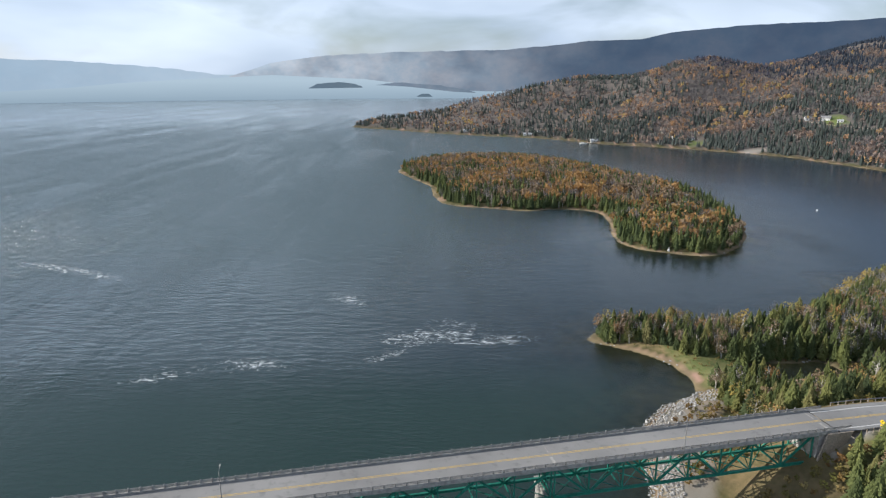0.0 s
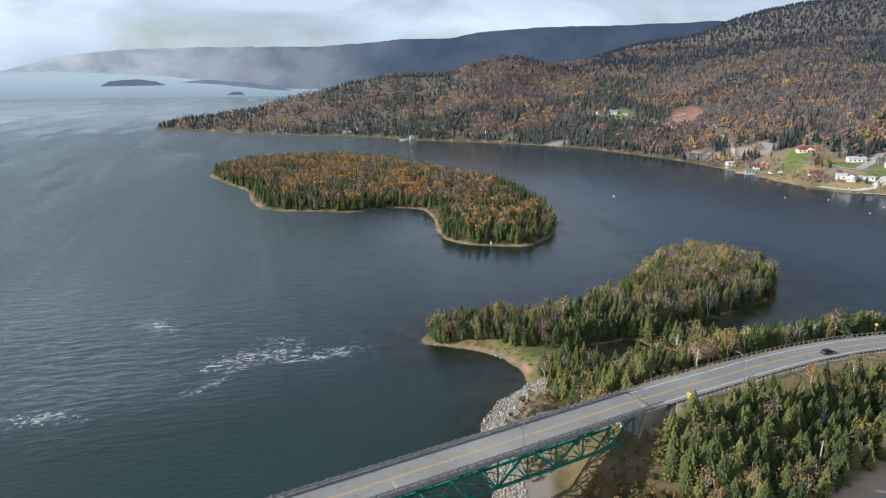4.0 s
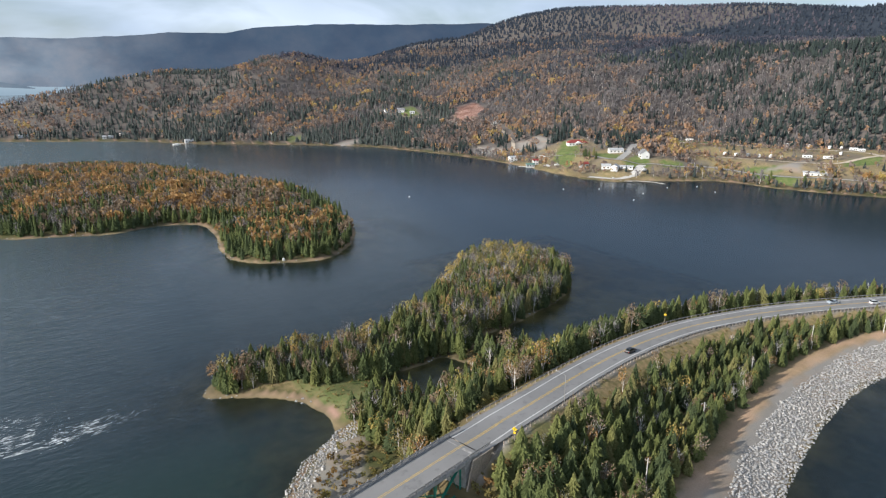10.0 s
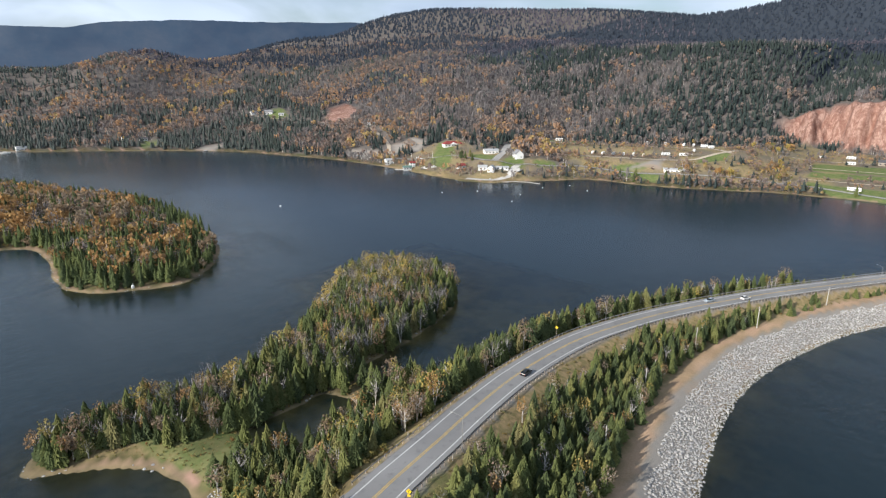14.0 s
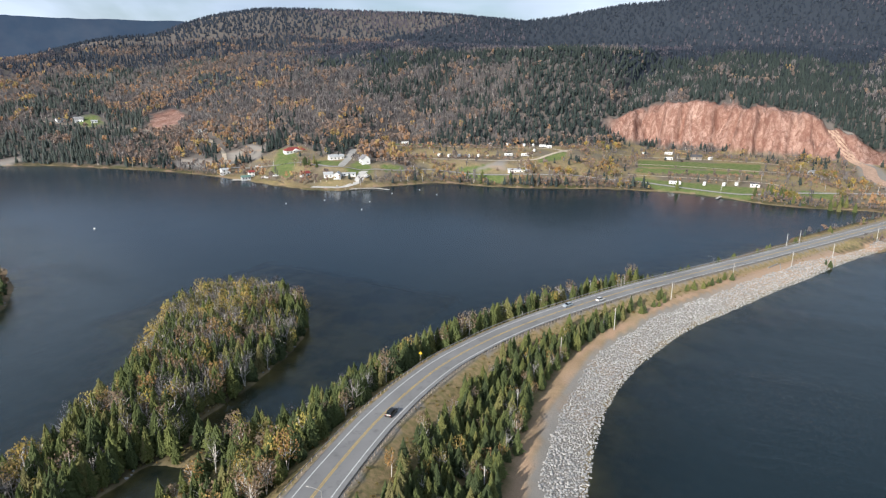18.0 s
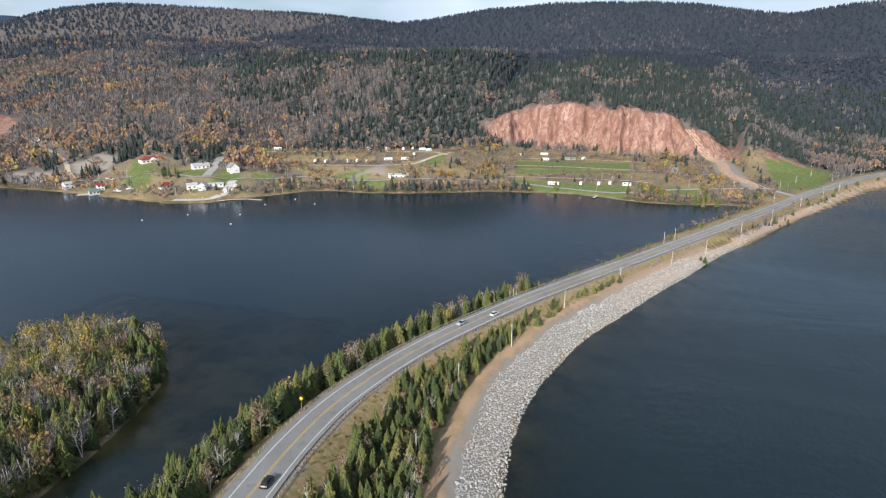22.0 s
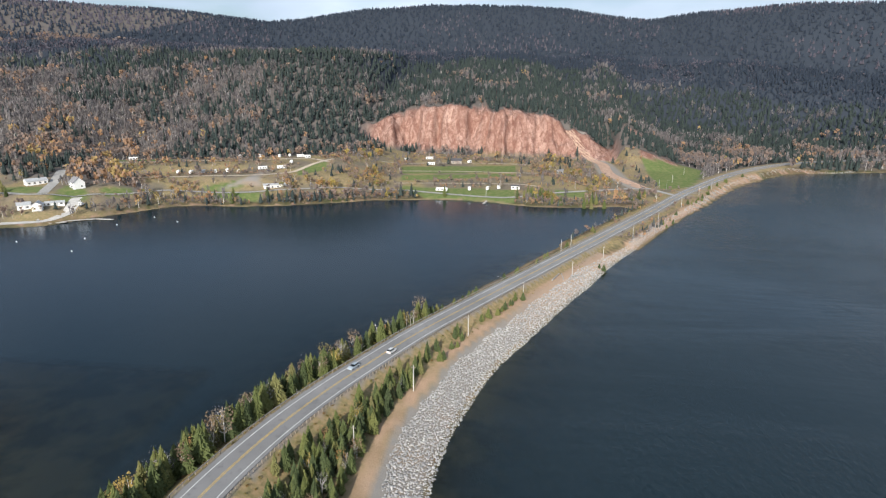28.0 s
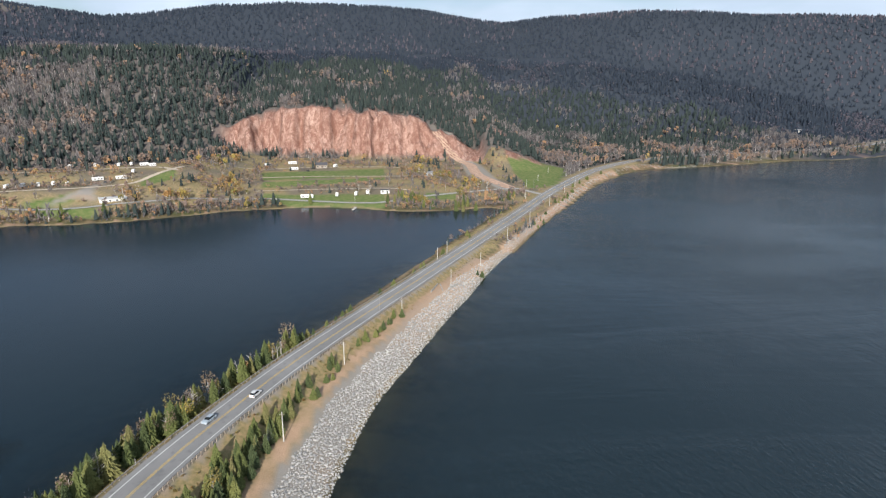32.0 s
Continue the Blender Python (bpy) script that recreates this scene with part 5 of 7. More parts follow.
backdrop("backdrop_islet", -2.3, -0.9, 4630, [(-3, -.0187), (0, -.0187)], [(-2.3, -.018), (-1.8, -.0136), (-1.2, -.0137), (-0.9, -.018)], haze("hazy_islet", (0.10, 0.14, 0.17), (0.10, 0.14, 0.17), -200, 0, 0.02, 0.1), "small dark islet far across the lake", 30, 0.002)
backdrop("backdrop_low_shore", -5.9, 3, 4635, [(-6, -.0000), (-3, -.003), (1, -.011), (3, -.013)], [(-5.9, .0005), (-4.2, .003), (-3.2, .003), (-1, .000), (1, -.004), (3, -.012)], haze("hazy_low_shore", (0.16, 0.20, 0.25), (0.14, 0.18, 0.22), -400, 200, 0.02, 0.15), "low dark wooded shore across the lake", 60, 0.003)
# ---- stone banks ----
def stone_mesh(r):
    bm = bmesh.new()
    bmesh.ops.create_icosphere(bm, subdivisions=1, radius=0.5)
    sx, sy, sz = 0.8 + 0.5 * r.rand(), 0.8 + 0.5 * r.rand(), 0.6 + 0.4 * r.rand()
    for v in bm.verts:
        k = 0.75 + 0.45 * r.rand()
        v.co = Vector((v.co.x * sx * k, v.co.y * sy * k, v.co.z * sz * k))
    bm.verts.index_update()
    v, f = np.array([q.co[:] for q in bm.verts]), np.array([[q.index for q in p.verts] for p in bm.faces])
    bm.free()
    return v, f


def stone_build(coords):
    def build(n):
        c = n.add("ShaderNodeValToRGB")
        for el, (p, k) in zip(c.color_ramp.elements, ((0.0, (0.20, 0.20, 0.20)), (1.0, (0.50, 0.49, 0.475)))):
            el.position, el.color = p, (*k, 1)
        n.put(c.inputs[0], coords(n))
        v = pos(n)
        g = n.noise(v, 2.2, 4)
        z = n.add("ShaderNodeSeparateXYZ", ins={0: v}).outputs[2]
        wet = n.ramp(n.math("MULTIPLY_ADD", z, 0.5), (0.12, 1.0), (0.30, 0.0))
        col = n.mix(n.ramp(g, (0.35, 0.0), (0.7, 0.6)), c.outputs[0], (0.24, 0.225, 0.21))
        return [n.mix(wet, col, (0.05, 0.05, 0.045)), g, 0.08]
    return build


M["stone"] = material("quarry_stone", stone_build(tree_id), 0.9)
M["stone_one"] = material("quarry_stone_single", stone_build(rnd), 0.9)
rs = np.random.RandomState(33)
STONES = [stone_mesh(rs) for _ in range(6)]
stone_data = []
for v, f in STONES:
    o = mesh_ob("stone", v, f, [M["stone_one"]])
    stone_data.append(o.data)
    bpy.data.objects.remove(o)


def stone_bank(name, X, Y, size, label, singles):
    bank = thing(name, Matrix(), label, "rip-rap")
    bank["kind"] = "structure"
    z = lookup(X, Y)(gz)
    for i in np.where(singles)[0]:
        s = size[i]
        share("stone", stone_data[rs.randint(6)], bank, Matrix.Translation((X[i], Y[i], z[i] + 0.15 * s)) @ Euler((rs.rand() * 6, rs.rand() * 6, rs.rand() * 6)).to_matrix().to_4x4() @ Matrix.Diagonal((s, s, s * 0.85, 1)))
    m = ~singles
    ob = forest("stones", STONES, X[m], Y[m], z[m] + 0.15 * size[m], size[m] * 0.9, size[m], M["stone"], label, "stones", 5)
    ob.parent = bank
    del ob["category"]
    return bank


X, Y, r = scatter(118, 900, -320, 125, 0.66, 12)
at = lookup(X, Y)
rd, dd = at(g_road), at(g_d)
top = np.interp(X, [118, 190, 240, 400, 440, 470, 640, 900], [10.5, 11, 11.4, 11, 9.5, 5.5, 4.5, 3.5]) + (vnoise(X, Y, 0.15, 2) - 0.5) * 3
keep = (rd < -7) & (dd > -0.9) & (dd < top) & (Y < 122) & ((X < 560) | (r.rand(len(X)) < 0.55))
X, Y = X[keep], Y[keep]
size = 0.38 + 0.58 * r.rand(len(X)) ** 1.8
size *= np.where(X > 440, 0.8, 1.0)
d0 = np.hypot(X - 205, Y - 104)
stone_bank("stone_bank", X, Y, size, "sloping bank of pale grey quarry stones along the causeway", d0 < np.sort(d0)[300])
X, Y, r = scatter(44, 100, 100, 186, 0.72, 13)
at = lookup(X, Y)
dd = at(g_d)
keep = (dd > -0.8) & (dd < 6.0 + 2 * vnoise(X, Y, 0.2, 2)) & ((X < 80) | (Y > 176)) & (Y < 184) & (Y > 112)
X, Y = X[keep], Y[keep]
d0 = np.hypot(X - 66, Y - 168)
stone_bank("stone_bank", X, Y, 0.40 + 0.45 * r.rand(len(X)) ** 1.5, "bank of pale grey quarry stones beside the bridge", d0 < np.sort(d0)[min(len(d0) - 1, 280)])
# scattered boulders on the island and far shores
X, Y, r = scatter(-60, 250, 205, 840, 2.6, 14)
dd = lookup(X, Y)(g_d)
keep = (np.abs(dd - 0.5) < 1.4) & (r.rand(len(X)) < 0.5)
X, Y = X[keep], Y[keep]
forest("shore_stones", STONES, X, Y, lookup(X, Y)(gz) + 0.05, 0.3 + 0.4 * r.rand(len(X)), 0.4 + 0.7 * r.rand(len(X)), M["stone"], "scattered grey stones along the island shores", "stones", 6)

# ---- bridge ----
M["concrete"] = material("old_concrete", worn((0.36, 0.35, 0.33), 0.3, 0.4, pos, 0.01), 0.9)
M["galvanised"] = material("weathered_galvanised_steel", worn((0.33, 0.32, 0.31), 1.0, 0.35), 0.65, 0.3)
M["green_steel"] = material("green_painted_steel", worn((0.02, 0.20, 0.145), 0.5, 0.4), 0.5)
M["timber"] = material("grey_weathered_timber", worn((0.34, 0.29, 0.24), 1.0, 0.4), 0.9)
M["white_pole"] = material("bleached_pole_wood", worn((0.55, 0.53, 0.50), 1.0, 0.3), 0.85)
M["yellow_sign"] = material("yellow_sign_sheet", worn((0.75, 0.52, 0.02), 1.0, 0.15), 0.5)
M["black"] = material("black_paint", worn((0.02, 0.02, 0.02), 1.0, 0.3), 0.5)
U = Vector((0.9806, 0.1961, 0.0))
V = Vector((-0.1961, 0.9806, 0.0))
ORIGIN = Vector((0.0, 115.3, 0.0))


def bp(u, v, z):
    return ORIGIN + U * u + V * v + Vector((0, 0, z))


bridge = thing("truss_bridge", Matrix(), "green steel deck truss bridge with asphalt road and pale railings", "bridge")
DZ = 19.3
U0, U1 = -150.0, 93.5


def bridge_part(name, fn, mat, parent=bridge, label=""):
    bm = bmesh.new()
    fn(bm)
    return part(name, bm, mat, parent, label)


def along(u0, u1, v0, v1, z0, z1):
    def fn(bm):
        m = Matrix.Translation(bp((u0 + u1) / 2, (v0 + v1) / 2, (z0 + z1) / 2)) @ Matrix.Rotation(math.atan2(U.y, U.x), 4, "Z")
        box(bm, u1 - u0, v1 - v0, z1 - z0, m)
    return fn


deck = bridge_part("deck", along(U0, U1, -4.4, 4.4, DZ - 0.22, DZ), M["asphalt"])
bridge_part("slab", along(U0, U1 - 1, -5.0, 5.0, DZ - 0.62, DZ - 0.23), M["concrete"])
for sgn in (-1, 1):
    a, b = sorted((sgn * 4.41, sgn * 5.05))
    bridge_part("kerb", along(U0, U1, a, b, DZ - 0.2, DZ + 0.28), M["concrete"])
for v in (-0.2, 0.2):
    bridge_part("centre_line", along(U0, U1, v - 0.075, v + 0.075, DZ + 0.004, DZ + 0.012), M["paint_yellow"], deck)
for u in (23.8, 92.2):
    bridge_part("joint", along(u - 0.35, u + 0.35, -4.3, -0.9, DZ + 0.004, DZ + 0.02), M["concrete"], deck, "pale concrete joint strip")
    bridge_part("joint", along(u - 0.12, u + 0.12, 0.9, 4.3, DZ + 0.004, DZ + 0.014), M["concrete"], deck, "pale concrete joint strip")


def post_mesh():
    bm = bmesh.new()
    box(bm, 0.22, 0.26, 0.95, Matrix.Translation((0, 0, 0.475)), 0.03)
    box(bm, 0.3, 0.34, 0.10, Matrix.Translation((0, 0, 0.05)))
    me = bpy.data.meshes.new("railing_post")
    bm.to_mesh(me)
    bm.free()
    me.materials.append(M["galvanised"])
    return me


pm = post_mesh()
turn = Matrix.Rotation(math.atan2(U.y, U.x), 4, "Z")
for sgn in (-1, 1):
    for k in range(int((U1 + 110) / 2.3)):
        share("railing_post", pm, bridge, Matrix.Translation(bp(-110 + k * 2.3, sgn * 4.74, DZ + 0.28)) @ turn)
    for zz_ in (0.55, 0.82, 1.12):
        a, b = bp(U0, sgn * 4.62, DZ + zz_), bp(U1 + 4, sgn * 4.62, DZ + zz_ - (0.2 if zz_ > 1 else 0.1))
        bridge_part("rail", lambda bm, a=a, b=b: beam(bm, a, b, 0.11, 0.13), M["galvanised"])

ZT, ZB = DZ - 1.25, DZ - 8.4
for u0, u1, nn in ((23.8, 88.5, 8), (-44.0, 23.0, 8), (-112, -44.8, 8)):
    st = (u1 - u0) / nn
    for sgn in (-1, 1):
        v = sgn * 3.5
        bridge_part("top_chord", lambda bm: beam(bm, bp(u0, v, ZT), bp(u1, v, ZT), 0.5, 0.62), M["green_steel"])
        bridge_part("bottom_chord", lambda bm: beam(bm, bp(u0, v, ZB), bp(u1, v, ZB), 0.5, 0.6), M["green_steel"])
        for k in range(nn + 1):
            u = u0 + k * st
            bridge_part("vertical", lambda bm: beam(bm, bp(u, v, ZB), bp(u, v, ZT), 0.3, 0.38), M["green_steel"])
            if k < nn:
                a, b = (bp(u, v, ZT), bp(u + st, v, ZB)) if k % 2 == 0 else (bp(u, v, ZB), bp(u + st, v, ZT))
                bridge_part("diagonal", lambda bm: beam(bm, a, b, 0.38, 0.44), M["green_steel"])
    for k in range(nn + 1):
        u = u0 + k * st
        bridge_part("cross_beam", lambda bm: beam(bm, bp(u, -4.6, ZT + 0.45), bp(u, 4.6, ZT + 0.45), 0.3, 0.5), M["green_steel"])
        bridge_part("cross_beam", lambda bm: beam(bm, bp(u, -3.5, ZB), bp(u, 3.5, ZB), 0.25, 0.3), M["green_steel"])
        bridge_part("sway_brace", lambda bm: (beam(bm, bp(u, -3.4, ZB + 0.3), bp(u, 3.4, ZT - 0.3), 0.14, 0.14), beam(bm, bp(u, 3.4, ZB + 0.3), bp(u, -3.4, ZT - 0.3), 0.14, 0.14)), M["green_steel"])
        if k < nn:
            bridge_part("lateral_brace", lambda bm: (beam(bm, bp(u, -3.4, ZB), bp(u + st, 3.4, ZB), 0.16, 0.16), beam(bm, bp(u, 3.4, ZB - 0.02), bp(u + st, -3.4, ZB - 0.02), 0.16, 0.16)), M["green_steel"])
    for v in (-1.8, 0, 1.8):
        bridge_part("stringer", lambda bm: beam(bm, bp(u0, v, DZ - 0.95), bp(u1, v, DZ - 0.95), 0.25, 0.55), M["green_steel"])
for u in (23.4, -44.4, -112.4):
    for sgn in (-1, 1):
        bridge_part("pier", lambda bm: rod(bm, bp(u, sgn * 3.5, -6), bp(u, sgn * 3.5, ZB - 0.2), 1.5, 12, 1.15), M["concrete"])
    bridge_part("pier_cap", along(u - 1.2, u + 1.2, -5, 5, ZB - 1.6, ZB - 0.24), M["concrete"])
bridge_part("abutment", along(89.0, 93.4, -4.6, 4.6, 6.0, DZ - 0.64), M["concrete"])
for sgn in (-1, 1):
    def wing(bm, sgn=sgn):
        ps = [bp(88.2, sgn * 5.2, 8.2), bp(95.5, sgn * 5.2, 15.5), bp(97.5, sgn * 5.2, DZ - 0.1), bp(90.5, sgn * 5.2, DZ - 0.1), bp(88.2, sgn * 5.2, 11)]
        f = bm.faces.new([bm.verts.new(p) for p in ps])
        g = bmesh.ops.extrude_face_region(bm, geom=[f])
        bmesh.ops.translate(bm, vec=V * sgn * 0.45, verts=[q for q in g["geom"] if isinstance(q, bmesh.types.BMVert)])
        bmesh.ops.recalc_face_normals(bm, faces=bm.faces)
    bridge_part("wing_wall", wing, M["timber"], bridge, "grey weathered slanting wing wall")


# ---- guard rails ----
def offset_line(off, x0, x1):
    t = np.gradient(road_line, axis=0)
    t /= np.hypot(t[:, 0], t[:, 1])[:, None]
    p = road_line + np.stack([-t[:, 1], t[:, 0]], 1) * off
    return p[(p[:, 0] > x0) & (p[:, 0] < x1)]


def guard_post():
    bm = bmesh.new()
    box(bm, 0.2, 0.2, 1.05, Matrix.Translation((0, 0, 0.22)), 0.025)
    me = bpy.data.meshes.new("post")
    bm.to_mesh(me)
    bm.free()
    me.materials.append(M["timber"])
    return me


gp = guard_post()


def guard_rail(line, gap, face, label):
    """Sections of about 60 m, each a rail on posts. face: the side of the rail that the posts stand on."""
    s = np.concatenate([[0], np.cumsum(np.hypot(*np.diff(line, axis=0).T))])
    total = s[-1]
    for a in np.arange(0, total - 10, 60.0):
        b = min(a + 60.0, total)
        ss = np.arange(a, b + 0.01, 2.0)
        px, py = np.interp(ss, s, line[:, 0]), np.interp(ss, s, line[:, 1])
        z = road_z(px)
        e = thing("guard_rail", Matrix.Translation((px[0], py[0], z[0])), label, "guard rail", "guard rails along the highway")
        prof = [(0.0, 0.50), (0.07, 0.56), (0.0, 0.64), (0.07, 0.72), (0.0, 0.80)]
        tx, ty = np.gradient(px), np.gradient(py)
        ln = np.hypot(tx, ty)
        nx, ny = -ty / ln, tx / ln
        vs, fs, m = [], [], len(prof)
        for i in range(len(ss)):
            for o, q in prof:
                vs.append((px[i] + nx[i] * o * face - px[0], py[i] + ny[i] * o * face - py[0], z[i] + q - z[0]))
            if i:
                for k in range(m - 1):
                    c = (i - 1) * m + k
                    fs.append((c, c + 1, c + m + 1, c + m))
        mesh_ob("rail", vs, fs, [M["galvanised"]], e)
        for q in np.arange(a + 0.5, b, gap):
            x, y = np.interp(q, s, line[:, 0]), np.interp(q, s, line[:, 1])
            i = min(int((q - a) / 2.0), len(ss) - 1)
            share("post", gp, e, Matrix.Translation((x - nx[i] * 0.14 * face - px[0], y - ny[i] * 0.14 * face - py[0], road_z(x) - z[0])) @ Matrix.Rotation(math.atan2(ty[i], tx[i]), 4, "Z"))


guard_rail(offset_line(-6.0, 98, 405), 1.9, 1, "steel guard rail on weathered timber posts beside the highway")
guard_rail(offset_line(6.3, 97, 640), 2.4, -1, "steel guard rail on weathered timber posts beside the highway")


# ---- poles, lamps, signs ----
def utility_pole(x, y, h, arm=True, label="bleached wooden utility pole with short crossarm"):
    z = height_at(x, y)
    e = thing("utility_pole", Matrix.Translation((x, y, z - 0.3)), label, "utility pole", "utility poles along the causeway")
    bm = bmesh.new()
    rod(bm, (0, 0, 0), (0, 0, h + 0.3), 0.17, 8, 0.12)
    part("pole", bm, M["white_pole"], e)
    if arm:
        bm = bmesh.new()
        beam(bm, (-0.1, -0.7, h - 0.5), (-0.1, 0.7, h - 0.5), 0.1, 0.12)
        part("crossarm", bm, M["timber"], e)
        for k in (-0.6, 0.6):
            bm = bmesh.new()
            rod(bm, (-0.1, k, h - 0.45), (-0.1, k, h - 0.25), 0.05, 6)
            part("insulator", bm, M["concrete"], e)
    return (x, y, z + h - 0.35)


POLES = [(126, 109, 8.6), (165, 119, 8.2), (203, 126, 8.6), (246, 127, 8.8), (283, 117, 9.2), (331, 103, 8.6), (377, 81, 8.6), (420, 55, 8.4), (458, 34, 8.4), (511, 8, 8.4), (562, -19, 8.4), (622, -50, 8.4), (681, -80, 8.4), (716, -101, 8.4)]
tops = [utility_pole(*p) for p in POLES]
M["wire"] = material("dark_wire", worn((0.03, 0.03, 0.03), 1, 0.2), 0.6)
for a, b in zip(tops[:-1], tops[1:]):
    for off in (-0.55, 0.55):
        bm = bmesh.new()
        pa = Vector(a) + Vector((0, off, 0))
        pb = Vector(b) + Vector((0, off, 0))
        prev = pa
        for k in range(1, 9):
            u = k / 8
            p = pa.lerp(pb, u) - Vector((0, 0, 1.1 * 4 * u * (1 - u)))
            rod(bm, prev, p, 0.022, 3)
            prev = p
        e = new("overhead_wire", bpy.data.meshes.new("overhead_wire"))
        bm.to_mesh(e.data)
        bm.free()
        e.data.materials.append(M["wire"])
        tagged(e, "thin dark overhead wire hung between utility poles", "wire", "overhead wires")
for x, y, h in ((463, 58, 8), (478, 51, 8), (715, -52, 7), (749, -72, 7), (799, -96, 7), (650, -36, 7), (655, 112, 7), (666, 150, 7), (690, 30, 7), (541, 580, 8), (548, 552, 8), (600, 408, 8), (618, 375, 8)):
    utility_pole(x, y, h, False, "plain bleached wooden pole")


def street_lamp(base, h, reach, label):
    e = thing("street_lamp", Matrix.Translation(base), label, "street lamp", "street lamps")
    bm = bmesh.new()
    rod(bm, (0, 0, 0), (0, 0, h), 0.11, 8, 0.07)
    part("pole", bm, M["galvanised"], e)
    r_ = Vector(reach)
    bm = bmesh.new()
    prev = Vector((0, 0, h - 0.05))
    for k in range(1, 6):
        u = k / 5
        p = Vector((r_.x * u, r_.y * u, h - 0.05 + 0.55 * math.sin(u * 1.4)))
        rod(bm, prev, p, 0.05, 6)
        prev = p
    part("arm", bm, M["galvanised"], e)
    bm = bmesh.new()
    q = Matrix.Translation(prev + r_.normalized() * 0.3) @ Matrix.Rotation(math.atan2(r_.y, r_.x), 4, "Z")
    box(bm, 0.75, 0.28, 0.16, q, 0.04)
    part("lamp_head", bm, M["concrete"], e)


for u in (53.5, -44.5):
    street_lamp(bp(u, -5.15, DZ - 0.3), 8.9, V * 1.6, "grey steel street lamp on the bridge railing")
street_lamp(Vector((125.6, 134.8, float(road_z(125.6)) - 0.5)), 9.0, Vector((-0.6, 2.4, 0)), "grey steel street lamp beside the highway")
street_lamp(Vector((375, 90.5, 6.2)), 8.6, Vector((0.9, 2.1, 0)), "grey steel street lamp beside the highway")
street_lamp(Vector((702, -56, 5.0)), 8.6, Vector((-0.6, -2.0, 0)), "grey steel street lamp at the road junction")


def warning_sign(x, y, z, h, yaw, plate):
    e = thing("road_sign", Matrix.Translation((x, y, z)) @ Matrix.Rotation(radians(yaw), 4, "Z"), "yellow diamond road sign with black arrow on a timber post", "road sign")
    bm = bmesh.new()
    box(bm, 0.1, 0.1, h, Matrix.Translation((0, 0.06, h / 2)))
    part("post", bm, M["timber"], e)
    bm = bmesh.new()
    box(bm, 0.9, 0.03, 0.9, Matrix.Translation((0, 0, h - 0.3)) @ Matrix.Rotation(radians(45), 4, "Y"))
    d = part("sign_board", bm, M["yellow_sign"], e)
    bm = bmesh.new()
    box(bm, 0.1, 0.012, 0.5, Matrix.Translation((-0.05, -0.024, h - 0.38)))
    box(bm, 0.1, 0.012, 0.34, Matrix.Translation((0.06, -0.024, h - 0.08)) @ Matrix.Rotation(radians(48), 4, "Y"))
    part("arrow", bm, M["black"], d)
    if plate:
        bm = bmesh.new()
        box(bm, 0.62, 0.03, 0.5, Matrix.Translation((0, 0, h - 1.25)))
        part("speed_plate", bm, M["yellow_sign"], e)


warning_sign(103.0, 129.0, 17.7, 4.1, -62, True)
warning_sign(206.6, 161.5, 11.6, 3.9, 100, False)
for x, y in ((268.4, 150.6), (120.5, 147.5), (121, 133.6)):
    e = thing("marker_post", Matrix.Translation((x, y, float(road_z(x)) - 0.6)), "short white marker post at the road edge", "marker post", "marker posts")
    bm = bmesh.new()
    box(bm, 0.14, 0.10, 1.7, Matrix.Translation((0, 0, 0.85)), 0.02)
    part("post", bm, M["white_pole"], e)
    bm = bmesh.new()
    box(bm, 0.15, 0.11, 0.22, Matrix.Translation((0, 0, 1.45)))
    part("reflector", bm, M["concrete"], e)


# ---- cars ----
M["tyre"] = material("tyre_rubber", worn((0.02, 0.02, 0.02), 1, 0.2), 0.8)
M["rim"] = material("alloy_rim", worn((0.45, 0.45, 0.46), 1, 0.2), 0.35, 0.8)
M["car_glass"] = material("tinted_car_glass", worn((0.015, 0.018, 0.02), 0.2, 0.2, obj, 0), 0.08, 0, 0.5)
M["lamp_red"] = material("red_lamp_plastic", worn((0.35, 0.02, 0.02), 1, 0.2), 0.3)
M["lamp_clear"] = material("clear_lamp_plastic", worn((0.6, 0.6, 0.6), 1, 0.2), 0.2)


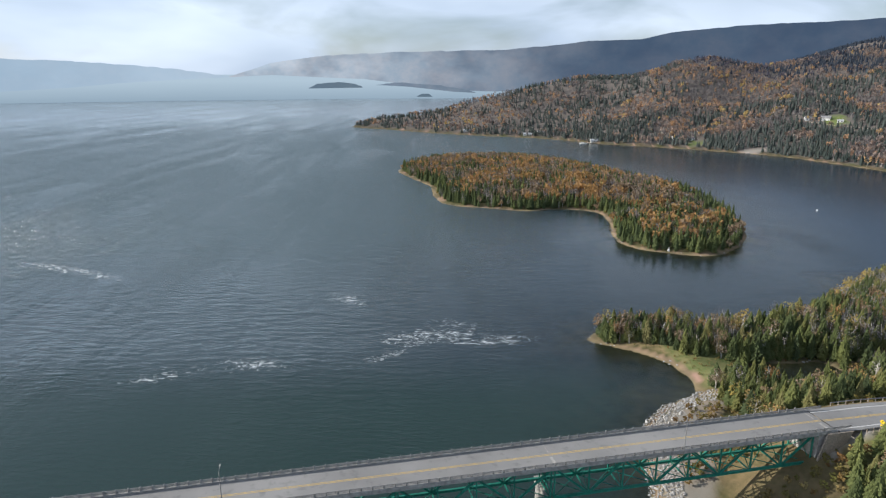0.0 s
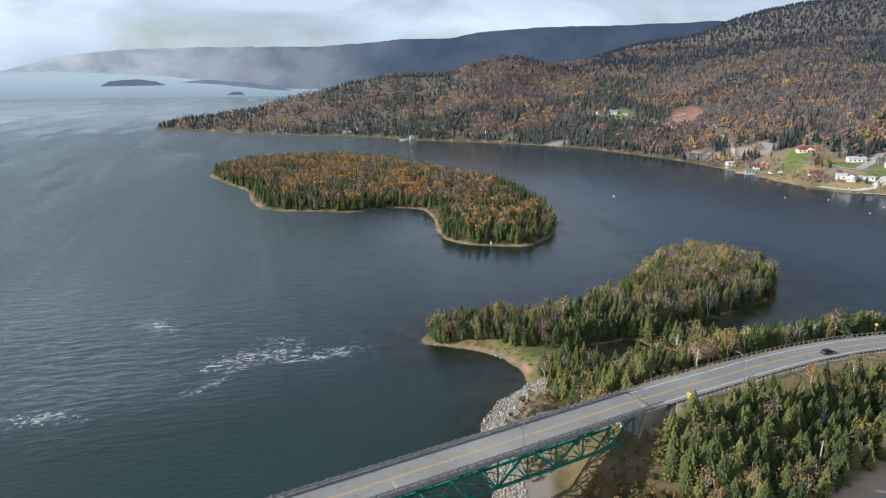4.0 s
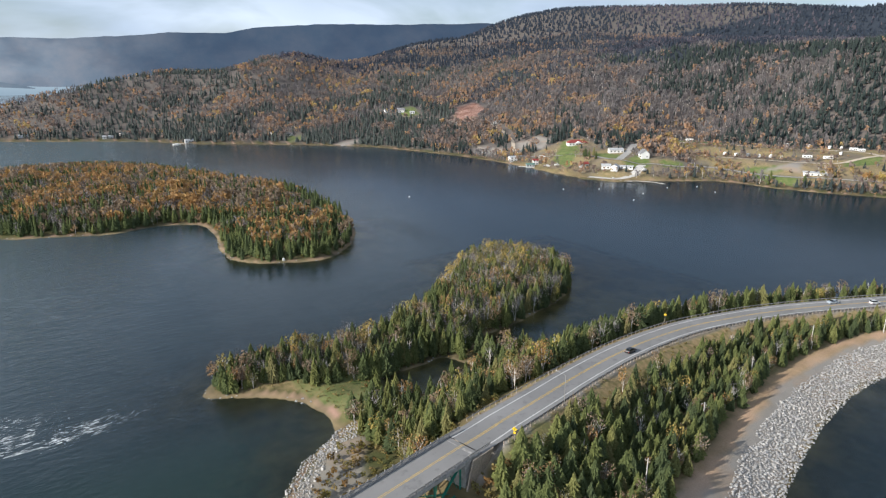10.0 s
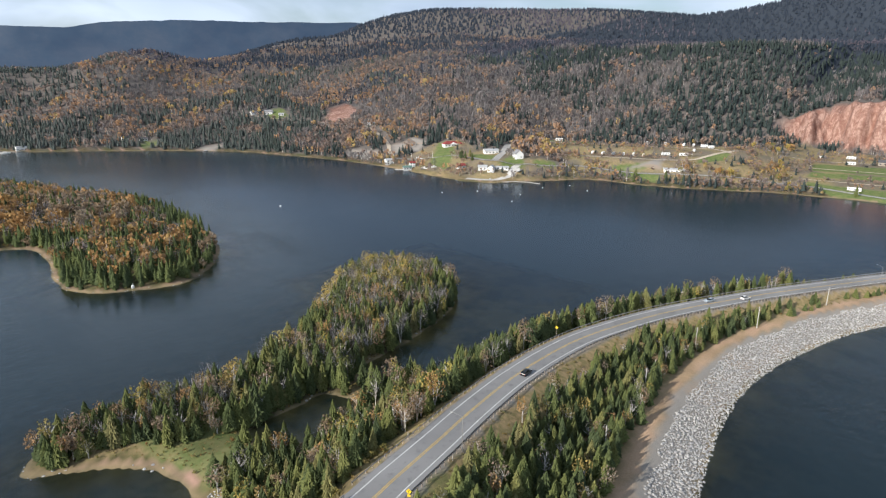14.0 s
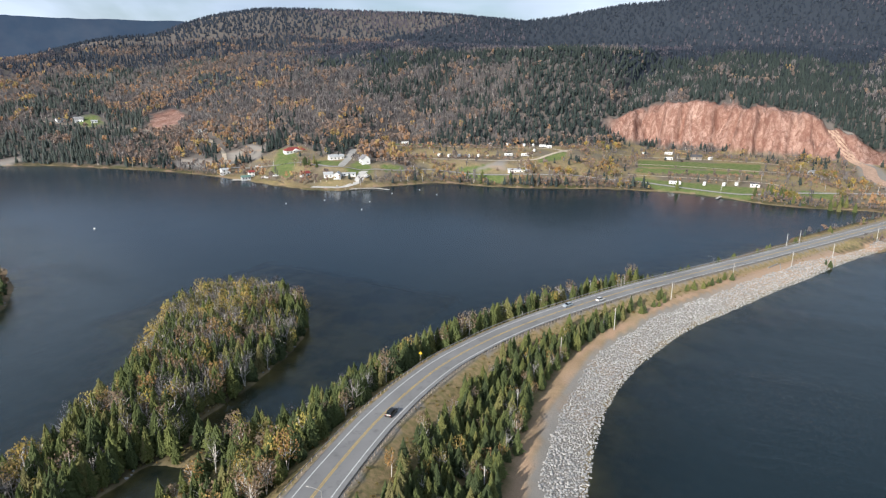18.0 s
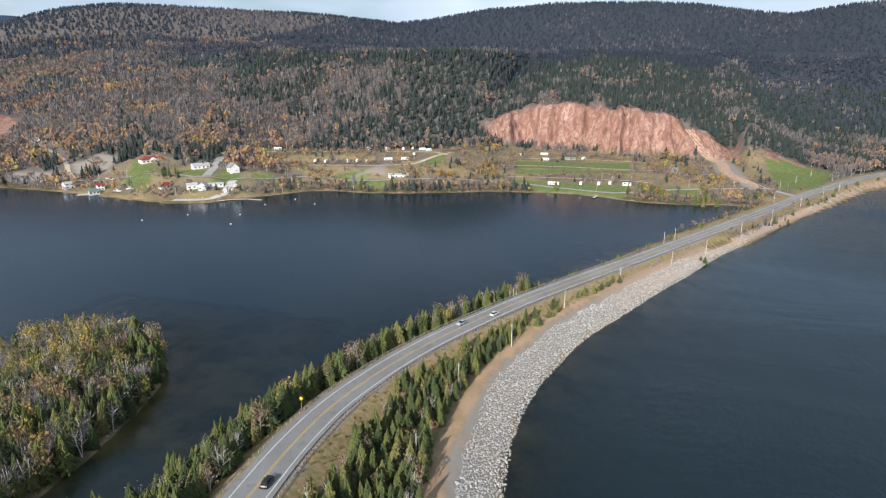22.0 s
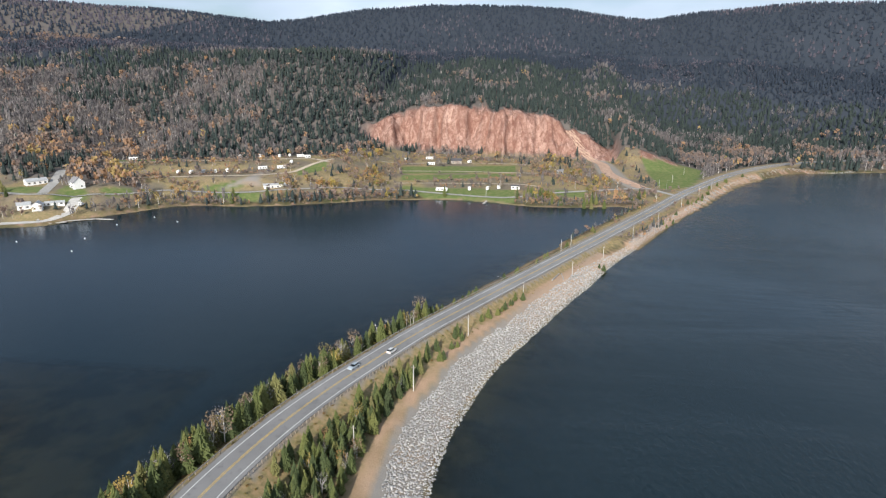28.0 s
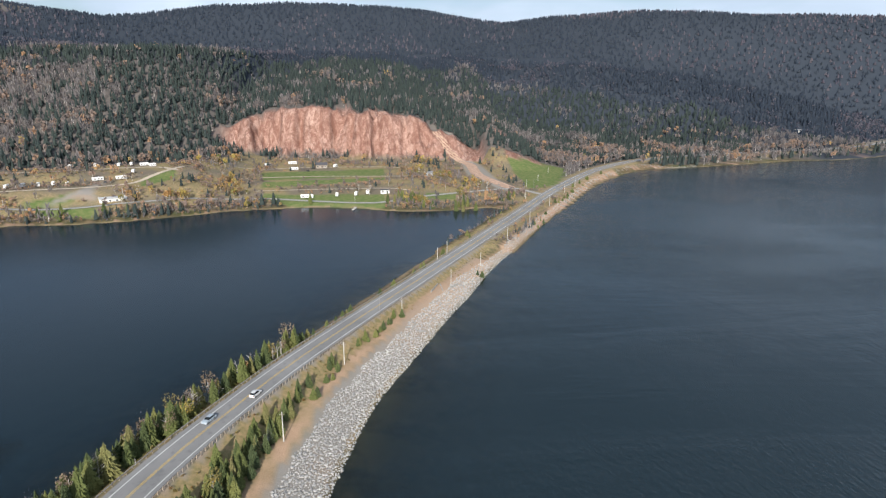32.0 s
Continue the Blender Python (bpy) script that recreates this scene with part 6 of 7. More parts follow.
def car(x, y, yaw, paint_c, name, label, tall=0.0):
    m = bpy.data.materials.new(name + "_paint")
    mat = material(name + "_paint", worn(paint_c, 0.3, 0.12, obj, 0.0), 0.3, 0.0, 0.6)
    e = thing("car", Matrix.Translation((x, y, float(road_z(x)) + 0.02)) @ Matrix.Rotation(radians(yaw), 4, "Z"), label, "car", "cars on the highway")
    bpy.data.materials.remove(m)
    bm = bmesh.new()
    prof = [(-2.25, 0.32), (-2.3, 0.75), (-2.15, 1.02 + tall * 0.5), (-1.2, 1.04 + tall * 0.4), (0.75, 1.0 + tall * 0.3), (1.9, 0.88 + tall * 0.3), (2.25, 0.70), (2.3, 0.36), (1.9, 0.26), (-1.9, 0.26)]
    ring = [[bm.verts.new((px, s * (0.90 if 0.3 < pz < 0.95 else 0.84), pz)) for px, pz in prof] for s in (-1, 1)]
    n = len(prof)
    for k in range(n):
        bm.faces.new((ring[0][k], ring[0][(k + 1) % n], ring[1][(k + 1) % n], ring[1][k]))
    bm.faces.new(ring[0][::-1])
    bm.faces.new(ring[1])
    bmesh.ops.recalc_face_normals(bm, faces=bm.faces)
    body = part("body", bm, mat, e)
    zt = 1.45 + tall
    bm = bmesh.new()
    lo = [(-2.0 - tall * 0.3, 0.98), (-1.5 - tall, zt), (0.15, zt), (0.95, 0.98)]
    rg = [[bm.verts.new((px, s * (0.80 if pz < 1.2 else 0.64), pz + tall * 0.1)) for px, pz in lo] for s in (-1, 1)]
    for k in range(4):
        bm.faces.new((rg[0][k], rg[0][(k + 1) % 4], rg[1][(k + 1) % 4], rg[1][k]))
    bm.faces.new(rg[0][::-1])
    bm.faces.new(rg[1])
    bmesh.ops.recalc_face_normals(bm, faces=bm.faces)
    part("glazing", bm, M["car_glass"], e)
    bm = bmesh.new()
    box(bm, 1.75 + tall, 1.28, 0.05, Matrix.Translation((-0.67 - tall * 0.45, 0, zt + 0.03 + tall * 0.1)), 0.02)
    part("roof", bm, mat, e)
    for px in (-1.4, 1.42):
        for s in (-1, 1):
            bm = bmesh.new()
            rod(bm, (px, s * 0.70, 0.33), (px, s * 0.92, 0.33), 0.33, 14)
            w_ = part("wheel", bm, M["tyre"], e)
            bm = bmesh.new()
            rod(bm, (px, s * 0.9, 0.33), (px, s * 0.935, 0.33), 0.2, 10)
            part("rim", bm, M["rim"], w_)
    for s in (-1, 1):
        bm = bmesh.new()
        box(bm, 0.1, 0.36, 0.14, Matrix.Translation((2.25, s * 0.62, 0.68)))
        part("headlight", bm, M["lamp_clear"], e)
        bm = bmesh.new()
        box(bm, 0.08, 0.3, 0.16, Matrix.Translation((-2.27, s * 0.66, 0.82)))
        part("tail_light", bm, M["lamp_red"], e)
        bm = bmesh.new()
        box(bm, 0.14, 0.2, 0.13, Matrix.Translation((0.7, s * 1.0, 1.02)), 0.02)
        part("mirror", bm, mat, e)


def on_road(x, lane):
    i = int(np.argmin(np.abs(road_line[:, 0] - x)))
    t = road_line[i + 1] - road_line[i - 1]
    t /= np.hypot(*t)
    p = road_line[i] + np.array([-t[1], t[0]]) * lane
    return p[0], p[1], math.degrees(math.atan2(t[1], t[0]))


for x, lane, flip, c, nm, lab, tl in ((171, -1.9, 0, (0.015, 0.015, 0.017), "black_car", "black sedan car driving on the highway", 0.0), (287, 2.0, 180, (0.36, 0.42, 0.48), "silver_car", "silver blue sedan car on the highway", 0.0), (304, -1.9, 0, (0.62, 0.62, 0.62), "white_car", "white hatchback car on the highway", 0.15)):
    cx, cy, ang = on_road(x, lane)
    car(cx, cy, ang + flip, c, nm, lab, tl)
# ---- the far shore: houses, marina, camping ground ----
M["siding"] = material("white_siding", worn((0.78, 0.78, 0.77), 0.5, 0.12), 0.7)
M["grey_siding"] = material("grey_siding", worn((0.5, 0.51, 0.52), 0.5, 0.15), 0.7)
M["roof_red"] = material("red_shingles", worn((0.26, 0.055, 0.05), 0.8, 0.3), 0.9)
M["roof_grey"] = material("grey_shingles", worn((0.24, 0.24, 0.25), 0.8, 0.3), 0.9)
M["roof_pale"] = material("pale_metal_roof", worn((0.55, 0.56, 0.57), 0.4, 0.2), 0.5, 0.3)
M["roof_dark"] = material("dark_shingles", worn((0.09, 0.09, 0.10), 0.8, 0.3), 0.9)
M["pane"] = material("window_glass", worn((0.03, 0.035, 0.04), 0.3, 0.2, obj, 0), 0.08, 0, 0.5)
M["dock_wood"] = material("bleached_dock_planks", worn((0.50, 0.48, 0.45), 0.6, 0.3), 0.9)
M["green_roof"] = material("green_metal_roof", worn((0.13, 0.22, 0.19), 0.5, 0.25), 0.6)
M["rv_white"] = material("white_gelcoat", worn((0.80, 0.80, 0.79), 0.3, 0.1), 0.4)
M["rv_stripe"] = material("grey_vinyl_stripe", worn((0.20, 0.21, 0.24), 0.5, 0.2), 0.5)


def facing(x, y, tx, ty):
    return math.degrees(math.atan2(ty - y, tx - x))


def house(x, y, yaw, L, W, H, R, wall, roof, label, hip=0.0, rows=(3,), porch=False, chimney=False, cat="house", name="house"):
    """A small building, long side along its own x, front towards -y."""
    cs = [(x + dx, y + dy) for dx in (-L / 3, L / 3) for dy in (-W / 3, W / 3)]
    z = min(height_at(a, b) for a, b in cs)
    e = thing(name, Matrix.Translation((x, y, z)) @ Matrix.Rotation(radians(yaw), 4, "Z"), label, cat)
    bm = bmesh.new()
    box(bm, L, W, H + 1.2, Matrix.Translation((0, 0, (H - 1.2) / 2 + 0.6)), 0.02)
    if not hip:
        for s in (-1, 1):
            a, b, c = (bm.verts.new(p) for p in ((s * L / 2, -W / 2, H + 0.55), (s * L / 2, W / 2, H + 0.55), (s * L / 2, 0, H + 0.55 + R)))
            bm.faces.new((a, b, c))
    part("wall", bm, wall, e)
    bm = bmesh.new()
    o, t = 0.45, 0.18
    zb = H + 0.45
    rl_ = L / 2 + o
    k = hip * W / 2
    pts = [(-rl_, -W / 2 - o, zb), (rl_, -W / 2 - o, zb), (rl_, W / 2 + o, zb), (-rl_, W / 2 + o, zb), (-rl_ + k, 0, zb + R + 0.3), (rl_ - k, 0, zb + R + 0.3)]
    lo = [bm.verts.new(p) for p in pts]
    hi = [bm.verts.new((p[0], p[1], p[2] + t)) for p in pts]
    for q in ((0, 1, 5, 4), (2, 3, 4, 5), (1, 2, 5), (3, 0, 4)):
        if len(q) == 4 or hip:
            bm.faces.new([hi[i] for i in q])
            bm.faces.new([lo[i] for i in q][::-1])
    for i, j in ((0, 1), (1, 2), (2, 3), (3, 0)) if hip else ((0, 1), (1, 5), (5, 2), (2, 3), (3, 4), (4, 0)):
        bm.faces.new((lo[i], lo[j], hi[j], hi[i]))
    bmesh.ops.recalc_face_normals(bm, faces=bm.faces)
    part("roof", bm, roof, e)

    def window(px, py, pz, ww, hh, side):
        bm = bmesh.new()
        m = Matrix.Translation((px, py, pz)) @ Matrix.Rotation(radians(side), 4, "Z")
        box(bm, ww + 0.24, 0.1, hh + 0.24, m, 0.02)
        w_ = part("window", bm, M["siding"], e)
        bm = bmesh.new()
        box(bm, ww, 0.06, hh, m @ Matrix.Translation((0, -0.05, 0)))
        part("pane", bm, M["pane"], w_)
    for j, cnt in enumerate(rows):
        for s in (-1, 1):
            for i in range(cnt):
                window(-L / 2 + L * (i + 0.5) / cnt, s * (W / 2 + 0.02), 1.9 + 2.6 * j, min(1.5, L / cnt * 0.5), 1.3, 0 if s < 0 else 180)
    if H > 2.4:
        for s in (-1, 1):
            window(s * (L / 2 + 0.02), W * 0.2, 1.9, 1.1, 1.2, 90 * s)
    bm = bmesh.new()
    box(bm, 1.0, 0.1, 2.05, Matrix.Translation((L * 0.12, -W / 2 - 0.03, 1.55)), 0.02)
    part("door", bm, M["grey_siding"], e)
    if porch:
        bm = bmesh.new()
        box(bm, L * 0.35, 2.4, 0.3, Matrix.Translation((0, -W / 2 - 1.2, H)))
        for i in (-1, 0, 1):
            box(bm, 0.25, 0.25, H, Matrix.Translation((i * L * 0.16, -W / 2 - 2.2, H / 2)))
        part("porch", bm, M["siding"], e)
        bm = bmesh.new()
        g = [bm.verts.new(p) for p in ((-L * 0.17, -W / 2 - 2.5, H + 0.6), (L * 0.17, -W / 2 - 2.5, H + 0.6), (0, -W / 2 - 2.5, H + 2.4), (-L * 0.17, 0, H + 0.6), (L * 0.17, 0, H + 0.6), (0, 0, H + 2.4))]
        for q in ((0, 1, 2), (0, 2, 5, 3), (1, 4, 5, 2), (0, 3, 4, 1)):
            bm.faces.new([g[i] for i in q])
        bmesh.ops.recalc_face_normals(bm, faces=bm.faces)
        part("gable", bm, M["siding"], e, "white porch gable")
    if chimney:
        bm = bmesh.new()
        box(bm, 0.6, 0.6, 1.6, Matrix.Translation((L * 0.2, 0, H + R + 0.8)), 0.03)
        part("chimney", bm, M["concrete"], e)
    return e


CAM = (60, 70)


def fronting(x, y, extra=0.0):
    """Yaw that turns a building's front to the camera's path across the lake."""
    return facing(x, y, *CAM) + 90 + extra


house(600, 568, fronting(600, 568, 20), 24, 11, 3.0, 3.0, M["siding"], M["roof_red"], "long white house with a red hipped roof on a lawn", 0.9, (6,), True)
house(586, 496, fronting(586, 496, 15), 16, 9, 2.9, 1.8, M["siding"], M["roof_pale"], "low white house with a pale roof", 0.0, (4,))
house(581, 454, fronting(581, 454, -70), 10, 9, 4.6, 4.0, M["siding"], M["roof_grey"], "white gabled house with a steep grey roof", 0.0, (3, 2), False, True)
house(590, 462, fronting(590, 462, -20), 6, 5, 2.6, 1.4, M["siding"], M["roof_grey"], "small white garage beside the gabled house", 0, (1,), cat="garage", name="garage")
house(524, 487, fronting(524, 487, 30), 9, 6, 2.8, 2.0, M["siding"], M["roof_red"], "small white boat shed with a dark red roof", 0, (2,), cat="shed", name="shed")
house(529, 461, fronting(529, 461), 9, 7, 3.0, 1.8, M["siding"], M["roof_pale"], "white marina shed with a pale roof", 0, (2,), cat="shed", name="shed")
house(531, 451, fronting(531, 451, 80), 9, 7, 3.8, 2.2, M["siding"], M["roof_pale"], "taller white marina shed", 0, (1,), cat="shed", name="shed")
house(543, 446, fronting(543, 446), 13, 5, 2.2, 0.8, M["siding"], M["roof_pale"], "long low white marina building", 0, (3,), cat="shed", name="shed")
house(518, 594, fronting(518, 594, 20), 9, 7, 4.6, 1.6, M["siding"], M["roof_pale"], "two-storey white boathouse by the water", 0, (2, 2), cat="house")
house(532, 645, fronting(532, 645), 5, 5, 3, 1.4, M["siding"], M["roof_pale"], "small white hut on the hillside", 0, (1,), cat="shed", name="shed")
house(636, 760, fronting(636, 760, 5), 14, 5, 2.6, 0.8, M["siding"], M["roof_pale"], "long white mobile home on the hillside", 0, (4,), cat="house")
house(588, 962, fronting(588, 962, -15), 13, 8, 3.6, 3.4, M["siding"], M["roof_grey"], "white gabled house in a hillside clearing", 0, (3,), False, True)
house(573, 984, fronting(573, 984, 20), 9, 7, 3, 2.4, M["siding"], M["roof_grey"], "white cottage in a hillside clearing", 0, (2,))
house(597, 940, fronting(597, 940), 8, 5, 2.4, 1.2, M["siding"], M["roof_pale"], "small white outbuilding in a hillside clearing", 0, (2,), cat="shed", name="shed")
house(386, 1024, fronting(386, 1024, 10), 15, 8, 3.2, 3.8, M["siding"], M["roof_dark"], "white gabled shore house with a dark roof", 0, (4,), False, True)
house(402, 1006, fronting(402, 1006, 5), 11, 7, 2.8, 1.6, M["siding"], M["roof_dark"], "low white shore cottage", 0, (3,))
house(262, 1074, fronting(262, 1074, 8), 13, 6, 4.0, 1.0, M["siding"], M["roof_pale"], "white boathouse at the water's edge", 0, (3,), cat="boathouse", name="boathouse")
house(50, 1286, fronting(50, 1286), 14, 7, 3, 1.6, M["siding"], M["roof_pale"], "pale shore cottage among trees", 0, (3,))
house(164, 1200, fronting(164, 1200), 16, 7, 3, 1.6, M["siding"], M["roof_pale"], "pale shore buildings among trees", 0, (3,))
house(190, 1205, fronting(190, 1205, 20), 12, 7, 3, 1.8, M["siding"], M["roof_grey"], "pale shore cottage in a clearing", 0, (3,))
house(642, 305, fronting(642, 305, 8), 20, 7, 3.0, 0.9, M["siding"], M["roof_pale"], "long white service building with dark windows", 0, (4,), cat="house")
house(822, 155, fronting(822, 155), 12, 8, 3.0, 2.2, M["timber"], M["roof_dark"], "dark brown camp house under trees", 0, (3,))
house(760, 38, fronting(760, 38, 30), 9, 6, 2.6, 1.6, M["grey_siding"], M["roof_grey"], "grey camp shed on a lawn", 0, (2,), cat="shed", name="shed")
house(686, 86, fronting(686, 86), 8, 4, 2.8, 0.5, M["siding"], M["roof_dark"], "white camp cabin by the shore road", 0, (2,), cat="cabin", name="cabin")
house(1120, -560, fronting(1120, -560), 12, 7, 3, 2, M["siding"], M["roof_grey"], "white house on the far shore", 0, (3,))
house(1160, -640, fronting(1160, -640), 12, 7, 3, 2, M["siding"], M["roof_grey"], "white house on the far shore", 0, (3,))


def trailer(x, y, yaw, L, label, H=2.7):
    z = height_at(x, y)
    e = thing("camper_trailer", Matrix.Translation((x, y, z)) @ Matrix.Rotation(radians(yaw), 4, "Z"), label, "camper trailer", "camper trailers on the terraces")
    bm = bmesh.new()
    box(bm, L, 2.5, H, Matrix.Translation((0, 0, 0.6 + H / 2)), 0.25)
    b = part("body", bm, M["rv_white"], e)
    for s in (-1, 1):
        bm = bmesh.new()
        box(bm, L * 0.86, 0.02, 0.35, Matrix.Translation((0, s * 1.256, 1.3)))
        part("stripe", bm, M["rv_stripe"], b)
        for px in (-L * 0.28, L * 0.05, L * 0.3):
            bm = bmesh.new()
            box(bm, L * 0.15, 0.04, 0.75, Matrix.Translation((px, s * 1.26, 2.15)), 0.01)
            part("window", bm, M["pane"], e)
    for px in (-0.5, 0.5):
        for s in (-1, 1):
            bm = bmesh.new()
            rod(bm, (px, s * 1.0, 0.36), (px, s * 1.27, 0.36), 0.36, 10)
            part("wheel", bm, M["tyre"], e)
    bm = bmesh.new()
    beam(bm, (L / 2, 0, 0.55), (L / 2 + 1.1, 0, 0.5), 0.2, 0.14)
    part("hitch", bm, M["black"], e)
    bm = bmesh.new()
    box(bm, 0.9, 0.7, 0.3, Matrix.Translation((L * 0.1, 0, 0.6 + H + 0.12)), 0.05)
    part("roof_vent", bm, M["rv_white"], e)


for x, y, L, tw in TR:
    trailer(x, y, fronting(x, y) + 90 - tw if tw < 45 else fronting(x, y) + 75 - tw, L, "white camper trailer parked on a grassy terrace" if x > 655 else "white camper trailer parked beside a dirt lane", 2.9)
for x, y, c, nm, lab in ((714, 458, (0.05, 0.06, 0.07), "dark_parked_car", "dark car parked on the camping terrace"), (523, 474, (0.03, 0.03, 0.035), "black_parked_car", "black car parked at the marina"), (520, 478, (0.05, 0.05, 0.06), "grey_parked_car", "dark grey car parked at the marina"), (690, 330, (0.10, 0.11, 0.13), "blue_parked_car", "dark car parked beside a camper"), (800, 168, (0.06, 0.06, 0.06), "grey_camp_car", "dark car parked in the camping ground")):
    k = len(bpy.data.objects)
    car(x, y, 40, c, nm, lab, 0.2)
    ob = [o for o in bpy.data.objects if o.name.startswith("car") and o.parent is None][-1]
    ob.location.z = height_at(x, y) + 0.02


# marina: wharves, floating house, boats, buoys
def dock(pts, wd, label, posts=True):
    e = thing("dock", Matrix(), label, "dock", "docks at the marina")
    ln = [Vector((*p, 0.75)) for p in pts]
    for a, b in zip(ln[:-1], ln[1:]):
        bm = bmesh.new()
        d = b - a
        m = Matrix.Translation((a + b) / 2) @ Matrix.Rotation(math.atan2(d.y, d.x), 4, "Z")
        box(bm, d.length + wd * 0.5, wd, 0.25, m, 0.03)
        part("decking", bm, M["dock_wood"], e)
        if posts:
            k = max(2, int(d.length / 6))
            for i in range(k):
                p = a.lerp(b, (i + 0.5) / k)
                for s in (-1, 1):
                    q = p + Vector((-d.y, d.x, 0)).normalized() * s * wd * 0.45
                    bm = bmesh.new()
                    rod(bm, (q.x, q.y, -2.5), (q.x, q.y, 1.2), 0.15, 6)
                    part("pile", bm, M["timber"], e)


dock([(521, 421), (531, 404), (530, 390)], 2.6, "long pale wooden finger dock bent at its end")
dock([(500, 464), (502, 453)], 5.0, "pale wooden wharf at the marina")
dock([(505, 452), (511, 436), (519, 421)], 7.5, "pale wooden wharf along the marina shore")
dock([(500, 562), (514, 541)], 7.0, "wide floating wharf with pale edges")
dock([(646, 111), (634, 113)], 2.0, "small wooden jetty on the shore")
dock([(268, 1066), (254, 1064), (240, 1072)], 3.0, "wooden wharf beside the boathouse")
dock([(452, 902), (438, 890)], 4.0, "pale wooden slipway wharf")
house(507, 552, fronting(507, 552, 10), 9, 6, 2.6, 1.4, M["grey_siding"], M["green_roof"], "floating boathouse with a grey-green roof", 0, (3,), cat="boathouse", name="boathouse").location.z = 0.6
house(516, 553, fronting(516, 553, 10), 6, 5, 4.6, 1.4, M["siding"], M["roof_red"], "small two-storey wharf house with a red roof", 0, (2, 2), cat="house")


def boat(x, y, yaw, L, z, label):
    e = thing("boat", Matrix.Translation((x, y, z)) @ Matrix.Rotation(radians(yaw), 4, "Z"), label, "boat", "boats at the marina")
    bm = bmesh.new()
    secs = [(-0.5, 0.30, 0.0), (-0.2, 0.34, 0.0), (0.15, 0.32, 0.03), (0.38, 0.18, 0.10), (0.52, 0.01, 0.2)]
    rings = []
    for sx, wy_, up in secs:
        rings.append([bm.verts.new(p) for p in ((sx * L, -wy_ * L * 0.5, 1.2 + up * 2.5), (sx * L, -wy_ * L * 0.32, 0.25 + up), (sx * L, 0, 0.0 + up * 2), (sx * L, wy_ * L * 0.32, 0.25 + up), (sx * L, wy_ * L * 0.5, 1.2 + up * 2.5))])
    for a, b in zip(rings[:-1], rings[1:]):
        for i in range(4):
            bm.faces.new((a[i], a[i + 1], b[i + 1], b[i]))
        bm.faces.new((a[4], a[0], b[0], b[4]))
    bm.faces.new(rings[0])
    bmesh.ops.recalc_face_normals(bm, faces=bm.faces)
    part("hull", bm, M["rv_white"], e)
    bm = bmesh.new()
    box(bm, L * 0.34, L * 0.24, 1.3, Matrix.Translation((-L * 0.02, 0, 1.9)), 0.2)
    c = part("cabin", bm, M["rv_white"], e)
    bm = bmesh.new()
    box(bm, L * 0.345, L * 0.245, 0.4, Matrix.Translation((-L * 0.02, 0, 2.1)))
    part("window", bm, M["pane"], c)
    bm = bmesh.new()
    rod(bm, (-L * 0.08, 0, 2.4), (-L * 0.1, 0, 4.2), 0.06, 6)
    part("mast", bm, M["galvanised"], e)


boat(548, 428, 200, 11, height_at(548, 428) + 0.3, "white motor cruiser on land at the marina")
boat(512, 530, 120, 7, height_at(512, 530) + 0.1, "small white boat drawn up on shore")
boat(517, 520, 150, 6, height_at(517, 520) + 0.1, "small white boat drawn up on shore")
boat(240, 1062, 150, 12, -0.4, "white fishing boat moored at a wharf")
boat(516, 440, 60, 7, -0.3, "white motor boat moored at the wharf")
boat(549, 575, 100, 9, height_at(549, 575) + 0.1, "long white boat on a trailer")
BUOYS = [(298, 481), (433, 429), (460, 410), (474, 372), (443, 358), (516, 377), (531, 338), (545, 365)]
for i, (x, y) in enumerate(BUOYS):
    e = thing("mooring_buoy", Matrix.Translation((x, y, 0)), "white mooring buoy floating on the lake", "buoy", "mooring buoys")
    bm = bmesh.new()
    bmesh.ops.create_uvsphere(bm, u_segments=10, v_segments=7, radius=0.75 if i == 0 else 0.5, matrix=Matrix.Translation((0, 0, 0.25)))
    part("float", bm, M["rv_white"], e)
    bm = bmesh.new()
    rod(bm, (0, 0, 0.7), (0, 0, 1.15), 0.06, 6)
    part("ring_stem", bm, M["galvanised"], e)
e = thing("navigation_marker", Matrix.Translation((136.5, 359, height_at(136.5, 359))), "small white navigation hut on the island shore", "marker")
bm = bmesh.new()
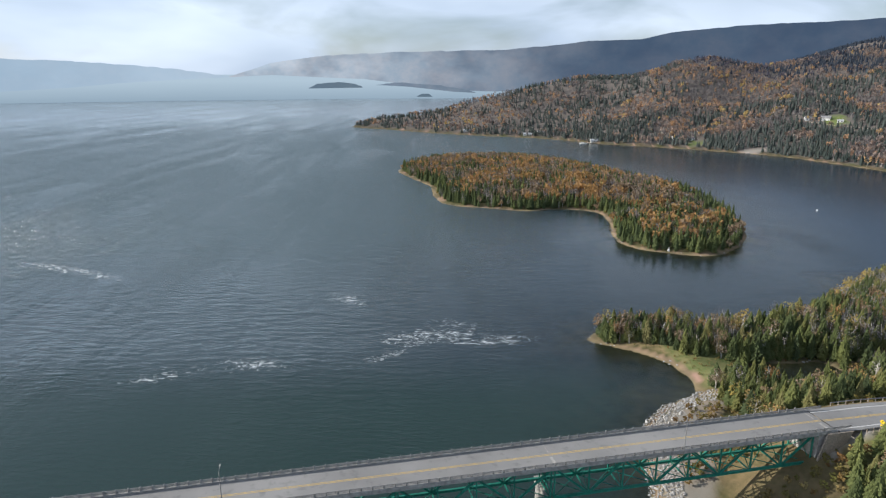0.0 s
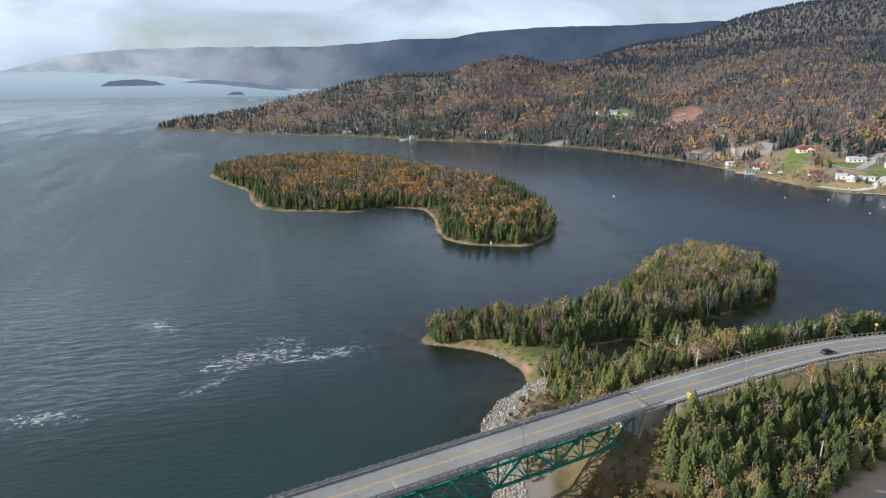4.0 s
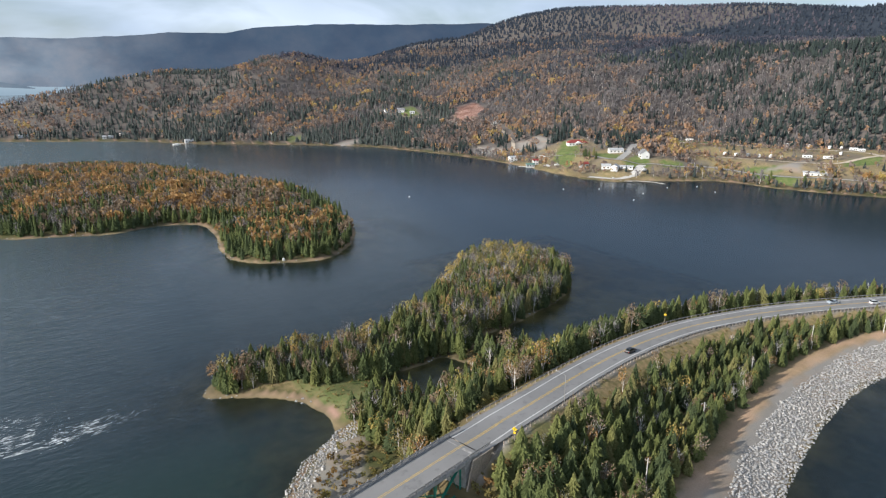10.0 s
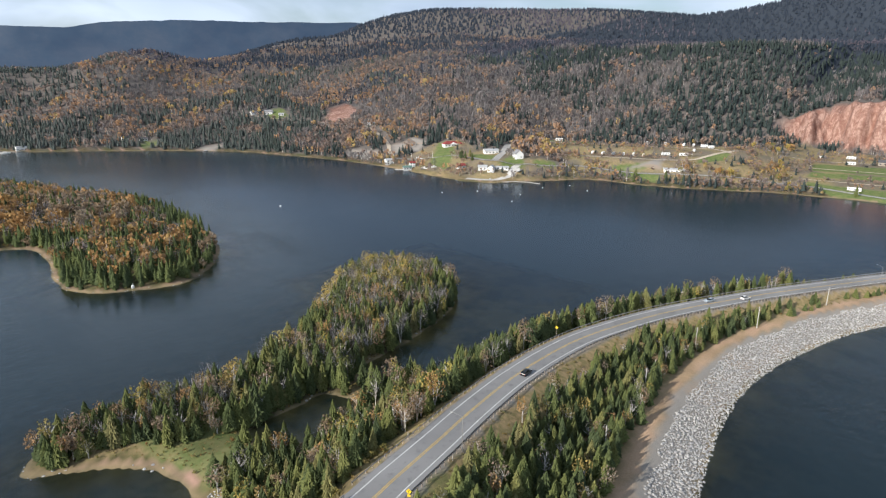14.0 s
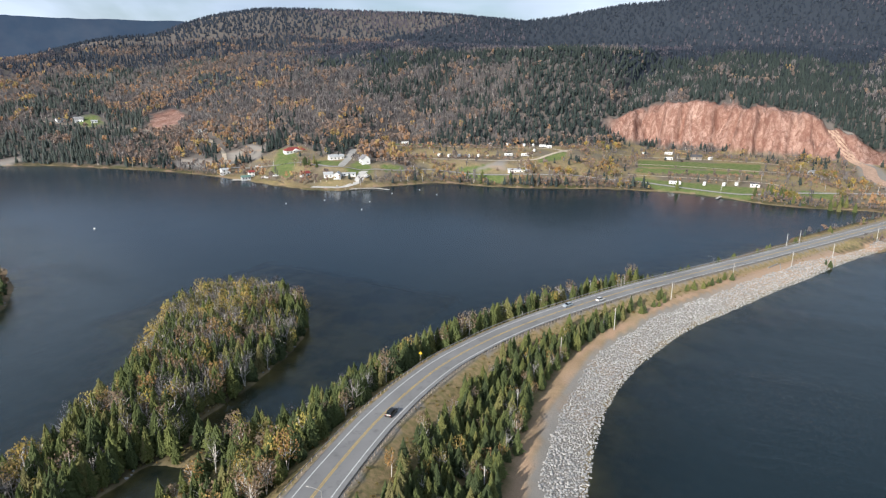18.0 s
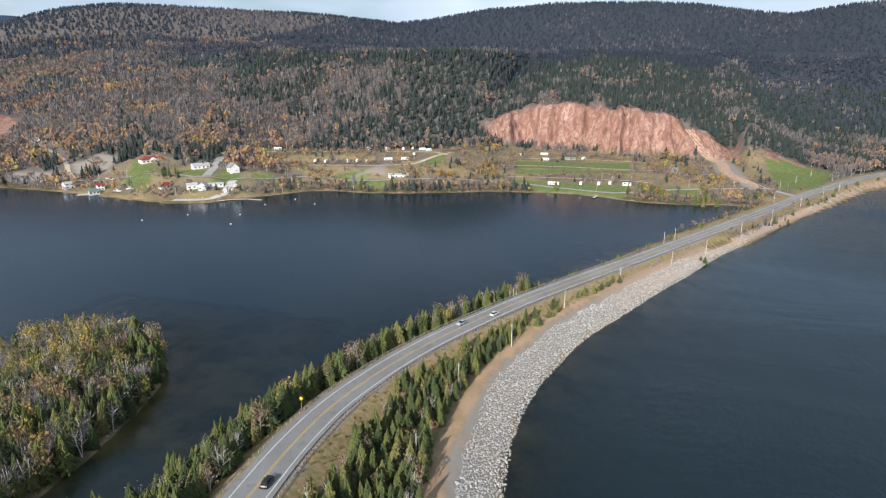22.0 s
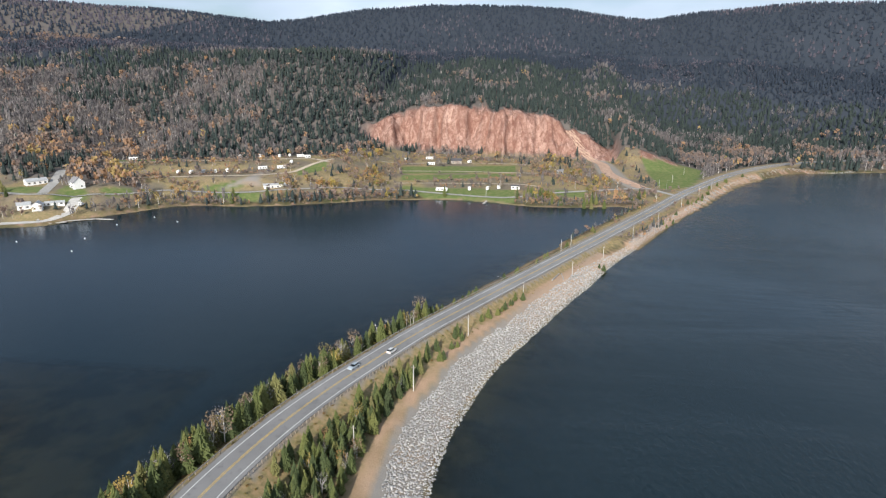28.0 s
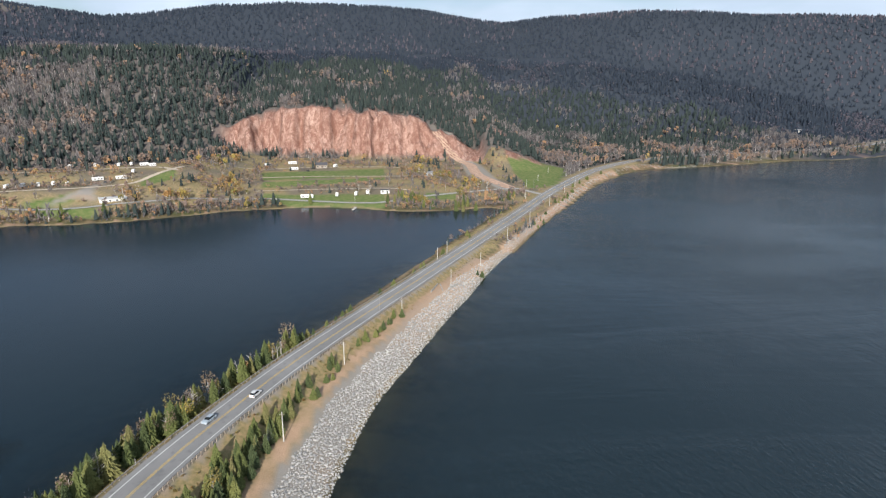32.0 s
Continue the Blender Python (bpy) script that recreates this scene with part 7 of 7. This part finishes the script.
box(bm, 1.1, 1.1, 1.5, Matrix.Translation((0, 0, 0.6)), 0.05)
part("hut", bm, M["siding"], e)
bm = bmesh.new()
rod(bm, (0, 0, 1.3), (0, 0, 2.4), 0.08, 6)
part("mast", bm, M["siding"], e)
# pull-off barriers beside the causeway
for a, b in (((421.5, 60.5), (411, 60)), ((417, 55.5), (424, 51)), ((408, 66), (422, 61.5))):
    e = thing("concrete_barrier", Matrix(), "low pale concrete barrier at the roadside pull-off", "barrier", "pull-off barriers")
    bm = bmesh.new()
    za, zb_ = height_at(*a), height_at(*b)
    beam(bm, (*a, za + 0.35), (*b, zb_ + 0.35), 0.45, 0.7)
    part("block", bm, M["concrete"], e)
# hedges of autumn shrubs on the terraces
r = np.random.RandomState(77)
HEDGES = [((624, 350), (640, 440), 70), ((650, 420), (682, 330), 60), ((690, 480), (735, 350), 80), ((600, 380), (612, 300), 60), ((615, 290), (655, 200), 80), ((660, 240), (720, 230), 40), ((705, 200), (730, 90), 26), ((650, 90), (640, 40), 40), ((700, 20), (760, 60), 60), ((640, -5), (690, -40), 40), ((780, 225), (830, 210), 30), ((545, 600), (600, 640), 50), ((500, 610), (520, 700), 80), ((590, 400), (625, 460), 50), ((690, 240), (760, 270), 60), ((760, 290), (860, 270), 70), ((836, 70), (850, 180), 40)]
hx, hy = [], []
for (ax_, ay_), (bx_, by_), cnt in HEDGES:
    cnt = cnt * 2
    u = r.rand(cnt)
    hx.append(ax_ + (bx_ - ax_) * u + r.randn(cnt) * 4)
    hy.append(ay_ + (by_ - ay_) * u + r.randn(cnt) * 4)
hx, hy = np.concatenate(hx), np.concatenate(hy)
ok = (lookup(hx, hy)(g_d) > 2) & (lookup(hx, hy)(lawn) < 0.3)
hx, hy = hx[ok], hy[ok]
hz = lookup(hx, hy)(gz)
hh = 1.5 + 4.0 * r.rand(len(hx)) ** 2
forest("autumn_hedge", LEAF_FAR, hx, hy, hz - 0.4, hh, hh * 1.1, M["autumn_far"], "orange and brown autumn shrubs between the terraces", "shrubs", 11)
